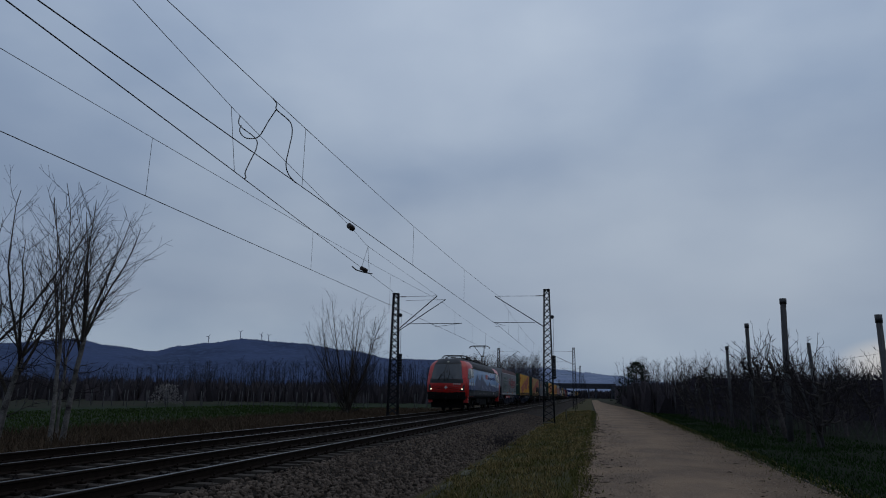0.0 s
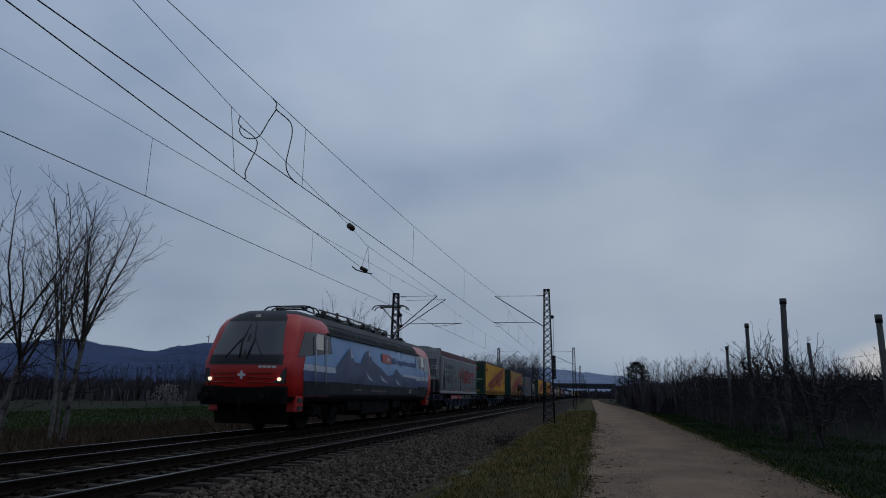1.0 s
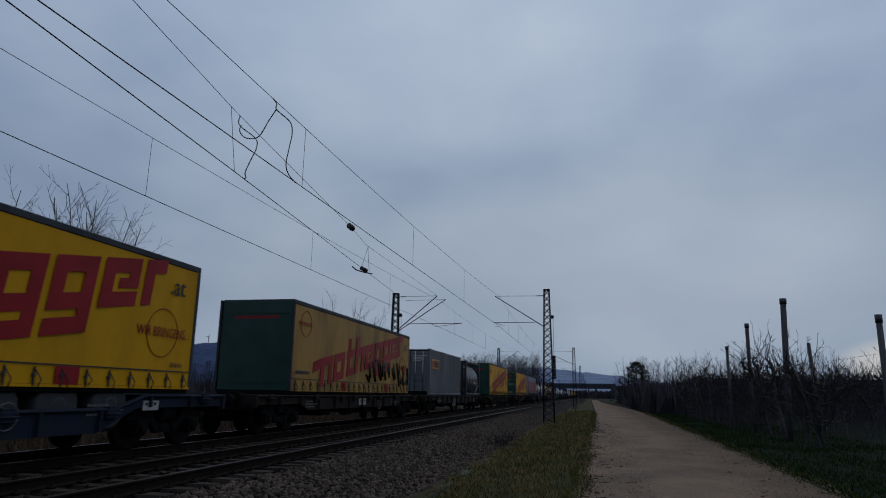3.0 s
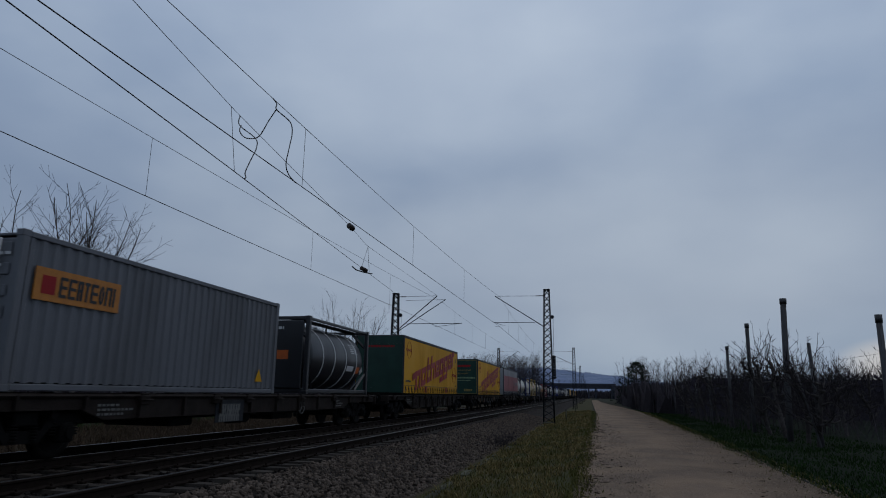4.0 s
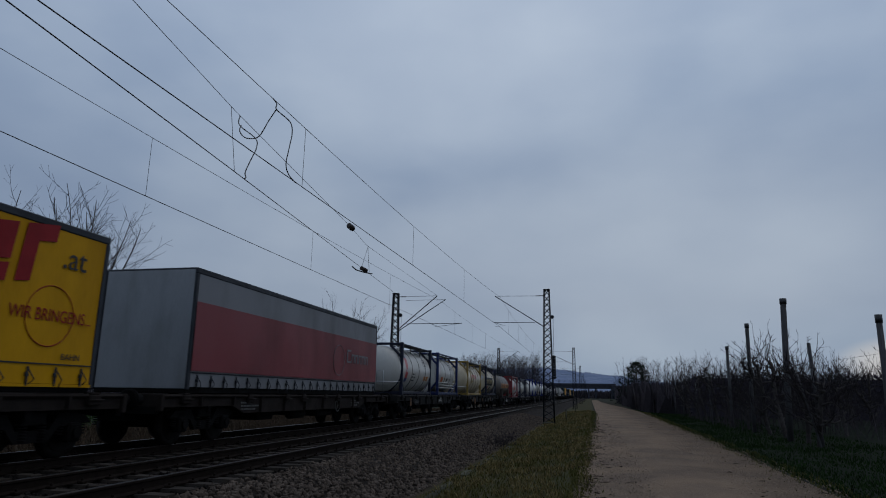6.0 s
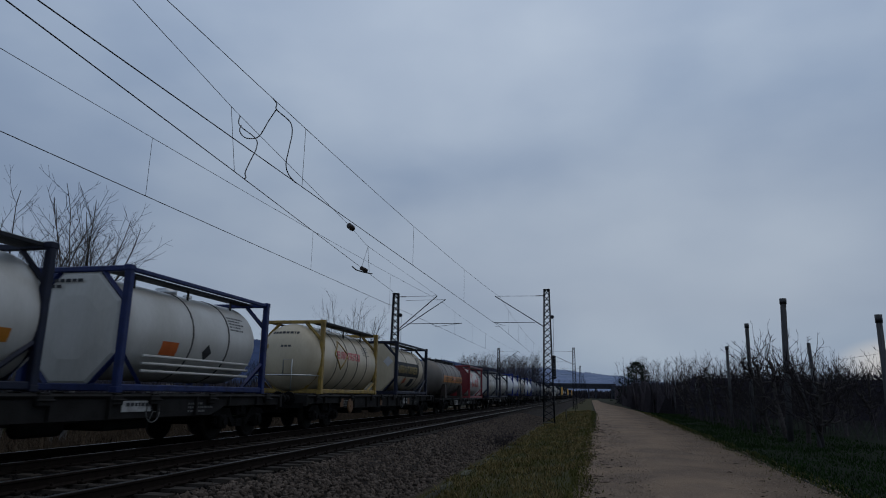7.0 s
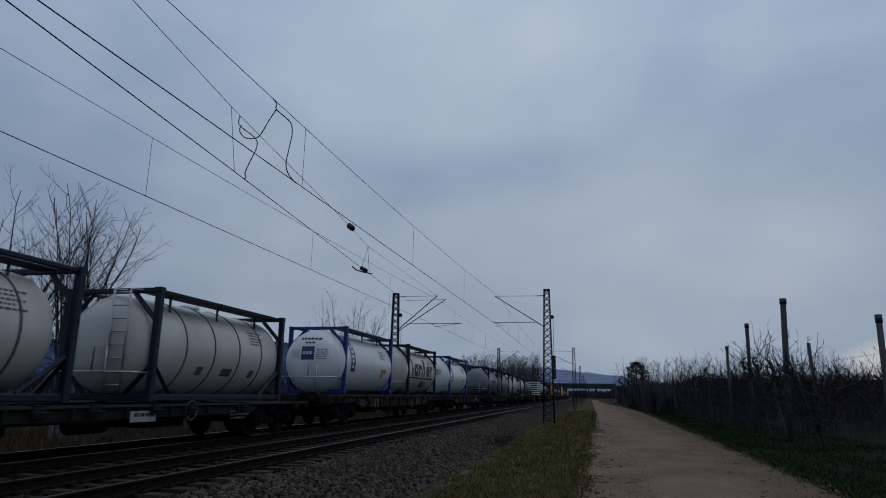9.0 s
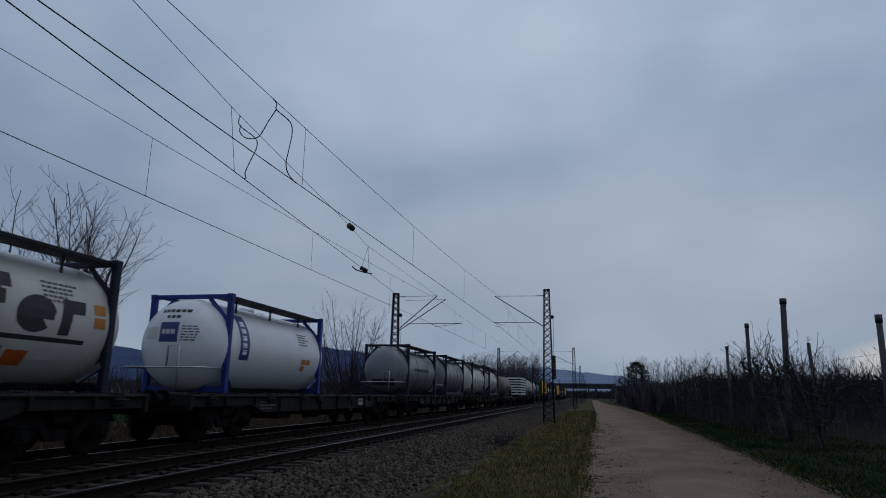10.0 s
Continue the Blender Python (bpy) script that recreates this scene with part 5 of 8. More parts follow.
# clipped hedge behind the fruit rows
g, r10 = Geo(), random.Random(64)
for i in range(9000):
    x, y = 9.2 + 62 * r10.random(), 68 + r10.uniform(-1.3, 1.3)
    y += (x - 9) * -0.06
    z = -0.5 + 4.05 * r10.random() ** 0.8
    e = Vector((r10.gauss(0, 1), r10.gauss(0, 1), r10.gauss(0, 1))).normalized() * r10.uniform(0.2, 0.5)
    f = Vector((r10.gauss(0, 1), r10.gauss(0, 1), r10.gauss(0, 1))).normalized() * 0.12
    c = Vector((x, y, min(z, 3.35 + 0.12 * noise.noise((x, 0, 0)))))
    g.poly([c - f, c + f, c + e])
core = Geo().box(9.4, 72, 67.2, 68.6, -0.6, 3.1)
k = len(g.v)
g.v += core.v
for q in core.f:
    g.face([k + i for i in q])
tagged(part("clipped_hedge", g, "clipped"), "long dark clipped winter hedge behind the orchard", "hedge", kind="stuff")
# weeds on the ballast shoulder
g, r11 = Geo(), random.Random(33)
for i in range(60):
    p = Vector((-3.35 + r11.gauss(0, 0.22), 25.5 + r11.gauss(0, 1.6), -0.65))
    seg = []
    branches(r11, seg, p, Vector((r11.gauss(0, 0.5), r11.gauss(0, 0.5), 0.8)).normalized(), r11.uniform(0.25, 0.6), 0.007, 1, 0.6, 0.0, 4)
    for a, b, r0, r1 in seg:
        g.tube([a, b], [r0, r1], 3, caps=False)
tagged(part("shoulder_weeds", g, "twig"), "withered dark weeds at the foot of the ballast", "weeds", kind="stuff")


# ---- the train ----
MOVING = []          # (thing, y at the clip's start)


def unit(name, label, category, group, y0):
    ob = thing(name, label, category, group, FAR_C, y0, 0.0)
    MOVING.append((ob, y0))
    return ob


def wheel_mesh(r):
    g = Geo()
    g.tube([(-0.07, 0, 0), (-0.06, 0, 0), (0.06, 0, 0), (0.065, 0, 0)], [r + 0.028, r + 0.028, r, r - 0.06], 28)
    g.tube([(0.05, 0, 0), (0.075, 0, 0)], [r - 0.09, r - 0.12], 20)
    g.tube([(0.05, 0, 0), (0.16, 0, 0)], 0.11, 10)
    return g.mesh("wheel", "wheel")


def bogie_mesh(name, base, r, heavy=0.0):
    g = Geo()
    for s in (-1, 1):
        x = s * (1.0 + heavy * 0.1)
        pts = [(-base / 2 - 0.45, 0.62), (-base / 2 - 0.25, 0.78), (-0.55, 0.80), (-0.35, 0.52 - heavy * 0.1), (0.35, 0.52 - heavy * 0.1), (0.55, 0.80), (base / 2 + 0.25, 0.78), (base / 2 + 0.45, 0.62),
               (base / 2 + 0.1, 0.60), (base / 2 - 0.35, 0.56), (0.35, 0.32), (-0.35, 0.32), (-base / 2 + 0.35, 0.56), (-base / 2 - 0.1, 0.60)]
        rings = [[(x + o, a, b) for a, b in pts] for o in (-0.06, 0.06)]
        g.loft(rings, smooth=False)
        for e in (-1, 1):
            y = e * base / 2
            g.box(x - 0.10, x + 0.14, y - 0.16, y + 0.16, r - 0.17, r + 0.17, 0.04)
            g.tube([(x + 0.14, y, r), (x + 0.19, y, r)], 0.10, 12)
            for q in (-0.26, 0.26):
                for k in range(5):
                    g.tube([(x, y + q, 0.42 + k * 0.05), (x, y + q, 0.445 + k * 0.05)], 0.075, 8)
        for k in range(6):
            g.tube([(x + 0.02, -0.2, 0.36 + k * 0.05), (x + 0.02, -0.2, 0.385 + k * 0.05)], 0.09, 8)
            g.tube([(x + 0.02, 0.2, 0.36 + k * 0.05), (x + 0.02, 0.2, 0.385 + k * 0.05)], 0.09, 8)
    g.box(-1.1, 1.1, -0.25, 0.25, 0.6, 0.85, 0.03)
    for e in (-1, 1):
        g.tube([(-0.75, e * base / 2, r), (0.75, e * base / 2, r)], 0.085, 8)
    return g.mesh(name, "under")


WHEEL = wheel_mesh(0.46)
LOCO_WHEEL = wheel_mesh(0.62)
BOGIE = bogie_mesh("bogie", 1.8, 0.46)
LOCO_BOGIE = bogie_mesh("bogie", 2.6, 0.62, 1.0)


def add_bogie(parent, y, me, wheel, base, r):
    b = new("bogie", me)
    b.parent = parent
    b.location = (0, y, 0)
    for e in (-1, 1):
        for s in (-1, 1):
            w = new("wheel", wheel)
            w.parent = b
            w.location = (s * 0.76, e * base / 2, r)
            if s < 0:
                w.rotation_euler = (0, 0, math.pi)


def add_buffers(parent, y, d, z=1.02):
    for s in (-1, 1):
        g = Geo().tube([(s * 0.875, y - d * 0.62, z), (s * 0.875, y - d * 0.25, z)], [0.13, 0.12], 12)
        g.tube([(s * 0.875, y - d * 0.3, z), (s * 0.875, y - d * 0.03, z)], 0.075, 10)
        g.tube([(s * 0.875, y - d * 0.05, z), (s * 0.875, y - d * 0.015, z), (s * 0.875, y, z)], [0.22, 0.23, 0.2], 16)
        part("buffer", g, "under", parent)


def lock_mesh(mat):
    g = Geo().box(-0.09, 0.10, -0.11, 0.11, 0.0, 0.035, 0.01)
    g.box(0.0, 0.11, -0.15, 0.15, -0.20, 0.0, 0.02)
    g.tube([(0.12, -0.2, -0.1), (0.12, 0.2, -0.1)], 0.022, 6)
    return g.mesh("lock_plate", mat)


LOCK = {k: lock_mesh(k) for k in ("wagon_blue", "wagon_brown", "wagon_grey")}


def flat_wagon(y0, length, mat, floor, style, label, plates=()):
    """An intermodal wagon. style: fish (deep belly sill), pocket (low blue cranked sill), straight."""
    w = unit("container_wagon", label, "freight wagon", "container wagons", y0)
    L = length
    a, b = 0.55, L - 0.55
    prof = {
        "fish": [(a, 0.93), (a + 2.9, 0.93), (a + 4.4, 0.50), (b - 4.4, 0.50), (b - 2.9, 0.93), (b, 0.93)],
        "pocket": [(a, 0.86), (a + 3.2, 0.86), (a + 4.3, 0.42), (b - 4.3, 0.42), (b - 3.2, 0.86), (b, 0.86)],
        "straight": [(a, 0.86), (a + 3.0, 0.86), (a + 3.6, 0.66), (b - 3.6, 0.66), (b - 3.0, 0.86), (b, 0.86)]}[style]
    top = floor - 0.03
    tops = [(b, top), (a, top)]
    if style == "pocket":
        tops = [(b, top), (b - 3.0, top), (b - 3.9, top - 0.26), (a + 3.9, top - 0.26), (a + 3.0, top), (a, top)]
    for s in (-1, 1):
        x = s * 1.18
        g = Geo().loft([[(x + o, p, q) for p, q in prof + tops] for o in (-0.05 * s, 0.03 * s)], smooth=False)
        for p, q in zip(tops, tops[1:]):       # flange along the top
            g.tube([(x + 0.05 * s, p[0], p[1] - 0.03), (x + 0.05 * s, q[0], q[1] - 0.03)], 0.045, 4, smooth=False)
        n = int(L / 1.5)
        for i in range(1, n):
            y = a + (b - a) * i / n
            z0 = np.interp(y, [p[0] for p in prof], [p[1] for p in prof])
            z1 = np.interp(y, [p[0] for p in tops][::-1], [p[1] for p in tops][::-1])
            g.box(x - 0.06 + (0.05 if s > 0 else -0.05), x + 0.06 + (0.05 if s > 0 else -0.05), y - 0.03, y + 0.03, z0 + 0.02, z1 - 0.02)
        part("side_sill", g, mat, w)
    g = Geo()
    g.box(-0.35, 0.35, a, b, 0.55, 0.9, 0.02)
    for i in range(9):
        y = a + (b - a) * i / 8
        g.box(-1.15, 1.15, y - 0.07, y + 0.07, 0.72, 0.88)
    g.box(-1.2, 1.2, a, a + 2.7, 0.90, top - 0.005, 0.01)
    g.box(-1.2, 1.2, b - 2.7, b, 0.90, top - 0.005, 0.01)
    part("underframe", g, "under", w)
    for y in (a, b):
        part("headstock", Geo().box(-1.28, 1.28, y - 0.06, y + 0.06, 0.78, top + 0.02, 0.015), mat, w)
    add_buffers(w, 0.0, 0.6)
    add_buffers(w, L, -0.6)
    for y in (2.5, L - 2.5):
        add_bogie(w, y, BOGIE, WHEEL, 1.8, 0.46)
    for y in (1.4, L * 0.25, L * 0.38, L * 0.5 - 0.9, L * 0.5 + 0.9, L * 0.62, L * 0.75, L - 1.4):
        for s in (-1, 1):
            low = top if style != "pocket" or y < 3.4 or y > L - 3.4 else top - 0.26
            ob = new("lock_plate", LOCK[mat])
            ob.parent = w
            ob.location = (s * 1.2, y, low)
            ob.rotation_euler = (0, 0, 0 if s > 0 else math.pi)
    for y, wd in ((L * 0.32, 0.9), (L * 0.56, 1.4)):
        part("brake_gear", Geo().box(-0.9, 0.9, y, y + wd, 0.42, 0.66, 0.04), "under", w)
    part("air_tank", Geo().tube([(0.8, L * 0.44, 0.55), (0.8, L * 0.44 + 0.1, 0.55), (0.8, L * 0.44 + 1.0, 0.55), (0.8, L * 0.44 + 1.1, 0.55)], [0.08, 0.17, 0.17, 0.08], 12), "under", w)
    if style == "fish":
        g = Geo()
        for y0_, y1_, z0_, z1_ in ((-0.30, 0.30, 0.60, 0.64), (-0.30, 0.30, 0.96, 1.0), (-0.30, -0.26, 0.64, 0.96), (0.26, 0.30, 0.64, 0.96)):
            g.box(1.212, 1.245, y0_, y1_, z0_, z1_, 0.006)
        g.tube([(1.22, -0.12, 0.72), (1.26, -0.12, 0.74), (1.26, 0.12, 0.74), (1.22, 0.12, 0.72)], 0.012, 5)
        me = g.mesh("sill_panel", mat)
        for k in range(7):
            ob = new("sill_panel", me)
            ob.parent = w
            ob.location = (0, 5.4 + (L - 10.8) * k / 6, 0)
    rng = random.Random(int(y0))
    for y, wd, ht, m2 in plates:
        p = part("name_plate", Geo().box(1.215, 1.238, y, y + wd, top - 0.12 - ht, top - 0.12, 0.004), m2, w)
        if m2 == "rust_orange":
            continue
        ink = "black" if m2 in ("plate_white", "orange") else "stencil" if m2 == "sill_grey" else "white"
        part("plate_marks", bars([wd * 0.7] * max(1, int(ht / 0.16)), y + wd * 0.12, top - 0.12 - ht * 0.5, side_at(1.240), ht * 0.32, 0.13, rng), ink, p)
    for y in (a + 3.4, b - 4.6):
        part("stencil_marks", bars([0.5, 0.9, 0.7], y, top - 0.22, side_at(1.216), 0.045, 0.085, rng), "stencil", w)
    g = Geo().tube([(1.26, L * 0.62 + 0.22 * math.cos(k * 0.5236), 0.78 + 0.22 * math.sin(k * 0.5236)) for k in range(13)], 0.014, 5)
    for k in range(3):
        g.tube([(1.26, L * 0.62, 0.78), (1.26, L * 0.62 + 0.22 * math.cos(k * 2.1), 0.78 + 0.22 * math.sin(k * 2.1))], 0.01, 4)
    part("brake_wheel", g, "stencil", w)
    return w


def head_rings(R, ya, yb, depth, cz, n=36):
    """Rings of a barrel with dished ends from ya to yb."""
    rings = []
    steps = 8
    for k in range(steps + 1):
        t = math.pi / 2 * k / steps
        rings.append((ya + depth * (1 - math.sin(t)), max(R * math.cos(t) ** 0.7, 0.02)))
    rings = rings[::-1] + [(yb - (y - ya), r) for y, r in rings]
    return [[(r * math.cos(2 * math.pi * j / n), y, cz + r * math.sin(2 * math.pi * j / n)) for j in range(n)] for y, r in rings]


def on_barrel(R, cz):
    """Places flat print round a barrel on the side that faces +x; z stays a true height."""
    def place(a, b, off):
        h = max(-0.97, min(0.97, (b - cz) / R))
        return ((R + off) * math.sqrt(1 - h * h), a, cz + (R + off) * h)
    return place


def patch(place, y0, y1, z0, z1, n=6):
    """A printed field that follows the barrel."""
    g = Geo()
    for i in range(n + 1):
        z = z0 + (z1 - z0) * i / n
        g.v += [place(y0, z, 0.003), place(y1, z, 0.003)]
    for i in range(n):
        g.face((2 * i, 2 * i + 1, 2 * i + 3, 2 * i + 2), 0, True)
    return g


def ring_band(R, y, w, cz, n=36, t=0.014):
    g = Geo()
    circ = lambda r, yy: [(r * math.cos(2 * math.pi * j / n), yy, cz + r * math.sin(2 * math.pi * j / n)) for j in range(n)]
    g.loft([circ(R - 0.005, y - w / 2), circ(R + t, y - w / 2), circ(R + t, y + w / 2), circ(R - 0.005, y + w / 2)], caps=False)
    return g


def on_head(R, cz, ya, depth):
    """Places print on the dished end that faces -y."""
    def place(a, b, off):
        r = min(math.hypot(a, b - cz) / R, 0.98)
        c = r ** (1 / 0.7)
        return (a, ya + depth * (1 - math.sqrt(1 - c * c)) - off, b)
    return place


def head_patch(place, x0, x1, z0, z1, n=5):
    g = Geo()
    for i in range(n + 1):
        for j in range(n + 1):
            g.v.append(place(x0 + (x1 - x0) * j / n, z0 + (z1 - z0) * i / n, 0.005))
    for i in range(n):
        for j in range(n):
            a = i * (n + 1) + j
            g.face((a, a + 1, a + n + 2, a + n + 1), 0, True)
    return g


def diamond(place, y, z, s):
    g = Geo()
    g.poly([place(y - s, z, 0.006), place(y, z - s, 0.006), place(y + s, z, 0.006), place(y, z + s, 0.006)])
    return g


def tank(y0, z0, skin, frame_mat, label, full=True, over=0.0, R=1.14, L=6.06, bands=(1.3, 2.5, 3.7, 4.9), band_mat="band_dark", ladder=False, skin_front=None, octagon=False, H=2.58):
    """A tank container: barrel in a steel frame. full: top side rails; over: dished ends reach past the frame."""
    t = unit("tank_container", label, "tank container", "tank containers", y0)
    cz = z0 + H - R - (0.17 if full else 0.13)
    pa, pb = (0.12, L - 0.12) if not over else (-over, L + over)
    barrel = part("barrel", Geo().loft(head_rings(R, pa, pb, 0.5 + over * 0.55, cz)), skin, t)
    for y in bands:
        part("strap", ring_band(R, y, 0.045, cz), band_mat, barrel)
    c = 0.02
    for y in (0.08, L - 0.08):
        for s in (-1, 1):
            part("corner_post", Geo().box(s * 1.145 - 0.075, s * 1.145 + 0.075, y - 0.08, y + 0.08, z0 + 0.1, z0 + H - 0.1, c), frame_mat, t)
            for z in (z0, z0 + H - 0.118):
                part("corner_casting", Geo().box(s * 1.135 - 0.09, s * 1.135 + 0.09, y - 0.089, y + 0.089, z, z + 0.118, 0.012), frame_mat, t)
        for zb, zt, ga, gb in ((z0 + 0.02, z0 + 0.17, z0 + 0.15, z0 + 0.78), (z0 + H - 0.13, z0 + H - 0.01, z0 + H - 0.12, z0 + H - 0.72)):
            g = Geo().box(-1.07, 1.07, y - 0.055, y + 0.055, zb, zt, c)
            for s in (-1, 1):
                g.tube([(s * 1.1, y, gb), (s * 0.52, y, ga)], 0.06, 4, smooth=False)
            part("end_beam", g, frame_mat, t)
    if octagon:                                  # plated end with cut corners
        k = 0.62
        pts = [(-1.07 + k, z0 + 0.12), (1.07 - k, z0 + 0.12), (1.07, z0 + 0.12 + k), (1.07, z0 + H - 0.1 - k), (1.07 - k, z0 + H - 0.1), (-1.07 + k, z0 + H - 0.1), (-1.07, z0 + H - 0.1 - k), (-1.07, z0 + 0.12 + k)]
        ins = [(x * 0.9, z0 + H / 2 + (z - z0 - H / 2) * 0.92) for x, z in pts]
        g = Geo().loft([[(x, 0.10, z) for x, z in pts], [(x, 0.04, z) for x, z in ins], [(x * 0.6, 0.0, z0 + H / 2 + (z - z0 - H / 2) * 0.6) for x, z in ins]], smooth=False)
        part("end_panel", g, skin_front or skin, t)
    for s in (-1, 1):
        if over > 0.55 and frame_mat != "yellow_frame":
            part("bottom_rail", Geo().box(s * 0.6 - 0.05, s * 0.6 + 0.05, 0.16, L - 0.16, z0 + 0.03, z0 + 0.14, c), "under", t)
        else:
            part("bottom_rail", Geo().box(s * 1.14 - 0.05, s * 1.14 + 0.05, 0.16, L - 0.16, z0 + 0.03, z0 + 0.17, c), frame_mat, t)
        for y, e in ((0.1, 1), (L - 0.1, -1)):
            k = 0.5 if over > 0.55 else 0.85
            g = Geo().tube([(s * 1.13, y, z0 + k), (s * 1.0, y + e * k, z0 + 0.16)], 0.05, 4, smooth=False)
            part("brace", g, frame_mat, t)
        if full:
            part("top_rail", Geo().box(s * 1.14 - 0.045, s * 1.14 + 0.045, 0.16, L - 0.16, z0 + H - 0.13, z0 + H - 0.03, c), frame_mat, t)
        else:
            part("top_rail", Geo().box(s * 1.03 - 0.03, s * 1.03 + 0.03, 0.12, L - 0.12, z0 + H - 0.10, z0 + H - 0.02, 0.01), "sill_grey", t)
    w0, w1 = (0.34, 0.76) if full else (0.52, 1.0)
    part("walkway", Geo().box(w0, w1, 0.2, L - 0.2, z0 + H - 0.095, z0 + H - 0.05, 0.01), "sill_grey", t)
    for y in (1.0, 3.0, 5.0):
        part("walkway_bracket", Geo().tube([((w0 + w1) / 2, y, cz + math.sqrt(R * R - (w0 + w1) ** 2 / 4) - 0.03), ((w0 + w1) / 2, y, z0 + H - 0.08)], 0.03, 6), "band_dark", t)
    part("manhole", Geo().tube([(-0.1, L / 2, cz + R - 0.05), (-0.1, L / 2, z0 + H - 0.03)], 0.26, 14), "chrome", t)
    part("valve", Geo().tube([(-0.1, L / 2 + 0.9, cz + R - 0.05), (-0.1, L / 2 + 0.9, z0 + H - 0.06)], 0.12, 10), "chrome", t)
    if ladder:
        g = Geo()
        for x in (0.35, 0.75):
            g.tube([(x, -0.05 - over * 0.9, z0 + 0.2), (x, -0.05 - over * 0.9, z0 + H - 0.1), (x, 0.5, z0 + H)], 0.022, 6)
        for k in range(8):
            z = z0 + 0.35 + 0.28 * k
            g.tube([(0.35, -0.05 - over * 0.9, z), (0.75, -0.05 - over * 0.9, z)], 0.016, 5)
        part("ladder", g, "chrome", t)
    if over:
        g = Geo()
        y = -over - 0.12
        g.tube([(1.1, 0.0, z0 + 0.62), (1.08, y, z0 + 0.62), (-1.08, y, z0 + 0.62), (-1.1, 0, z0 + 0.62)], 0.024, 6)
        g.tube([(0.1, y, z0 + 0.62), (0.1, y, z0 + 1.15), (0.42, y, z0 + 1.15), (0.42, y, z0 + 0.1)], 0.02, 6)
        part("hand_rail", g, "chrome", t)
    rng = random.Random(int(y0 * 3))
    pl = on_barrel(R, cz)
    part("data_marks", bars([0.75, 0.6, 0.7, 0.5, 0.65], L - 1.75, cz + 0.62, pl, 0.04, 0.08, rng), "print_grey" if skin != "tank_black" else "white", barrel)
    return t, barrel, pl, cz


def tarp_side(x, L, z0, z1, rng, n=40):
    """A slightly slack curtain, waved between its poles."""
    g = Geo()
    rows = 6
    for i in range(n + 1):
        y = 0.06 + (L - 0.12) * i / n
        for j in range(rows + 1):
            u = j / rows
            o = 0.012 * math.sin(y * 2.1 + rng) * math.sin(math.pi * u) + 0.010 * noise.noise((y * 0.9, u * 2, rng)) * math.sin(math.pi * u)
            g.v.append((x + o, y, z0 + (z1 - z0) * u))
    for i in range(n):
        for j in range(rows):
            a = i * (rows + 1) + j
            g.face((a, a + rows + 1, a + rows + 2, a + 1), 0, True)
    return g


def curtainsider(y0, label, side, front, roof, z0=1.25, z1=4.12, L=13.62, seed=1, buckle="black", skirt=None):
    t = unit("curtainsider_body", label, "swap body", "curtainsider bodies", y0)
    W = 1.275
    part("floor_frame", Geo().box(-W + 0.04, W - 0.04, 0.03, L - 0.03, z0 - 0.09, z0 + 0.06, 0.02), "under", t)
    core = Geo().box(-W + 0.05, W - 0.05, 0.06, L - 0.06, z0 + 0.05, z1 - 0.06)
    part("load_box", core, "under", t)
    for s in (-1, 1):
        part("curtain", tarp_side(s * (W - 0.004), L, z0 + 0.06, z1 - 0.12, seed * 1.7 + s), side, t)
        part("roof_rail", Geo().box(s * W - 0.07, s * W + 0.015, 0.0, L, z1 - 0.15, z1 - 0.01, 0.02), roof, t)
        g = Geo().box(s * W - 0.06, s * W + 0.012, 0.0, 0.10, z0, z1 - 0.15, 0.012)
        part("corner_post", g, roof, t)
        part("corner_post", Geo().box(s * W - 0.06, s * W + 0.012, L - 0.10, L, z0, z1 - 0.15, 0.012), roof, t)
    part("roof", Geo().box(-W + 0.04, W - 0.04, 0.02, L - 0.02, z1 - 0.09, z1, 0.02), roof, t)
    fr = part("end_panel", Geo().box(-W + 0.065, W - 0.065, 0.012, 0.05, z0 + 0.02, z1 - 0.05, 0.01), front, t)
    part("end_panel", Geo().box(-W + 0.065, W - 0.065, L - 0.05, L - 0.012, z0 + 0.02, z1 - 0.05, 0.01), front, t)
    rng = random.Random(seed)
    shapes = []
    for k in range(3):
        g = Geo().box(W + 0.012, W + 0.035, -0.018, 0.018, z0 + 0.02, z0 + 0.34, 0.004)
        g.box(W + 0.012, W + 0.05, -0.05, 0.02, z0 + 0.17, z0 + 0.24, 0.008)
        g.tube([(W + 0.03, 0, z0 + 0.3), (W + 0.06, 0.12, z0 + 0.13), (W + 0.03, 0.05 + 0.05 * k, z0 + 0.05 - 0.05 * k)], 0.012, 4)
        shapes.append(g.mesh("buckle", buckle))
    for i in range(23):
        ob = new("buckle", rng.choice(shapes))
        ob.parent = t
        ob.location = (0, 0.35 + (L - 0.7) * i / 22, 0)
    part("curtain_hem", Geo().box(W + 0.010, W + 0.018, 0.1, L - 0.1, z0 + 0.375, z0 + 0.40), buckle, t)
    if skirt:
        part("reflective_strip", Geo().box(W + 0.012, W + 0.02, 0.08, L - 0.08, z0 + 0.005, z0 + 0.055), skirt, t)
    # trailer-like underside on supports
    for y in (L * 0.2, L * 0.8):
        part("support_leg", Geo().box(-1.0, 1.0, y - 0.12, y + 0.12, z0 - 0.2, z0 - 0.08, 0.02), "under", t)
    return t, fr


def circle_mark(t, y, z, r, mat, x):
    pts = [(x, y + r * math.cos(k * 0.2618), z + r * math.sin(k * 0.2618)) for k in range(25)]
    part("round_seal", Geo().tube(pts, 0.009, 4), mat, t)


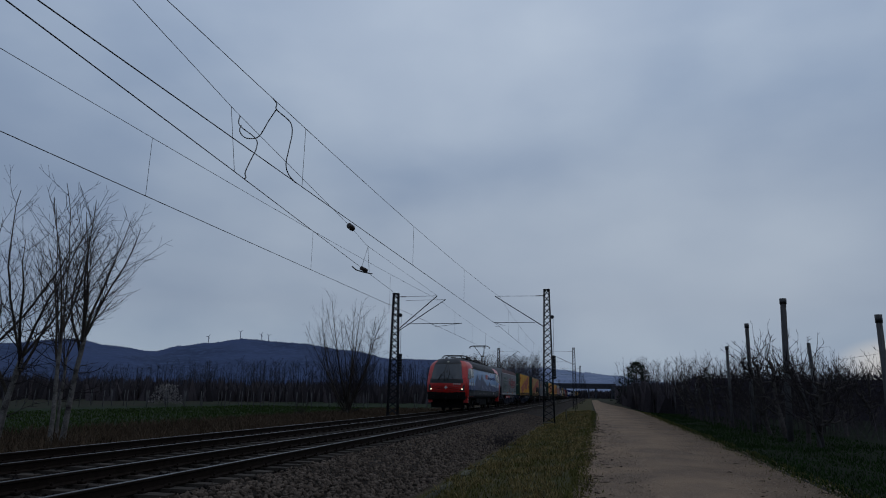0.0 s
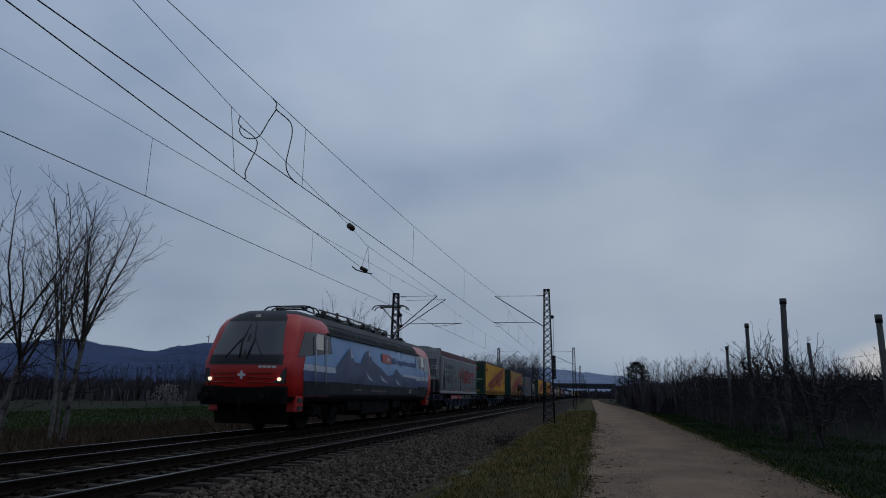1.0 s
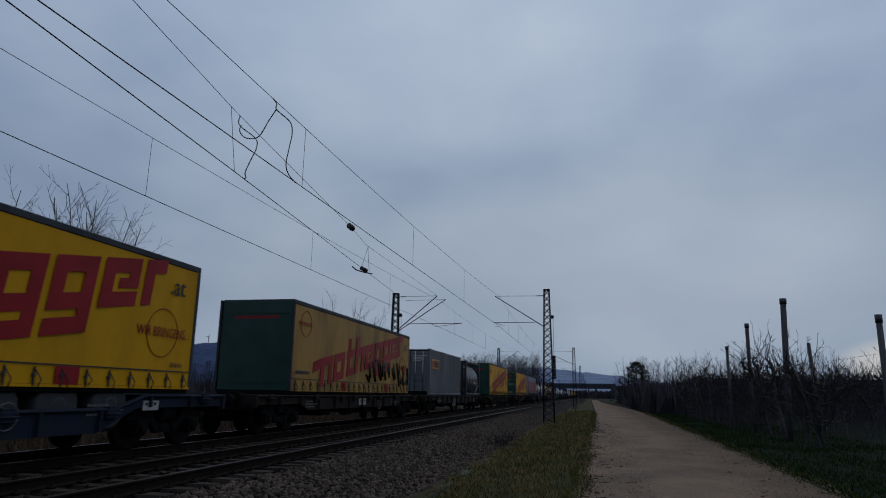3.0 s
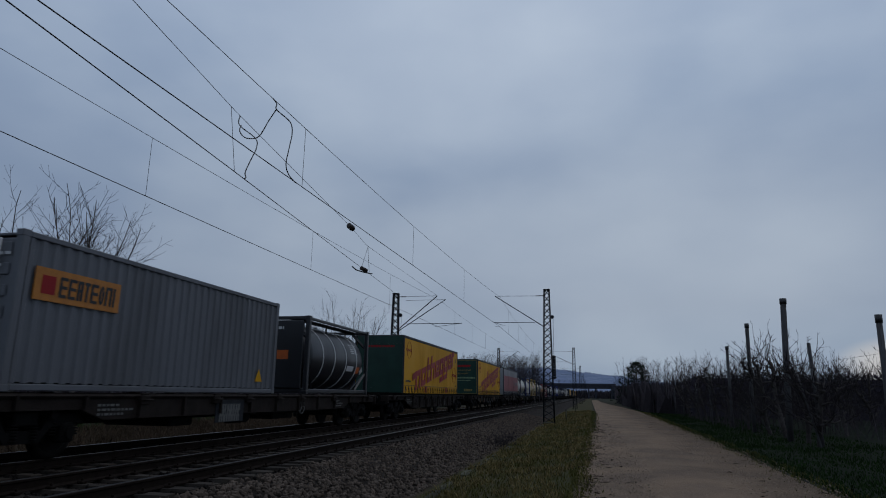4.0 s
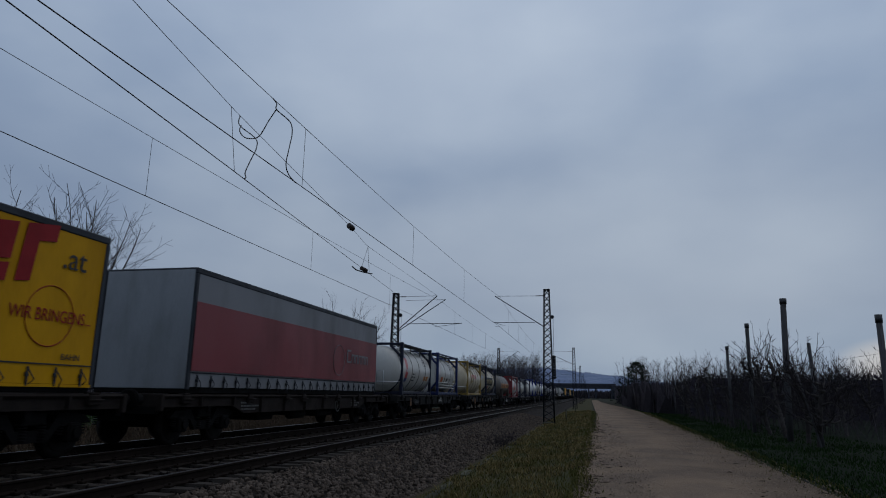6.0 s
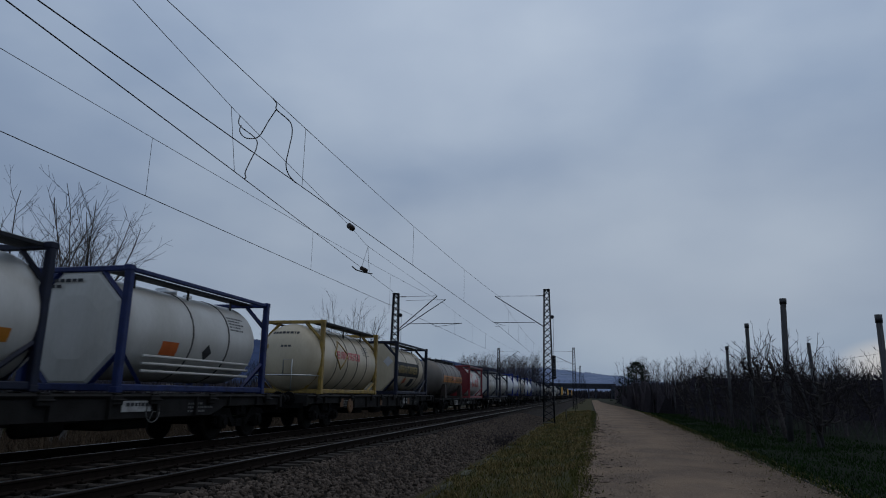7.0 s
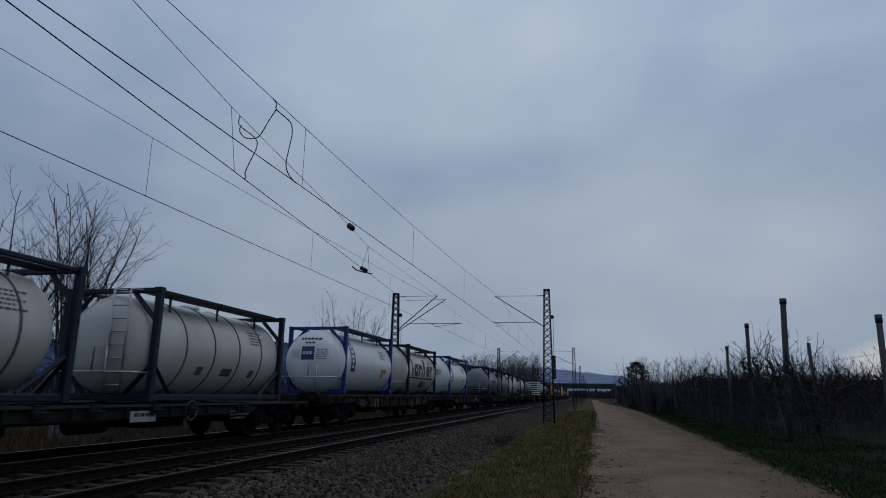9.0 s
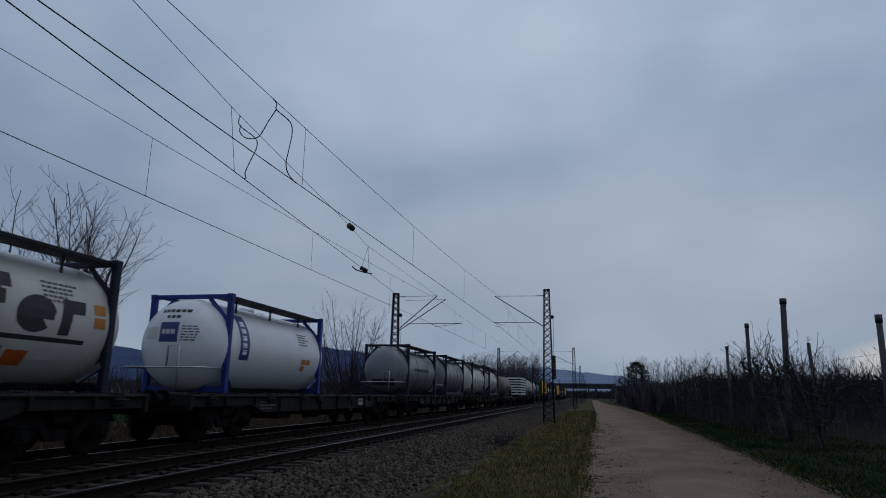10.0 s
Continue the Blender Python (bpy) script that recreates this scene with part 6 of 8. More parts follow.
def yellow_body(y0, label, seed, side="yellow", letters=True):
    t, fr = curtainsider(y0, label, side, "green", "roof_grey", seed=seed, skirt=side)
    x = 1.275 + 0.018
    place = lambda a, b, off: (x + off, a, b + 0.165 * (a - 2.3))
    g = word_shapes("nothqggqr", 2.25, 1.40, 1.02, 0.98, 0.17, 0.30, 0.12, place)
    part("word_mark", g, "logo_red", t, "large red word mark drawn as plain shapes")
    g = Geo()
    g.poly([(x + 0.004, 1.66, 1.86), (x + 0.004, 2.4, 2.06), (x + 0.004, 2.4, 2.40), (x + 0.004, 1.66, 2.22)])
    part("word_flag", g, "logo_red", t)
    for y, w in ((4.3, 0.5), (9.6, 0.55)):
        part("patch_flap", Geo().box(1.293, 1.300, y, y + w, 1.30, 1.62), "logo_red", t)
    circle_mark(t, 0.95, 3.42, 0.42, "logo_red", x - 0.004)
    write("WIR BRINGENS...", 0.20, "logo_red", t, on_side(x + 0.006, 0.35, 3.34), wide=0.75)
    write(".at", 0.58, "black", t, on_side(x + 0.004, 12.5, 3.32))
    circle_mark(t, 12.4, 2.45, 0.52, "logo_red", x - 0.004)
    write("WIR BRINGENS...", 0.30, "logo_red", t, on_side(x + 0.006, 11.55, 2.36), wide=0.80)
    write("BAHN", 0.16, "black", t, on_side(x + 0.004, 12.75, 1.72))
    part("side_number_print", bars([1.0], 0.35, 1.80, side_at(x), 0.10, 0.2), "black", t)
    y = 0.012
    if not letters:
        part("end_stripe", bars([1.5], -0.75, 3.5, front_at(y - 0.002), 0.10, 0.2), "logo_red", fr)
        part("end_frame", Geo().box(-1.1, 1.1, y - 0.02, y, 1.5, 1.56).box(-1.1, 1.1, y - 0.02, y, 3.66, 3.72), "green", fr)
        return t
    write("Transport & Logistik", 0.20, "gold", fr, on_front(-0.95, y - 0.006, 3.14), shear=0.3, wide=0.95)
    write("Intermodal", 0.20, "gold", fr, on_front(-0.45, y - 0.006, 2.88), shear=0.3)
    part("end_print", bars([1.9], -0.95, 2.52, front_at(y - 0.002), 0.12, 0.2), "green_letter", fr)
    part("end_print", bars([1.3], -0.65, 2.34, front_at(y - 0.002), 0.05, 0.2), "green_letter", fr)
    part("end_stripe", Geo().poly([(-0.8, y - 0.004, 3.45), (0.55, y - 0.004, 3.45), (0.72, y - 0.004, 3.62), (-0.62, y - 0.004, 3.62)]), "logo_red", fr)
    part("end_number_print", bars([0.62], 0.12, 1.5, front_at(y - 0.002), 0.17, 0.2), "gold", fr)
    part("end_number_print", bars([0.4], -1.05, 3.82, front_at(y - 0.002), 0.06, 0.2), "white", fr)
    for s in (-1, 1):
        part("end_trim", Geo().box(s * 1.16 - 0.012, s * 1.16 + 0.012, y - 0.006, y + 0.01, 1.32, 3.98), "gold", fr)
    for z in (1.31, 3.98):
        part("end_trim", Geo().box(-1.16, 1.16, y - 0.006, y + 0.01, z - 0.012, z + 0.012), "gold", fr)
    return t


# locomotive
def locomotive(y0):
    t = unit("locomotive", "electric locomotive, red cab ends, blue mountain sides, grey roof", "locomotive", "", y0)
    L = 18.98
    Z = [(0.98, 1.38, 0.50), (1.08, 1.47, 0.38), (1.45, 1.50, 0.26), (1.95, 1.50, 0.20), (2.14, 1.50, 0.22), (2.6, 1.48, 0.40), (3.1, 1.44, 0.64), (3.26, 1.42, 0.72), (3.50, 1.31, 0.88), (3.69, 1.10, 1.10), (3.84, 0.96, 1.5), (3.90, 0.6, 2.0)]
    us = (-1, -0.985, -0.95, -0.88, -0.76, -0.6, -0.35, 0, 0.35, 0.6, 0.76, 0.88, 0.95, 0.985, 1)

    def bow(u):
        return 0.34 * abs(u) ** 4 + 0.06 * u * u
    rings = []
    stations = (3.45, 5.5, 8, 11, 13.5, 15.53)
    for z, w, f in Z:
        front = [(u * w, f + bow(u), z) for u in us]
        back = [(x, L - y, z) for x, y, _ in front][::-1]
        r = front + [(w, y, z) for y in stations] + back + [(-w, y, z) for y in stations[::-1]]
        rings.append(r)

    def pick(c):
        x, y, z = c
        e = min(y, L - y)
        if z > 3.3:
            return 2 if e > 3.2 else 0 if abs(x) > 0.9 and z < 3.6 else 2
        if z < 1.15 or (z < 1.5 and e > 3.2):
            return 3
        if e < 2.2 and abs(x) < 1.44 and e < 1.62 and abs(x) < 1.30:
            return 0
        return 0 if e < 3.4 else 1
    body = part("body", Geo().loft(rings, smooth=True, pick=pick), ("red", "sky_blue", "roof_grey", "sill_grey"), t)
    # windscreen and front details at both ends
    for end in (0, 1):
        def E(x, y, z):
            return (x, y, z) if not end else (-x, L - y, z)

        def fy(z):
            return np.interp(z, [a[0] for a in Z], [a[2] for a in Z])
        g = Geo()
        cols = (-1, -0.9, -0.8, -0.65, -0.4, 0, 0.4, 0.65, 0.8, 0.9, 1)
        zz = (2.34, 2.6, 3.1, 3.26, 3.42)
        for z in zz:
            wd = np.interp(z, (2.1, 3.48), (1.22, 1.00))
            for u in cols:
                x = u * wd
                w = np.interp(z, [a[0] for a in Z], [a[1] for a in Z])
                g.v.append(E(x, fy(z) + bow(x / w) - 0.02, z))
        n = len(cols)
        for i in range(len(zz) - 1):
            for j in range(n - 1):
                q = (i * n + j, i * n + j + 1, i * n + n + j + 1, i * n + n + j)
                g.face(q if not end else q[::-1], 0, True)
        ws = part("windscreen", g, "screen", t)
        # black surround: base panel with louvres, side pillars and brow
        def front_strip(x0, x1, z0, z1, off, m=9):
            k = Geo()
            for z in (z0, (z0 + z1) / 2, z1):
                w = np.interp(z, [a[0] for a in Z], [a[1] for a in Z])
                for i in range(m):
                    x = x0 + (x1 - x0) * i / (m - 1)
                    k.v.append(E(x, fy(z) + bow(x / w) - off, z))
            for j in range(2):
                for i in range(m - 1):
                    q = (j * m + i, j * m + i + 1, (j + 1) * m + i + 1, (j + 1) * m + i)
                    k.face(q if not end else q[::-1], 0, True)
            return k
        part("windscreen_base", front_strip(-1.24, 1.24, 2.03, 2.335, 0.022, 13), "black", t)
        part("brow", front_strip(-1.0, 1.0, 3.425, 3.50, 0.024, 11), "black", t)
        part("pillar", front_strip(-0.05, 0.05, 2.335, 3.43, 0.026, 3), "black", ws)
        for z in (2.10, 2.18, 2.26):
            part("louvre", front_strip(-1.1, 1.1, z, z + 0.025, 0.036, 9), "sill_grey", t)
        for sx in (-1, 1):
            part("wiper", Geo().tube([E(sx * 0.12, fy(2.25) - 0.07, 2.22), E(sx * 0.20, fy(2.8) - 0.06, 2.75), E(sx * 0.10, fy(3.35) - 0.05, 3.32)], 0.026, 5), "black", ws)
            part("wiper", Geo().tube([E(sx * 0.62, fy(2.25) - 0.04, 2.24), E(sx * 0.14, fy(3.0) - 0.06, 2.98)], 0.014, 4), "black", ws)
            # Black plates paint the dark step openings; the corner block stays uncut.
            part("step_slot", Geo().box(*(sorted((E(1.483 * sx, 0, 0)[0], E(1.50 * sx, 0, 0)[0]))), *(sorted((E(0, 1.05, 0)[1], E(0, 1.40, 0)[1]))), 0.90, 1.04), "black", t)
            part("step_slot", Geo().box(*(sorted((E(1.483 * sx, 0, 0)[0], E(1.50 * sx, 0, 0)[0]))), *(sorted((E(0, 1.05, 0)[1], E(0, 1.40, 0)[1]))), 0.67, 0.81), "black", t)
        g = Geo()
        for z in (1.50, 1.64, 1.78):
            for a, b in ((-0.98, -0.2), (0.2, 0.98)):
                p = [E(a, fy(z) + bow(a / 1.5) - 0.03, z), E(b, fy(z) + bow(b / 1.5) - 0.03, z)]
                g.tube(p, 0.022, 4)
        part("front_grille", g, "red_dark", t)
        cross = part("emblem", Geo().box(-0.038, 0.038, -0.01, 0.01, -0.12, 0.12).box(-0.12, -0.038, -0.01, 0.01, -0.038, 0.038).box(0.038, 0.12, -0.01, 0.01, -0.038, 0.038), "white", t, "small white cross emblem")
        cross.matrix_basis = pose(*E(0, fy(1.72) - 0.03, 1.72))
        part("front_number_print", bars([0.5], 0.55, 1.93, lambda a, b, off: E(a, fy(1.95) + bow(a / 1.5) - 0.02, b), 0.07, 0.1), "white", t)
        for s in (-1, 1):
            x = s * 1.16
            y = fy(1.68) + bow(0.78)
            hb = part("headlight", Geo().loft([[E(x - 0.17, y - 0.05, 1.48), E(x + 0.17, y + 0.03, 1.48), E(x + 0.19, y + 0.05, 1.92), E(x - 0.17, y - 0.03, 1.92)], [E(x - 0.17, y + 0.2, 1.48), E(x + 0.17, y + 0.2, 1.48), E(x + 0.19, y + 0.2, 1.92), E(x - 0.17, y + 0.2, 1.92)]], smooth=False), "glass", t)
            if not end:
                part("lens", Geo().tube([E(x + 0.01, y - 0.065, 1.60), E(x + 0.01, y - 0.0, 1.60)], 0.055, 12), "lamp", hb)
        g = Geo().tube([E(0, fy(3.58) - 0.03, 3.58), E(0, fy(3.58) + 0.2, 3.58)], 0.08, 12)
        part("top_light", g, "pane" if not end else "glass", t)
        g = Geo()
        g.box(-1.40, 1.40, -0.14, 0.16, 0.82, 1.40, 0.06)
        beam = part("buffer_beam", g, "under", t)
        beam.matrix_basis = pose(*E(0, 0.42, 0))
        part("corner_step", Geo().box(*(sorted((E(1.15, 0, 0)[0], E(1.48, 0, 0)[0]))), *(sorted((E(0, 0.95, 0)[1], E(0, 1.5, 0)[1]))), 0.62, 1.12, 0.03), "red", t)
        part("corner_step", Geo().box(*(sorted((E(-1.15, 0, 0)[0], E(-1.48, 0, 0)[0]))), *(sorted((E(0, 0.95, 0)[1], E(0, 1.5, 0)[1]))), 0.62, 1.12, 0.03), "red", t)
        g = Geo().loft([[E(-1.25, 1.0, 0.25), E(1.25, 1.0, 0.25), E(1.3, 0.95, 0.85), E(-1.3, 0.95, 0.85)], [E(-1.2, 1.12, 0.25), E(1.2, 1.12, 0.25), E(1.25, 1.1, 0.85), E(-1.25, 1.1, 0.85)]], smooth=False)
        part("snow_plough", g, "under", t)
        add_buffers(t, 0.0 if not end else L, 0.7 if not end else -0.7, 1.05)
        part("coupling", Geo().tube([E(0, 0.75, 1.0), E(0, 0.25, 0.98), E(0, 0.2, 0.6)], 0.06, 6), "under", t)
        # cab side: dark window field, door, rails
        for s in (-1, 1):
            x = s * 1.503

            def S(y, z):
                w = np.interp(z, [a[0] for a in Z], [a[1] for a in Z])
                return (s * (w + 0.022), y if not end else L - y, z)

            def field(pts, mat, nm, lab=""):
                p = [S(*q) for q in pts]
                if (s > 0) == bool(end):
                    p = p[::-1]
                k = Geo()
                k.poly(p)
                return part(nm, k, mat, t, lab)
            field([(0.86, 2.30), (3.60, 2.56), (3.47, 3.18), (2.6, 3.18), (1.36, 3.12)], "glass", "cab_side_window")
            field([(2.28, 2.62), (2.86, 2.62), (2.86, 3.14), (2.28, 3.14)], "pane", "door_pane").location.x = s * 0.004
            field([(1.42, 1.10), (3.5, 1.10), (3.5, 1.575), (1.34, 1.575)], "sill_grey", "cab_sill")
            field([(1.32, 1.58), (3.9, 1.58), (3.9, 1.88), (1.28, 1.90)], "deep_blue", "cab_blue_field")
            field([(1.28, 1.91), (3.9, 1.89), (3.9, 2.08), (1.32, 2.12)], "snow", "cab_pale_stripe")
            field([(1.32, 2.13), (3.9, 2.09), (3.9, 2.55), (3.62, 2.55), (1.42, 2.34)], "sky_blue", "cab_blue_field")
            field([(3.62, 2.57), (3.9, 2.56), (3.9, 3.16), (3.49, 3.17)], "sky_blue", "cab_blue_field")
            for y in (2.13, 3.03):
                a, b = S(y, 1.42), S(y, 3.05)
                o = s * 0.06
                part("grab_rail", Geo().tube([a, (a[0] + o, a[1], a[2] + 0.05), (b[0] + o, b[1], b[2] - 0.05), b], 0.018, 6), "chrome", t)
            g = Geo()
            for k in range(3):
                p = S(2.55, 0.55 + 0.28 * k)
                g.box(min(p[0], p[0] - s * 0.2), max(p[0], p[0] - s * 0.2), p[1] - 0.25, p[1] + 0.25, p[2] - 0.02, p[2] + 0.02)
            part("cab_steps", g, "under", t)
    # side livery between the cabs
    for s in (-1, 1):
        x = s * 1.506

        def F(pts, mat, nm, off=0.0, lab=""):
            p = [(x + s * (off + 0.004), y + (0.45 if 3.2 < y < 14 else 0.0), z) for y, z in pts]
            if s < 0:
                p = p[::-1]
            k = Geo()
            k.poly(p)
            return part(nm, k, mat, t, lab)
        F([(3.0, 1.16), (L - 3.0, 1.16), (L - 3.0, 1.50), (3.0, 1.60)], "sill_grey", "lower_band")
        F([(3.0, 1.605), (L - 3.0, 1.505), (L - 2.4, 2.05), (3.0, 1.95)], "deep_blue", "deep_blue_band", 0.001)
        F([(3.4, 1.90), (6.2, 1.84), (6.3, 1.90), (3.4, 2.06)], "snow", "pale_stripe", 0.002)
        F([(12.2, 2.04), (L - 2.6, 1.92), (L - 2.4, 2.12), (12.4, 2.14)], "snow", "pale_stripe", 0.002)
        F([(3.6, 2.10), (4.9, 2.88), (5.45, 2.38), (6.1, 2.36), (7.0, 2.95), (7.7, 2.50), (8.9, 2.24), (9.7, 1.98), (10.6, 2.06), (11.05, 2.34), (12.4, 1.92), (13.4, 1.72), (13.2, 1.55), (3.6, 1.62)], "peak_blue", "mountain_range", 0.003, "dark blue mountain silhouette")
        for pts in ([(4.9, 2.88), (5.25, 2.55), (5.08, 2.50), (5.0, 2.66)], [(7.0, 2.95), (7.3, 2.72), (7.1, 2.66)], [(6.6, 2.2), (6.95, 1.98), (7.9, 1.66), (8.3, 1.60), (7.2, 1.78)], [(10.9, 1.95), (11.4, 1.72), (11.9, 1.60), (11.2, 1.66)], [(8.6, 2.0), (9.4, 1.76), (9.9, 1.66), (9.0, 1.75)]):
            F(pts, "snow", "snow_field", 0.005)
        F([(8.85, 2.56), (10.15, 2.50), (10.15, 2.88), (8.85, 2.93)], "red", "logo_field", 0.004, "red logo field with white arrows")
        g = Geo()
        for e in (-1, 1):
            k = [(10.17 + e * 0.20, 2.70), (10.17 + e * 0.06, 2.82), (10.17 + e * 0.02, 2.82), (10.17 + e * 0.10, 2.73), (10.17, 2.73), (10.17, 2.67), (10.17 + e * 0.10, 2.67), (10.17 + e * 0.02, 2.58), (10.17 + e * 0.06, 2.58)]
            g.poly([(x + s * 0.016, a, b) for a, b in k])
        part("arrow_mark", g, "white", t)
        pl = (lambda a, b, off: (x + off + 0.002, a, b)) if s > 0 else (lambda a, b, off: (x - off - 0.002, L - a, b))
        part("word_mark", word_shapes("EAA Oargo Imtcrnatlonal", 10.70, 2.54, 0.185, 0.19, 0.038, 0.046, 0.02, pl), "navy", t, "dark blue word mark drawn as plain shapes")
        part("maker_print", bars([0.9], 6.0, 1.30, pl, 0.07, 0.1), "stencil", t)
        part("number_print", bars([2.2], 8.0, 1.28, pl, 0.07, 0.1), "stencil", t)
        part("small_marks", bars([0.5, 0.4, 0.5], 13.8, 1.40, pl, 0.03, 0.06), "white", t)
        part("roof_edge", Geo().box(x - 0.07, x + 0.01 * s - 0.0, 3.2, L - 3.2, 3.18, 3.25) if s > 0 else Geo().box(x - 0.01, x + 0.07, 3.2, L - 3.2, 3.18, 3.25), "black", t)
        g = Geo()
        for a, b in ((3.6, 6.2), (6.5, 9.2), (9.6, 12.2), (12.6, 15.2)):
            for k in range(6):
                u = k / 6
                p0 = (s * (1.43 - 0.22 * u), 3.27 + 0.34 * u)
                g.box(min(p0[0], p0[0] + s * 0.02), max(p0[0], p0[0] + s * 0.02), a, b, p0[1], p0[1] + 0.02)
        part("roof_louvres", g, "roof_grey", t)
    # under body
    part("transformer", Geo().box(-1.25, 1.25, 7.6, 11.4, 0.35, 1.0, 0.08), "under", t)
    for a, b in ((5.9, 7.3), (11.8, 13.0)):
        part("equipment_box", Geo().box(-1.3, 1.3, a, b, 0.55, 1.0, 0.05), "under", t)
    part("main_frame", Geo().box(-1.36, 1.36, 0.9, L - 0.9, 0.92, 1.06, 0.03), "under", t)
    for y in (4.2, L - 4.2):
        add_bogie(t, y, LOCO_BOGIE, LOCO_WHEEL, 2.6, 0.62)
    # roof gear
    for a, b, h in ((4.8, 6.0, 0.22), (6.4, 8.6, 0.16), (9.0, 10.2, 0.28), (10.6, 12.4, 0.16)):
        part("roof_hood", Geo().box(-0.7, 0.7, a, b, 3.86, 3.86 + h, 0.05), "roof_grey", t)
    r = random.Random(2)
    for i in range(9):
        y = 4.6 + i * 1.05
        x = r.choice((-0.45, 0.5, 0.6))
        g = Geo()
        ribbed(g, (x, y, 3.8), (x, y, 4.22), 0.09, 4)
        part("roof_insulator", g, "insulator", t)
    g = Geo().tube([(0.5, 4.6, 4.24), (0.55, 7.5, 4.26), (0.5, 10.0, 4.24), (0.5, 13.0, 4.22)], 0.03, 6)
    part("roof_conductor", g, "insulator", t)

    for s in (-1, 1):
        part("roof_cable", Geo().tube([(s * 0.85, 3.6 + 1.1 * k, 3.97 + 0.05 * (k % 2)) for k in range(11)], 0.032, 5), "black", t)
        for k in range(8):
            part("roof_bracket", Geo().box(s * 0.85 - 0.09, s * 0.85 + 0.09, 4.1 + 1.45 * k, 4.28 + 1.45 * k, 3.72, 4.02 + 0.10 * (k % 3 == 0), 0.03), "black", t)
    for y, hgt in ((6.9, 0.46), (8.1, 0.38), (11.0, 0.44), (12.1, 0.34), (13.2, 0.30)):
        g = Geo().box(-0.25, 0.45, y - 0.16, y + 0.16, 3.86, 3.92 + hgt * 0.5, 0.04)
        ribbed(g, (0.3, y, 3.9 + hgt * 0.5), (0.3, y, 3.95 + hgt), 0.09, 4)
        part("switch_gear", g, "black", t)

    def pantograph(yb, up, d, nm, lab):
        """d: side to which the elbow points."""
        p = part(nm, Geo().box(-0.55, 0.55, yb - 0.8, yb + 0.8, 3.98, 4.03, 0.02).box(-0.5, -0.4, yb - 0.7, yb + 0.7, 3.8, 3.98).box(0.4, 0.5, yb - 0.7, yb + 0.7, 3.8, 3.98), "black", t, lab)
        z = 4.05
        el = (yb + d * 1.45, 4.92) if up else (yb + d * 1.4, 4.09)
        top = (yb - d * 0.35, 5.72) if up else (yb - d * 1.9, 4.10)
        g = Geo().tube([(0, yb, z), (0, el[0], el[1])], 0.06, 8)
        g.box(-0.16, 0.16, el[0] - 0.09, el[0] + 0.09, el[1] - 0.08, el[1] + 0.08, 0.03)
        g.tube([(0, el[0] - d * 0.75, z), (0, el[0] + d * 0.04, el[1] - 0.1)], 0.02, 5)
        part("lower_arm", g, "black", p)
        g = Geo()
        for s in (-1, 1):
            g.tube([(s * 0.10, el[0], el[1]), (s * 0.45, top[0], top[1])], 0.026, 6)
            g.tube([(s * 0.10, el[0], el[1]), (s * 0.36, (el[0] + top[0]) / 2, (el[1] + top[1]) / 2 - 0.06), (s * 0.45, top[0], top[1])], 0.006, 4)
        g.tube([(-0.45, top[0], top[1]), (0.45, top[0], top[1])], 0.03, 6)
        part("upper_arm", g, "black", p)
        g = Geo()
        for o in (-0.22, 0.22):
            g.tube([(-0.97, top[0] + o, top[1] - 0.16), (-0.92, top[0] + o, top[1] - 0.03), (-0.80, top[0] + o, top[1] + 0.06), (-0.6, top[0] + o, top[1] + 0.09), (0.6, top[0] + o, top[1] + 0.09), (0.80, top[0] + o, top[1] + 0.06), (0.92, top[0] + o, top[1] - 0.03), (0.97, top[0] + o, top[1] - 0.16)], 0.028, 6)
        for s in (-1, 1):
            g.tube([(s * 0.5, top[0] - 0.22, top[1] + 0.06), (s * 0.5, top[0] + 0.22, top[1] + 0.06)], 0.02, 5)
            g.box(s * 0.5 - 0.07, s * 0.5 + 0.07, top[0] - 0.12, top[0] + 0.12, top[1] - 0.05, top[1] + 0.04, 0.02)
        part("collector_head", g, "black", p)
    pantograph(5.2, False, 1, "pantograph", "lowered black pantograph")
    pantograph(15.5, True, 1, "pantograph", "raised black pantograph touching the wire")
    return t


locomotive(47.1)


def trailer_wheels(t, ys):
    g = Geo()
    g.tube([(0.72, 0, 0), (0.80, 0, 0), (1.12, 0, 0), (1.18, 0, 0)], [0.40, 0.50, 0.50, 0.42], 24)
    g.tube([(1.16, 0, 0), (1.19, 0, 0)], [0.26, 0.12], 14)
    me = g.mesh("tyre", "black")
    for y in ys:
        for s in (0, math.pi):
            ob = new("tyre", me)
            ob.parent = t
            ob.location = (0, y, 0.93)
            ob.rotation_euler = (0, 0, s)


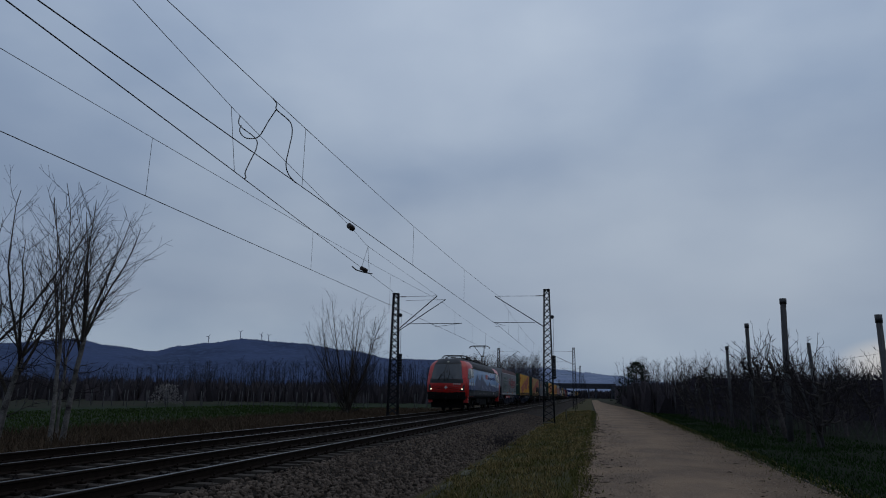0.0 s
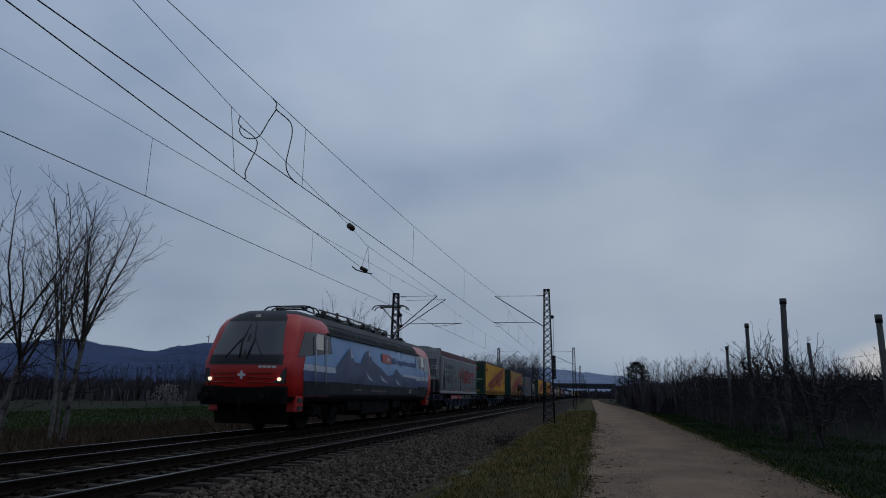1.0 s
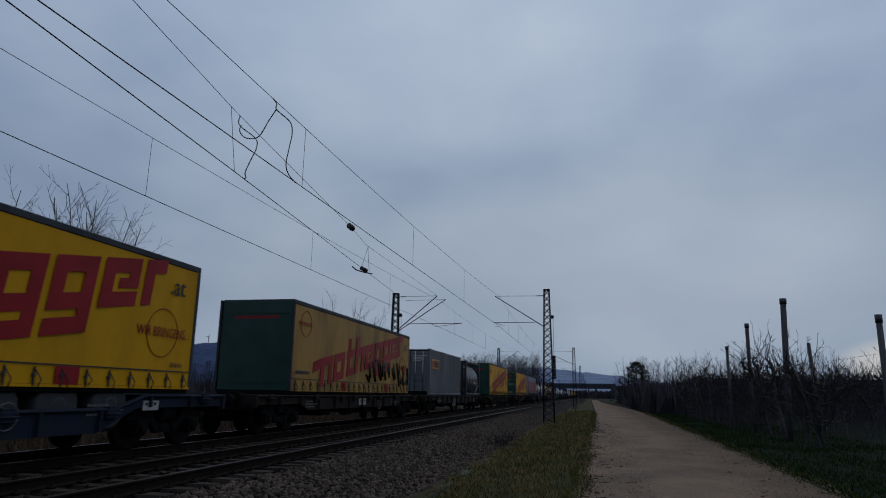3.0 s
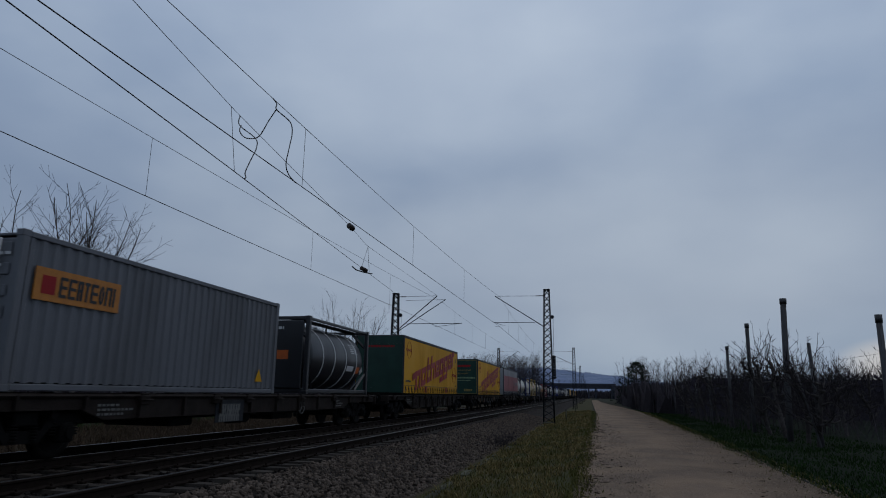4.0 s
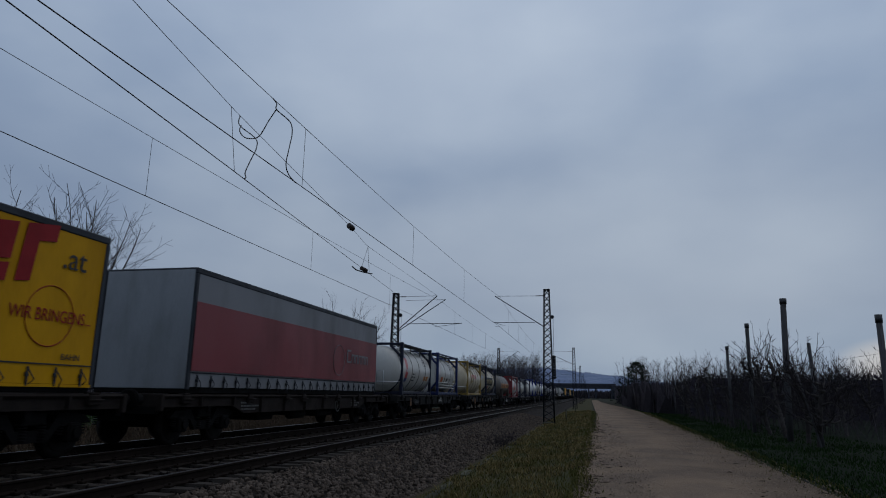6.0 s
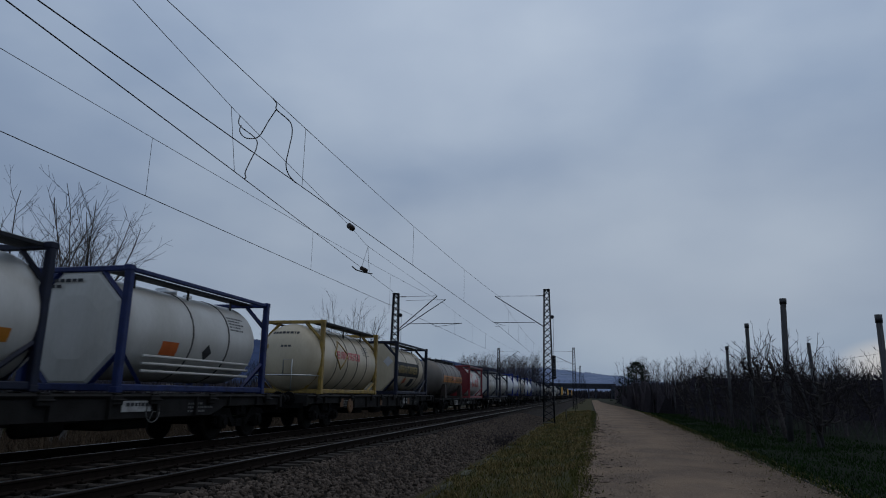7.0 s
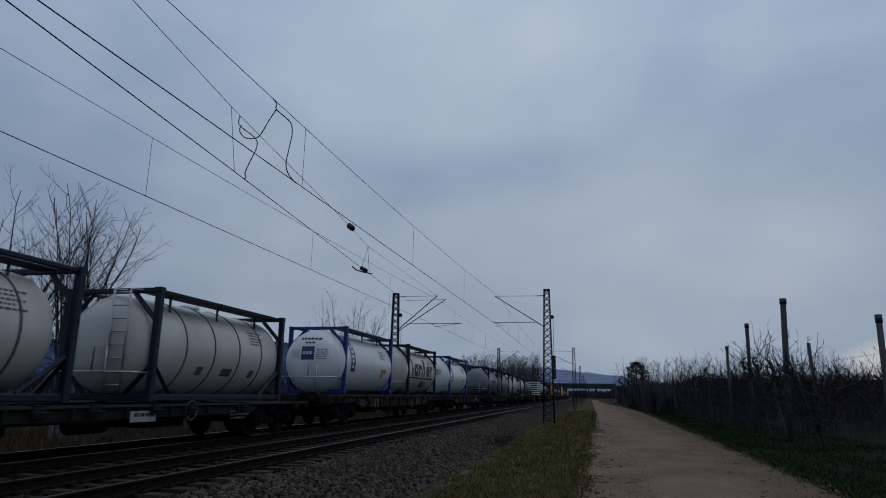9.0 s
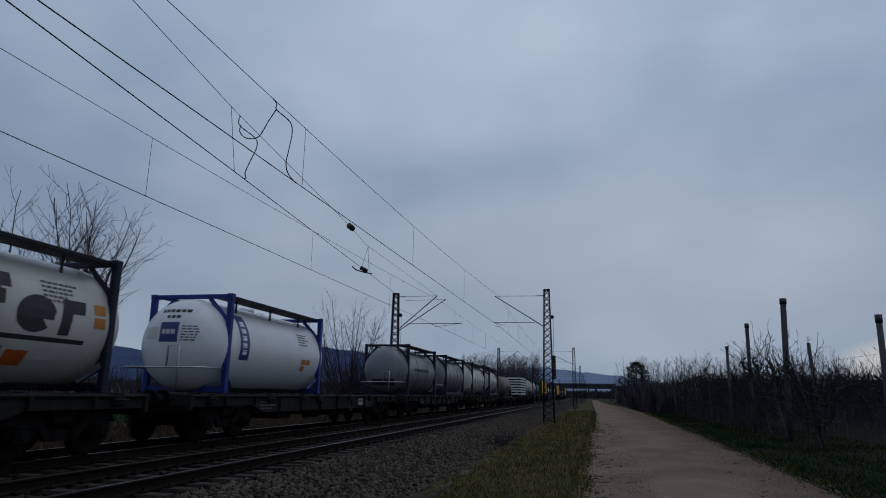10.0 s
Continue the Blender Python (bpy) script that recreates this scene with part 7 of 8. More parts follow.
# silver walking-floor body with a maroon tarpaulin roof
def bulk_body(y0):
    t = unit("bulk_trailer_body", "dirty silver bulk body with maroon roof tarpaulin", "swap body", "", y0)
    L, W, z0, z1 = 13.05, 1.275, 1.33, 3.98
    zs = 3.52
    part("floor_frame", Geo().box(-W + 0.05, W - 0.05, 0.1, L, 1.2, z0, 0.02), "under", t)
    for s in (-1, 1):
        g = Geo().box(s * W - 0.02 if s > 0 else s * W, s * W if s > 0 else s * W + 0.02, 0.0, L, z0, zs)
        # Shade between the ribs comes from this darker wall colour.
        part("side_wall", g, "silver_grimy", t)
        me = Geo().loft([[(s * W, -0.05, z0 + 0.10), (s * (W + 0.085), -0.025, z0 + 0.12), (s * (W + 0.085), 0.025, z0 + 0.12), (s * W, 0.05, z0 + 0.10)],
                         [(s * W, -0.16, zs - 0.06), (s * (W + 0.085), -0.12, zs - 0.08), (s * (W + 0.085), 0.12, zs - 0.08), (s * W, 0.16, zs - 0.06)]], smooth=False).mesh("wall_rib", "silver")
        n = 19
        for i in range(n):
            ob = new("wall_rib", me)
            ob.parent = t
            ob.location = (0, 0.42 + (L - 0.84) * i / (n - 1), 0)
        part("bottom_rail", Geo().box(s * W - 0.05, s * W + 0.06, 0, L, z0 - 0.06, z0 + 0.10, 0.02), "silver", t)
        part("top_rail", Geo().box(s * W - 0.05, s * W + 0.06, 0, L, zs - 0.06, zs + 0.03, 0.015), "silver", t)
        for y in (1.1, 4.4, 9.0):
            part("hinge_box", Geo().box(s * W - 0.02, s * W + 0.10, y - 0.3, y + 0.3, zs - 0.12, zs - 0.02, 0.02), "silver", t)
    g = Geo()
    ring = lambda y: [(-W - 0.04, y, zs - 0.02), (-W - 0.05, y, zs + 0.05), (-W + 0.05, y, z1 - 0.08), (-0.5, y, z1 + 0.16), (0, y, z1 + 0.20), (0.5, y, z1 + 0.16), (W - 0.05, y, z1 - 0.08), (W + 0.05, y, zs + 0.05), (W + 0.04, y, zs - 0.02)]
    g.loft([ring(0.03), ring(L / 2), ring(L)], smooth=False)
    part("roof_tarpaulin", g, "maroon", t)
    part("front_gable", Geo().loft([ring(-0.03), ring(0.028)], smooth=False), "silver", t)
    part("king_pin_frame", Geo().box(-1.15, -0.1, -0.3, -0.06, 1.3, 2.05, 0.05), "maroon", t)
    trailer_wheels(t, (8.2, 9.5, 10.8))
    # Fields between the front ribs: recess shade painted by the darker metal.
    fr = part("front_wall", Geo().box(-W, W, 0.0, 0.06, z0, z1 + 0.05, 0.01), "silver_grimy", t)
    g = Geo()
    for x in (-1.15, -0.4, 0.35, 1.12):
        g.box(x - 0.085, x + 0.085, -0.07, 0.0, 2.14, z1 - 0.05, 0.01)
    for z, q in ((2.2, 0.09), (2.78, 0.05), (3.42, 0.05), (3.84, 0.10)):
        g.box(-1.22, 1.22, -0.06, 0.0, z - q, z + q, 0.01)
    part("front_ribs", g, "silver", fr)
    part("front_recess", Geo().box(-W + 0.08, W - 0.14, -0.058, -0.004, z0, 2.10, 0.01), "maroon", fr, "dark red grimy lower frame")
    # Dark plates set proud of the wall paint in the dark recess.
    for x in (-0.75, 0.9):
        part("recess_panel", Geo().box(x - 0.36 if x < 0 else x - 0.30, x + 0.30, -0.075, -0.055, z0 + 0.12, 1.98, 0.01), "sill_grey", fr)
        part("recess_strut", Geo().box(x - 0.05, x + 0.05, -0.1, -0.05, z0, 2.14, 0.01), "silver_grimy", fr)
    part("filter_canister", Geo().tube([(-0.42, -0.2, 2.5), (-0.42, -0.2, 2.85)], 0.14, 12), "silver", fr)
    g = Geo()
    g.poly([(0.22, -0.19, 2.26), (0.52, -0.19, 2.26), (0.37, -0.19, 2.50)])
    part("warning_triangle", g, "gold", fr, "small yellow warning triangle")
    g = Geo()
    for x in (0.15, 0.6):
        g.tube([(x, -0.18, 1.35), (x, -0.18, 2.35)], 0.022, 6)
    for k in range(4):
        g.tube([(0.15, -0.18, 1.42 + 0.28 * k), (0.6, -0.18, 1.42 + 0.28 * k)], 0.018, 5)
    g.tube([(0.75, -0.3, 2.2), (0.75, -0.3, 2.95), (1.1, -0.3, 2.95), (1.1, -0.3, 2.2)], 0.02, 6)
    g.tube([(-1.15, -0.2, 2.62), (0.05, -0.2, 2.62)], 0.015, 5)
    g.box(-0.6, 0.75, -0.35, -0.06, 2.16, 2.2)
    part("front_ladder", g, "chrome", fr)
    part("front_print", bars([0.9], -0.5, 3.72, front_at(-0.002), 0.06, 0.1), "black", fr)
    x = W + 0.092
    circ = Geo().box(x - 0.004, x, 5.65, 6.5, 2.30, 2.36).box(x - 0.004, x, 5.65, 6.5, 2.92, 2.98).box(x - 0.004, x, 5.62, 5.68, 2.30, 2.98).box(x - 0.004, x, 6.44, 6.5, 2.30, 2.98)
    circ.box(x - 0.004, x, 5.85, 6.3, 2.48, 2.80)
    part("logo_frame", circ, "logo_red", t)
    part("word_mark", word_shapes("lodlcmn", 7.0, 2.26, 0.66, 0.60, 0.13, 0.17, 0.03, side_at(x)), "logo_red", t, "red word mark drawn as plain shapes")
    part("web_print", bars([3.3], 7.1, 2.02, side_at(x), 0.16, 0.2), "logo_red", t)
    g = Geo()
    for a, b, c, d in ((0.9, 4.1, 2.60, 2.72), (0.9, 1.1, 1.72, 2.72), (0.9, 3.3, 1.62, 1.74)):
        g.box(x - 0.004, x, a, b, c, d)
    part("box_drawing", g, "teal_print", t)
    write("-CO2", 0.82, "teal_print", t, on_side(x + 0.002, 1.35, 1.92), wide=1.05)
    write("Intermodal", 0.62, "teal_print", t, on_side(x + 0.002, 0.95, 2.84), wide=1.05)
    g = Geo()
    g.poly([(x, 4.05, 2.3), (x, 4.35, 1.9), (x, 4.5, 2.3)])
    part("arrow_drawing", g, "teal_print", t)
    for y in (4.4, 9.0):
        part("side_lamp", Geo().box(W, W + 0.07, y, y + 0.55, 1.40, 1.55, 0.02), "orange", t)
    g = Geo()
    for y in (3.2, 6.2, 9.3, 10.8, 12.3):
        g.tube([(W + 0.07, y, 1.6), (W + 0.07, y + 0.1, 2.6)], 0.012, 4)
        g.box(W + 0.05, W + 0.11, y - 0.05, y + 0.05, 1.62, 1.74, 0.01)
    part("side_latches", g, "black", t)
    return t


bulk_body(68.9)
w = flat_wagon(66.6, 17.7, "wagon_blue", 1.22, "pocket", "blue low-floor pocket wagon carrying a silver bulk body", ((8.0, 1.6, 0.2, "plate_white"),))
part("slogan_board", Geo().box(1.24, 1.27, 5.6, 9.2, 0.90, 1.16, 0.005), "logo_red", w, "red board with white words")
write("Weniger CO2 durch", 0.22, "white", w, on_side(1.275, 5.75, 0.96), shear=0.2)
trailer_wheels(yellow_body(86.9, "yellow curtainsider body with green end and red word mark", 1), (8.6, 9.9, 11.2))
flat_wagon(84.4, 18.2, "wagon_blue", 1.16, "pocket", "blue low-floor wagon with small white name plate", ((1.5, 1.12, 0.13, "logo_red"), (14.6, 0.5, 0.2, "plate_white")))
dirty = yellow_body(105.7, "grimy sprayed-over yellow curtainsider with dark green end", 2, side="yellow_dirty", letters=False)
g = Geo()
r = random.Random(17)
for i in range(9):
    y = 7.0 + i * 0.72
    pts = [(1.30, y + r.uniform(0, 0.6), 1.55 + r.uniform(0, 1.1)) for k in range(6)]
    g.tube(pts, 0.05, 4)
part("scrawl", g, "black", dirty, "black sprayed scrawl")
flat_wagon(103.2, 18.6, "wagon_brown", 1.16, "straight", "grimy grey-brown container wagon", ((9.0, 0.8, 0.25, "plate_white"),))


def box_container(y0):
    t = unit("bulk_container", "grey corrugated thirty-foot container with orange sign", "container", "", y0)
    L, W, z0, z1 = 9.3, 1.22, 1.17, 3.83
    for s in (-1, 1):
        g = Geo()
        n = 33
        ys = []
        for i in range(n):
            a = 0.18 + (L - 0.36) * i / n
            d = (L - 0.36) / n
            ys += [(a, 0.0), (a + d * 0.32, 0.0), (a + d * 0.46, -0.036), (a + d * 0.86, -0.036)]
        ys.append((L - 0.18, 0.0))
        for y, o in ys:
            g.v += [(s * (W - 0.02 + o), y, z0 + 0.14), (s * (W - 0.02 + o), y, z1 - 0.1)]
        for i in range(len(ys) - 1):
            q = (2 * i, 2 * i + 2, 2 * i + 3, 2 * i + 1)
            g.face(q if s > 0 else q[::-1])
        part("side_wall", g, "grey_box", t)
        for z in (z0, z1 - 0.11):
            part("side_rail", Geo().box(s * W - 0.06, s * W, 0.17, L - 0.17, z + (0.02 if z == z0 else 0), z + 0.13 if z == z0 else z + 0.10, 0.012), "grey_box", t)
        for y in (0.08, L - 0.08):
            part("corner_post", Geo().box(s * W - 0.15, s * W, y - 0.08, y + 0.08, z0 + 0.1, z1 - 0.1, 0.015), "grey_box", t)
            for z in (z0, z1 - 0.118):
                part("corner_casting", Geo().box(s * W - 0.162, s * W + 0.004, y - 0.089, y + 0.089, z, z + 0.122, 0.012), "grey_box", t)
    part("roof", Geo().box(-W + 0.03, W - 0.03, 0.1, L - 0.1, z1 - 0.08, z1 - 0.03, 0.01), "grey_box", t)
    part("floor", Geo().box(-W + 0.05, W - 0.05, 0.1, L - 0.1, z0 + 0.05, z0 + 0.16), "under", t)
    part("end_wall", Geo().box(-W + 0.1, W - 0.1, L - 0.12, L - 0.06, z0 + 0.1, z1 - 0.08, 0.01), "grey_box", t)
    for a, b in ((-1.08, -0.02), (0.02, 1.08)):
        d = part("door", Geo().box(a, b, 0.04, 0.09, z0 + 0.2, z1 - 0.14, 0.012), "grey_box", t)
        g = Geo()
        for k in range(6):
            z = z0 + 0.45 + k * 0.36
            g.box(a + 0.08, b - 0.08, 0.015, 0.04, z, z + 0.2, 0.012)
        part("door_panel", g, "grey_box", d)
        g = Geo()
        for x in (a + 0.3, b - 0.3):
            g.tube([(x, -0.005, z0 + 0.2), (x, -0.005, z1 - 0.14)], 0.02, 6)
        part("lock_rod", g, "chrome", d)
    part("data_marks", bars([0.7, 0.5, 0.6, 0.4], 0.2, 3.4, front_at(0.005), 0.05, 0.1), "white", t)
    part("sign", Geo().box(W - 0.015, W + 0.005, 0.35, 2.42, 2.70, 3.27), "orange", t, "orange sign with dark word mark")
    part("word_mark", word_shapes("EEATEOMI", 0.88, 2.80, 0.142, 0.25, 0.032, 0.055, 0.04, side_at(W + 0.007)), "black", t)
    part("logo_square", Geo().box(W + 0.005, W + 0.009, 0.5, 0.8, 2.82, 3.14), "logo_red", t)
    g = Geo()
    g.poly([(W + 0.004, 8.1, 1.5), (W + 0.004, 8.5, 1.5), (W + 0.004, 8.3, 1.85)])
    part("warning_triangle", g, "yellow", t)


box_container(124.15)
t, b, pl, cz = tank(135.7, 1.17, "tank_black", "tank_black", "black tank container with white straps and hazard plates", bands=(1.5, 2.6, 3.75, 4.9), band_mat="white", over=0.0, R=1.14)
part("sticker", patch(pl, 3.9, 4.6, 2.05, 2.25), "white", b)
part("hazard_plate", patch(pl, 4.9, 5.3, 1.98, 2.24), "orange_plate", b)
part("hazard_diamond", diamond(pl, 5.55, 2.1, 0.17), "white", b)
part("front_marks", bars([0.9, 0.5], -0.6, 3.3, front_at(0.0), 0.09, 0.16), "white", t)
part("hazard_plate", Geo().box(0.1, 0.5, -0.012, 0.0, 2.3, 2.6), "orange_plate", t)
part("front_plate", Geo().box(-1.0, 1.0, 0.0, 0.05, 1.35, 3.6, 0.02), "tank_black", t)
flat_wagon(122.4, 20.9, "wagon_brown", 1.16, "straight", "grimy brown wagon with data panel", ((8.0, 1.35, 0.55, "sill_grey"),))
yellow_body(147.0, "bright yellow curtainsider with plain green end", 3, letters=False)
flat_wagon(144.1, 20.0, "wagon_brown", 1.16, "fish", "rusty deep-bellied container wagon with brake wheel")
trailer_wheels(yellow_body(169.28, "yellow curtainsider body with dark green lettered end", 4), (6.3, 7.6))
flat_wagon(166.0, 18.4, "wagon_brown", 1.16, "straight", "grimy wagon with yellow stanchion plates", ((4.6, 0.28, 0.42, "rust_orange"), (6.6, 0.28, 0.42, "rust_orange"), (12.6, 0.5, 0.25, "rust_orange")))
h, hf = curtainsider(185.85, "faded red and grey curtainsider body with steel end", "curtain_grey", "silver", "roof_grey", seed=6, buckle="sill_grey")
for y0_, y1_ in ((0.12, 13.5),):
    part("red_field", tarp_side(1.305, 13.6, 1.68, 3.30, 3.0), "curtain_red", h)
circle_mark(h, 9.2, 2.4, 0.55, "curtain_grey", 1.325)
part("word_mark", word_shapes("Cnnnnn", 10.0, 2.35, 0.32, 0.34, 0.07, 0.07, 0.0, side_at(1.325)), "curtain_grey", h)
flat_wagon(184.5, 17.4, "wagon_brown", 1.16, "straight", "grimy dark container wagon")

t, b, pl, cz = tank(203.85, 1.17, "tank_white", "dark_frame", "white tank container in dark blue end frames, red badge", full=False, over=0.5, R=1.2, bands=(1.95, 3.35, 4.75))
part("badge", patch(pl, 0.68, 1.12, 2.0, 3.0), "red", b, "red badge with navy ends")
part("badge_end", patch(pl, 0.68, 1.12, 3.0, 3.2), "navy", b)
part("badge_end", patch(pl, 0.68, 1.12, 1.82, 2.0), "navy", b)
part("badge_marks", word_shapes("Col", 0.78, 2.3, 0.1, 0.16, 0.05, 0.05, 0, pl), "white", b)
for y in (4.5, 5.0):
    part("label_sticker", patch(pl, y, y + 0.4, 1.95, 2.18), "orange", b)
part("scrawl", bars([0.5, 0.6, 0.5], 2.05, 2.2, pl, 0.08, 0.16), "black", b)
t, b, pl, cz = tank(211.8, 1.17, "tank_white", "blue_frame", "white tank in a full blue frame, pipe rails", octagon=True, R=1.08, bands=(2.6, 4.2))
part("hazard_plate", patch(pl, 1.5, 2.1, 2.0, 2.3), "orange_plate", b)
part("hazard_plate", diamond(pl, 3.3, 2.15, 0.2), "black", b)
for z in (1.62, 1.78, 1.94):
    part("pipe", Geo().tube([(1.10, 0.8, z), (1.10, 5.2, z)], 0.035, 6), "tank_white", b)
part("front_marks", bars([0.7, 0.3], -0.7, 3.4, front_at(-0.01), 0.07, 0.12), "black", t)
flat_wagon(202.4, 17.0, "wagon_grey", 1.16, "straight", "dirty grey container wagon with white name plate", ((9.6, 0.9, 0.22, "plate_white"), (3.0, 0.25, 0.4, "rust_orange")))

t, b, pl, cz = tank(221.95, 1.17, "tank_cream", "yellow_frame", "cream tank with dished ends in a yellow frame", full=False, over=0.62, R=1.2, bands=(1.4, 2.5, 3.6, 4.7))
part("word_mark", word_shapes("EOAOTAIMEA", 1.45, 2.46, 0.20, 0.20, 0.05, 0.06, 0.03, pl), "red", b, "red word mark drawn as plain shapes")
for dy in (0.0,):
    g = Geo()
    for a0, b0, a1, b1 in ((1.2, 2.62, 1.85, 3.12), (1.85, 3.12, 2.5, 2.62), (1.2, 2.62, 1.85, 2.1), (1.85, 2.1, 2.5, 2.62)):
        g.tube([pl(a0 + (a1 - a0) * k / 4, b0 + (b1 - b0) * k / 4, 0.0) for k in range(5)], 0.035, 4)
    part("diamond_outline", g, "yellow_frame", b)
hp = on_head(1.2, cz, -0.62, 0.5 + 0.62 * 0.55)
part("front_marks", bars([0.95], -0.55, 3.22, hp, 0.08, 0.12), "black", b)
part("front_marks", bars([0.4], -0.1, 2.75, hp, 0.07, 0.12), "print_grey", b)
part("front_sticker", head_patch(hp, -0.8, -0.6, 2.7, 2.85), "yellow_frame", b)
t, b, pl, cz = tank(231.1, 1.17, "tank_cream", "dark_frame", "cream tank in a full navy frame, dark sign", octagon=True, R=1.1, bands=(2.2, 4.4))
part("sign", patch(pl, 0.6, 4.6, 2.08, 2.78), "sill_grey", b, "dark sign with ochre word mark")
part("word_mark", word_shapes("OAAOOTAIMEA", 0.74, 2.24, 0.26, 0.26, 0.075, 0.08, 0.05, pl), "gold", b)
part("hazard_diamond", diamond(pl, 1.55, 1.9, 0.2), "white", b)
part("hazard_plate", patch(pl, 2.0, 2.45, 1.75, 2.0), "orange_plate", b)
part("dark_panel", patch(pl, 3.2, 3.9, 1.6, 2.0), "black", b)
part("front_hatch", Geo().box(-0.45, 0.2, -0.03, 0.0, 1.75, 2.25, 0.02), "black", t)
part("hazard_diamond", Geo().poly([(0.5, -0.02, 2.75), (0.75, -0.02, 2.5), (1.0, -0.02, 2.75), (0.75, -0.02, 3.0)]), "white", t)
brake_wagon = flat_wagon(220.2, 18.9, "wagon_grey", 1.16, "straight", "dirty grey wagon with yellow brake disc and stanchions", ((8.4, 0.26, 0.3, "rust_orange"), (12.9, 0.26, 0.3, "rust_orange"), (12.0, 0.8, 0.26, "plate_white"), (3.6, 0.3, 0.3, "rust_orange")))
g = Geo().tube([(1.23, 4.58, 0.74), (1.27, 4.58, 0.74), (1.29, 4.58, 0.74)], [0.27, 0.27, 0.22], 20)
g.tube([(1.29, 4.58, 0.74), (1.31, 4.58, 0.74)], 0.06, 10)
part("brake_disc", g, "rust_orange", brake_wagon, "round orange brake indicator disc")


def bulk_tank(y0, z0, skin, label, stripe=True, L=6.7, R=1.12):
    """A frameless bulk tank on saddles."""
    t = unit("bulk_tank", label, "tank container", "tank containers", y0)
    cz = z0 + 0.12 + R + 0.02
    b = part("barrel", Geo().loft(head_rings(R, -0.55, L + 0.2, 0.75, cz)), skin, t)
    for y in (0.3, 1.5, 2.9, 4.3, 5.6, L - 0.2):
        part("strap", ring_band(R, y, 0.05, cz), "band_dark", b)
    pl = on_barrel(R, cz)
    if stripe:
        part("orange_band", patch(pl, 0.32, L - 0.3, 2.0, 2.42), "orange", b, "orange band with dark words and cross")
        part("word_mark", word_shapes("EEATOOMI AE", 0.85, 2.10, 0.19, 0.16, 0.06, 0.05, 0, pl), "black", b)
        part("word_mark", word_shapes("EOAAEMAET", 4.15, 2.10, 0.19, 0.16, 0.06, 0.05, 0, pl), "black", b)
        part("cross_field", patch(pl, 3.62, 3.98, 2.03, 2.39), "red", b)
        g = Geo()
        for a0, a1, b0, b1 in ((3.77, 3.83, 2.09, 2.33), (3.68, 3.92, 2.18, 2.24)):
            g.poly([pl(a0, b0, 0.008), pl(a1, b0, 0.008), pl(a1, b1, 0.008), pl(a0, b1, 0.008)])
        part("cross", g, "white", b)
    for y in (0.6, L - 0.9):
        for s in (-1, 1):
            g = Geo().loft([[(s * 0.9, y - 0.35, z0), (s * 1.22, y - 0.35, z0), (s * 1.2, y - 0.25, cz - 0.4), (s * 1.0, y - 0.25, cz - 0.4)], [(s * 0.9, y + 0.35, z0), (s * 1.22, y + 0.35, z0), (s * 1.2, y + 0.25, cz - 0.4), (s * 1.0, y + 0.25, cz - 0.4)]], smooth=False)
            part("saddle", g, "saddle_brown", t)
        part("cross_beam", Geo().box(-1.2, 1.2, y - 0.1, y + 0.1, z0 - 0.01, z0 + 0.14, 0.02), "under", t)
    for s in (-1, 1):
        part("bottom_rail", Geo().box(s * 1.12 - 0.05, s * 1.12 + 0.05, 0.0, L - 0.2, z0 + 0.0, z0 + 0.12, 0.02), "under", t)
    g = Geo()
    for y in (0.3, 1.6, 2.9, 4.2, 5.5, L - 0.3):
        g.tube([(0.55, y, cz + R * 0.86), (0.55, y, cz + R + 0.1)], 0.03, 5)
    g.tube([(0.55, 0.3, cz + R + 0.06), (0.55, L - 0.3, cz + R + 0.06)], 0.022, 5)
    g.box(-0.2, 0.45, 0.2, L - 0.2, cz + R + 0.02, cz + R + 0.06)
    g.box(0.40, 0.44, 0.2, L - 0.2, cz + R - 0.12, cz + R + 0.05)
    part("walkway", g, "mast", t)
    for y in (0.5, 3.2, 5.6):
        part("hatch", Geo().tube([(-0.1, y, cz + R - 0.05), (-0.1, y, cz + R + 0.16)], 0.28, 14), "tank_steel", t)
    g = Geo()
    for x in (-0.65, -0.3):
        g.tube([(x, -0.62, z0 + 0.2), (x, -0.5, cz + R)], 0.02, 5)
    for k in range(7):
        g.tube([(-0.65, -0.62, z0 + 0.35 + 0.28 * k), (-0.3, -0.62, z0 + 0.35 + 0.28 * k)], 0.016, 5)
    part("ladder", g, "silver_grimy", t)
    return t, b


bulk_tank(241.7, 1.0, "tank_steel", "dull steel bulk tank with orange band")
t, b, pl, cz = tank(250.9, 0.93, "tank_white", "red_frame", "white tank in a red frame with red plated end", octagon=True, skin_front="red_frame", R=1.1, bands=(), H=2.52)
part("word_mark", word_shapes("D", 1.62, 1.80, 0.98, 0.80, 0.12, 0.24, 0.0, pl), "red", b, "red word mark drawn as plain shapes")
part("word_mark", word_shapes("amll", 2.86, 1.84, 0.54, 0.60, 0.09, 0.15, 0.03, pl), "red", b)
part("notice", patch(pl, 0.75, 1.60, 1.93, 2.30), "tank_clean", b)
write("ADMIS SNCF", 0.13, "black", b, on_side(1.112, 0.80, 2.14), wide=0.85)
write("A 36000 KG", 0.13, "black", b, on_side(1.112, 0.80, 1.98), wide=0.85)
part("end_logo", Geo().box(-0.3, 0.4, -0.012, -0.002, 2.35, 3.0), "white", t)
g = Geo().tube([(0.05 + 0.24 * math.cos(k * 0.42), -0.016, 2.67 + 0.24 * math.sin(k * 0.42)) for k in range(14)], 0.04, 4)
part("end_ring", g, "logo_red", t)
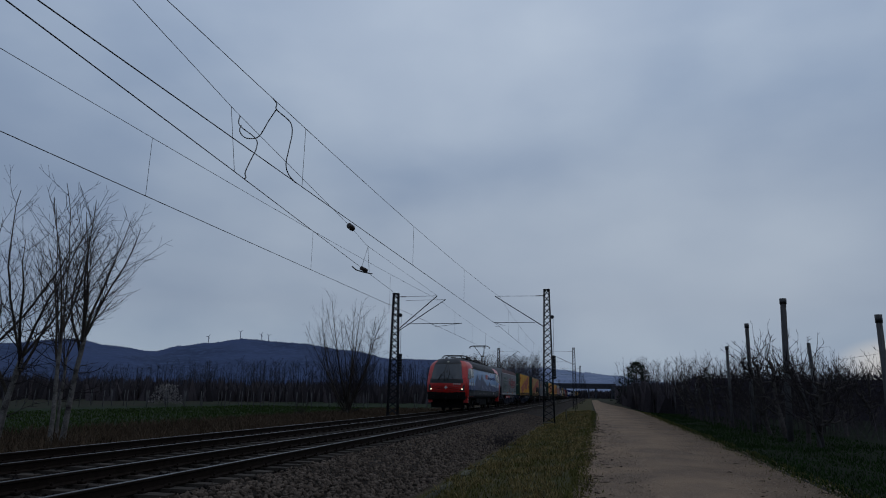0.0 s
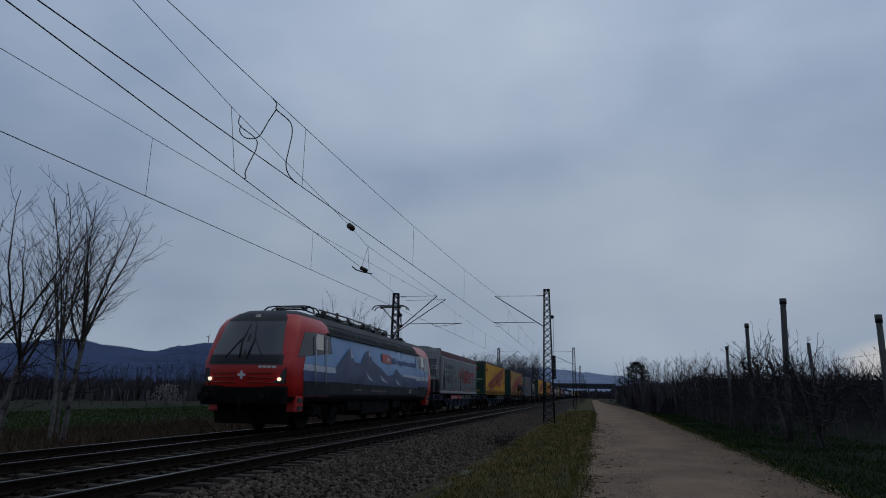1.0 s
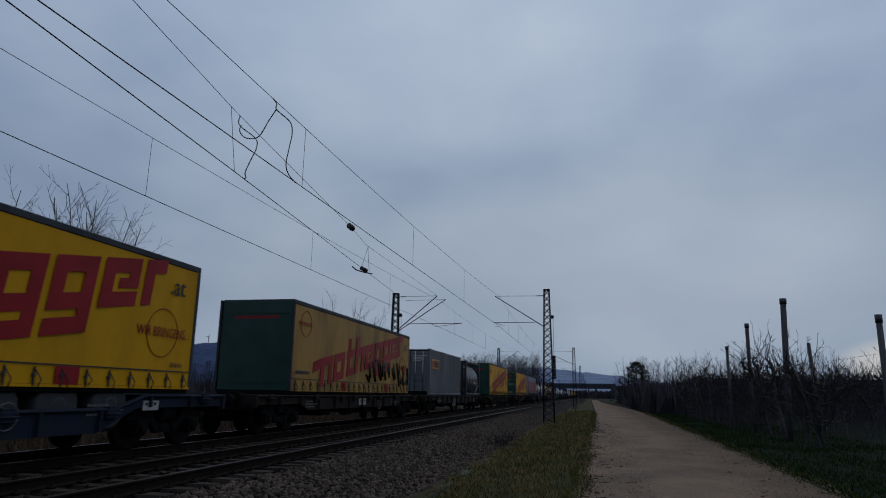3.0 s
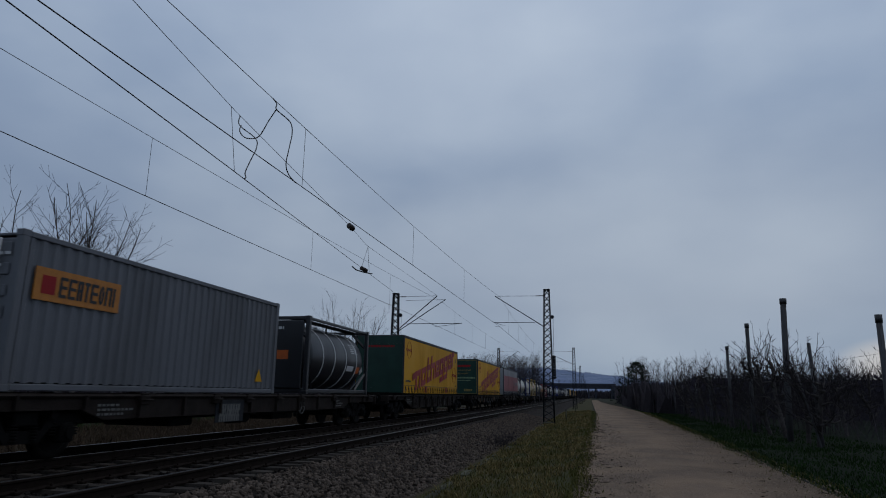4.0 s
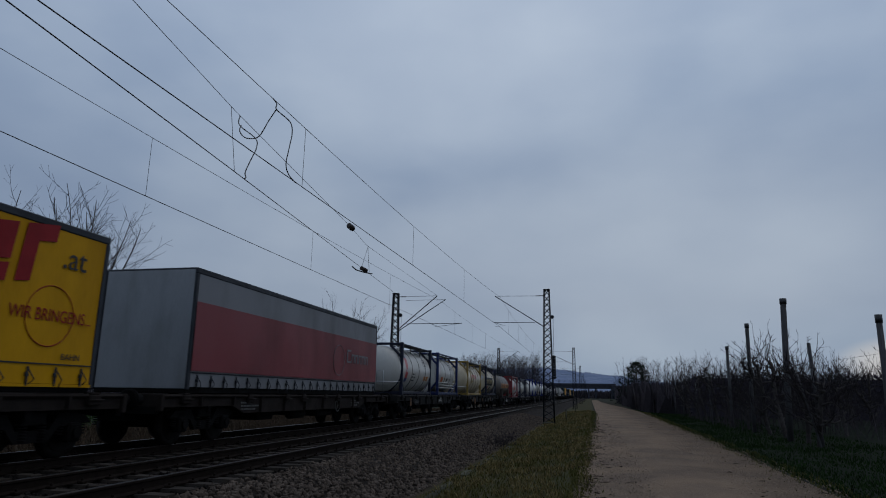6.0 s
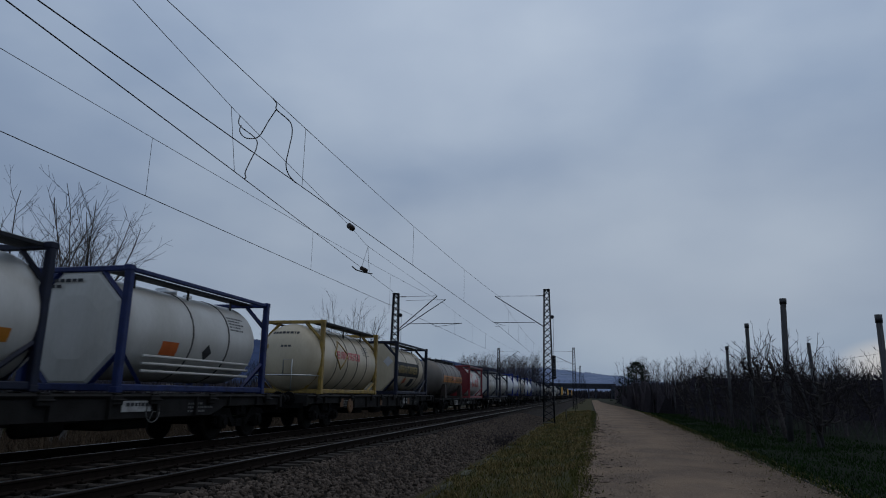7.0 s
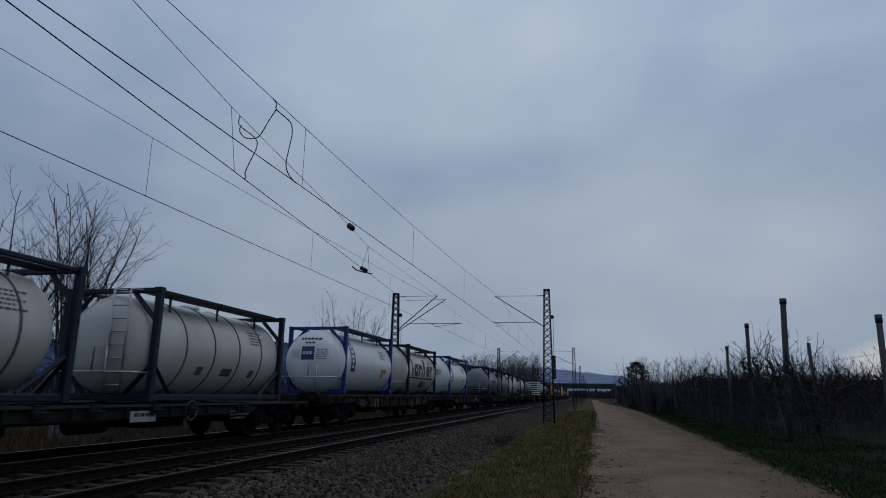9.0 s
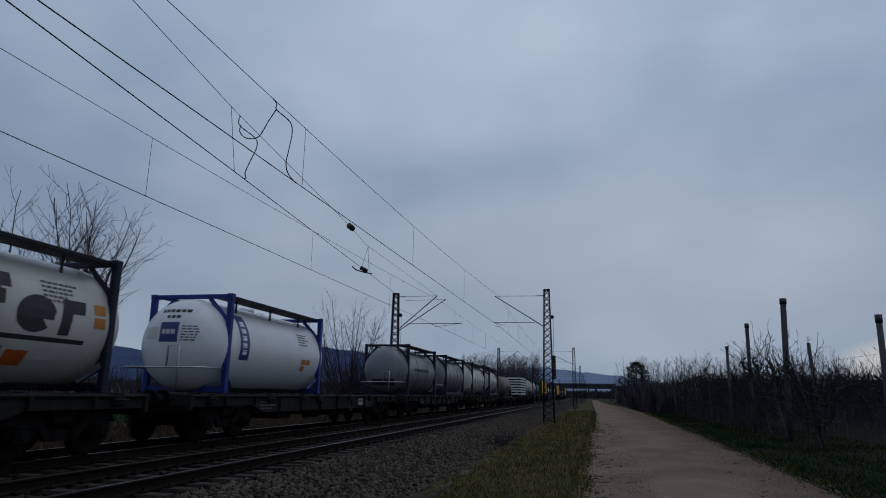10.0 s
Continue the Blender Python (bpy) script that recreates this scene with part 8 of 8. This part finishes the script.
flat_wagon(239.7, 18.6, "wagon_grey", 0.97, "fish", "dirty grey low wagon with bellied sill", ((5.3, 1.1, 0.3, "plate_white"), (10.2, 0.6, 0.25, "plate_white")))
t, b, pl, cz = tank(260.5, 0.97, "tank_white", "dark_frame", "white tank with plated octagonal end, dark blue frame", octagon=True, R=1.1, bands=(1.2, 2.4, 3.6, 4.9), H=2.48)
part("word_mark", word_shapes("lmOTOA", 1.5, 2.45, 0.16, 0.14, 0.06, 0.035, 0, pl), "black", b, "thin dark word mark drawn as plain shapes")
g = Geo()
for k in range(3):
    a = [pl(0.75 + 0.30 * math.cos(q * 0.5 + k) * (1 - 0.25 * k), 2.38 + 0.24 * math.sin(q * 0.5 + k) * (1 - 0.25 * k), 0) for q in range(9)]
    g.tube(a, 0.03, 4)
part("swirl_mark", g, "navy", b)
g = Geo().tube([(-0.05 + 0.3 * math.cos(q * 0.5), -0.02, 3.08 + 0.15 * math.sin(q * 0.5)) for q in range(10)], 0.035, 4)
part("swirl_mark", g, "navy", t)
part("front_print", bars([0.7], -0.4, 2.75, front_at(-0.012), 0.09, 0.1), "black", t)
part("hazard_plate", patch(pl, 2.0, 2.6, 1.7, 2.05), "tank_cream", b)
t, b, pl, cz = tank(268.75, 0.97, "tank_white", "dark_frame", "white tank with rounded end and ladder, dark frame", full=False, over=0.35, R=1.12, ladder=True, H=2.48)
for y, w in ((1.9, 0.25), (3.0, 0.5), (4.4, 0.25)):
    part("sticker", patch(pl, y, y + w, 1.6, 1.8), "band_dark", b)
flat_wagon(258.9, 18.3, "wagon_grey", 0.95, "straight", "dirty grey low wagon with brake wheels", ((9.3, 0.8, 0.22, "plate_white"), (1.2, 0.5, 0.3, "band_dark")))


def band_tank(y0, label):
    t, b, pl, cz = tank(y0, 1.17, "tank_clean", "bright_blue", label, full=False, over=0.78, R=1.22, bands=())
    part("navy_band", patch(pl, 0.6, 1.1, 2.05, 3.25, 10), "navy", b, "navy band with pale marks")
    for k in range(5):
        part("band_mark", patch(pl, 0.74, 0.96, 2.95 - 0.19 * k, 3.08 - 0.19 * k, 2), "tank_clean", b)
    for y, z in ((4.5, 2.1), (4.85, 2.1), (4.5, 1.9)):
        part("label_sticker", patch(pl, y, y + 0.3, z, z + 0.16, 2), "orange", b)
    hp = on_head(1.22, cz, -0.78, 0.5 + 0.78 * 0.55)
    part("badge", head_patch(hp, -0.28, 0.24, 2.42, 2.92), "navy", b, "navy square badge on the dished end")
    part("badge_print", bars([0.4], -0.22, 2.62, lambda a, c, off: hp(a, c, 0.009), 0.12, 0.1), "white", b)
    part("front_print", bars([0.8], -0.38, 3.18, hp, 0.08, 0.1), "black", b)
    part("front_print", bars([0.35], -0.16, 3.03, hp, 0.07, 0.1), "black", b)
    part("front_print", bars([0.35] * 6, 0.32, 2.80, hp, 0.03, 0.07), "print_grey", b)
    part("front_sticker", head_patch(hp, -0.72, -0.34, 2.5, 2.8), "tank_white", b)


band_tank(280.1, "clean white tank with navy band, bright blue end frames")
t, b, pl, cz = tank(289.15, 1.17, "tank_white", "dark_frame", "white tank with large black word mark, dark frame", full=False, over=0.68, R=1.2, bands=())
part("word_mark", word_shapes("lamfcr", 0.66, 2.16, 0.82, 0.64, 0.14, 0.24, 0.12, pl), "black", b, "bold black word mark drawn as plain shapes")
part("underline", patch(pl, 0.42, 5.35, 2.02, 2.10, 2), "black", b)
part("hazard_diamond", diamond(pl, 4.6, 1.72, 0.2), "white", b)
part("hazard_plate", patch(pl, 3.8, 4.25, 1.6, 1.85), "orange_plate", b)
part("dark_panel", patch(pl, 2.9, 3.7, 1.58, 1.9), "band_dark", b)
for y, z in ((5.5, 2.35), (5.5, 2.6)):
    part("label_sticker", patch(pl, y, y + 0.3, z, z + 0.2, 2), "orange", b)
g = Geo().tube([on_head(1.2, cz, -0.68, 0.874)(-0.3 + 0.36 * math.cos(k * 0.2618), 2.42 + 0.36 * math.sin(k * 0.2618), 0.0) for k in range(25)], 0.025, 4)
part("round_mark", g, "black", b)
hp = on_head(1.2, cz, -0.68, 0.5 + 0.68 * 0.55)
part("front_panel", head_patch(hp, -0.85, 0.15, 1.62, 1.9), "black", b)
part("front_print", bars([0.9, 0.4, 0.6, 0.7], -0.42, 3.28, hp, 0.055, 0.1), "black", b)
flat_wagon(278.0, 18.9, "wagon_grey", 1.16, "straight", "dirty grey wagon with paired yellow stanchions", ((5.7, 0.2, 0.35, "rust_orange"), (6.1, 0.2, 0.35, "rust_orange"), (12.6, 0.2, 0.35, "rust_orange"), (13.0, 0.2, 0.35, "rust_orange")))
band_tank(299.4, "clean white tank with navy band beside a gap")
flat_wagon(297.4, 17.8, "wagon_grey", 1.16, "straight", "half-empty dirty grey container wagon", ((12.0, 0.5, 0.25, "plate_white"),))

# the far end of the train
t, b, pl, cz = tank(316.85, 1.17, "tank_grey", "dark_frame", "grey tank with dished end, dark frame", full=False, over=0.7, R=1.2, bands=(2.0, 4.0))
part("word_print", bars([3.2], 1.2, 2.4, pl, 0.16, 0.2), "black", b)
hp = on_head(1.2, cz, -0.7, 0.5 + 0.7 * 0.55)
part("front_panel", head_patch(hp, -0.6, 0.6, 1.62, 1.95), "black", b)
tank(326.0, 1.17, "tank_grey", "dark_frame", "grey tank behind another grey tank", full=False, over=0.5, R=1.2)
flat_wagon(315.6, 18.0, "wagon_grey", 1.16, "straight", "dirty grey container wagon")
tank(335.9, 1.17, "tank_white", "dark_frame", "white tank towards the train's end", full=False, over=0.6, R=1.2)
tank(344.9, 1.17, "tank_white", "dark_frame", "white tank in a dark frame", full=True, R=1.1)
flat_wagon(334.2, 18.0, "wagon_brown", 1.16, "straight", "dirty brown container wagon")
bulk_tank(356.0, 1.0, "tank_steel", "dull steel bulk tank far back", stripe=False)
flat_wagon(353.0, 18.0, "wagon_brown", 1.0, "straight", "dirty brown container wagon far back")
sl = unit("slatted_body", "pale slatted body far back on the train", "swap body", "", 372.5)
part("core", Geo().box(-1.2, 1.2, 0, 7.4, 1.2, 3.6, 0.03), "under", sl)
for k in range(7):
    part("slat", Geo().box(-1.25, 1.25, -0.03, 7.43, 1.3 + 0.34 * k, 1.5 + 0.34 * k, 0.02), "pale_wall", sl)
bulk_tank(381.5, 1.0, "tank_grey", "grey bulk tank far back", stripe=False)
flat_wagon(371.4, 18.5, "wagon_brown", 1.16, "straight", "dirty brown container wagon far back")
for i in range(8):
    y = 390.6 + 18.6 * i
    flat_wagon(y, 18.0, "wagon_brown", 1.16, "straight", "distant dark container wagon")
    if i % 3 == 1:
        curtainsider(y + 2.2, "distant yellow curtainsider body", "yellow", "green", "roof_grey", seed=20 + i)
    else:
        tank(y + 1.6, 1.17, ("tank_white", "tank_grey")[i % 2], "dark_frame", "distant pale tank container on the train", full=False, over=0.4, R=1.18)
        tank(y + 10.2, 1.17, ("tank_grey", "tank_white")[i % 2], "dark_frame", "distant grey tank container in a frame", full=True, R=1.1)


# ---- movement ----
def run(t):
    """How far the train has come after t seconds, braking very slightly."""
    return 29.17 * t - 0.0759 * t * t


def motions():
    times = [0.5 * i for i in range(21)]
    for ob, y0 in MOVING:
        walk(ob, [(t, pose(FAR_C, y0 - run(t), 0)) for t in times])


for ob in list(scene.objects):
    if ob.parent and any(k in ob.name for k in ("_marks", "_print", "word_mark", "louvres", "side_latches", "rail_fastening")):
        ob["kind"] = "stuff"

motions()
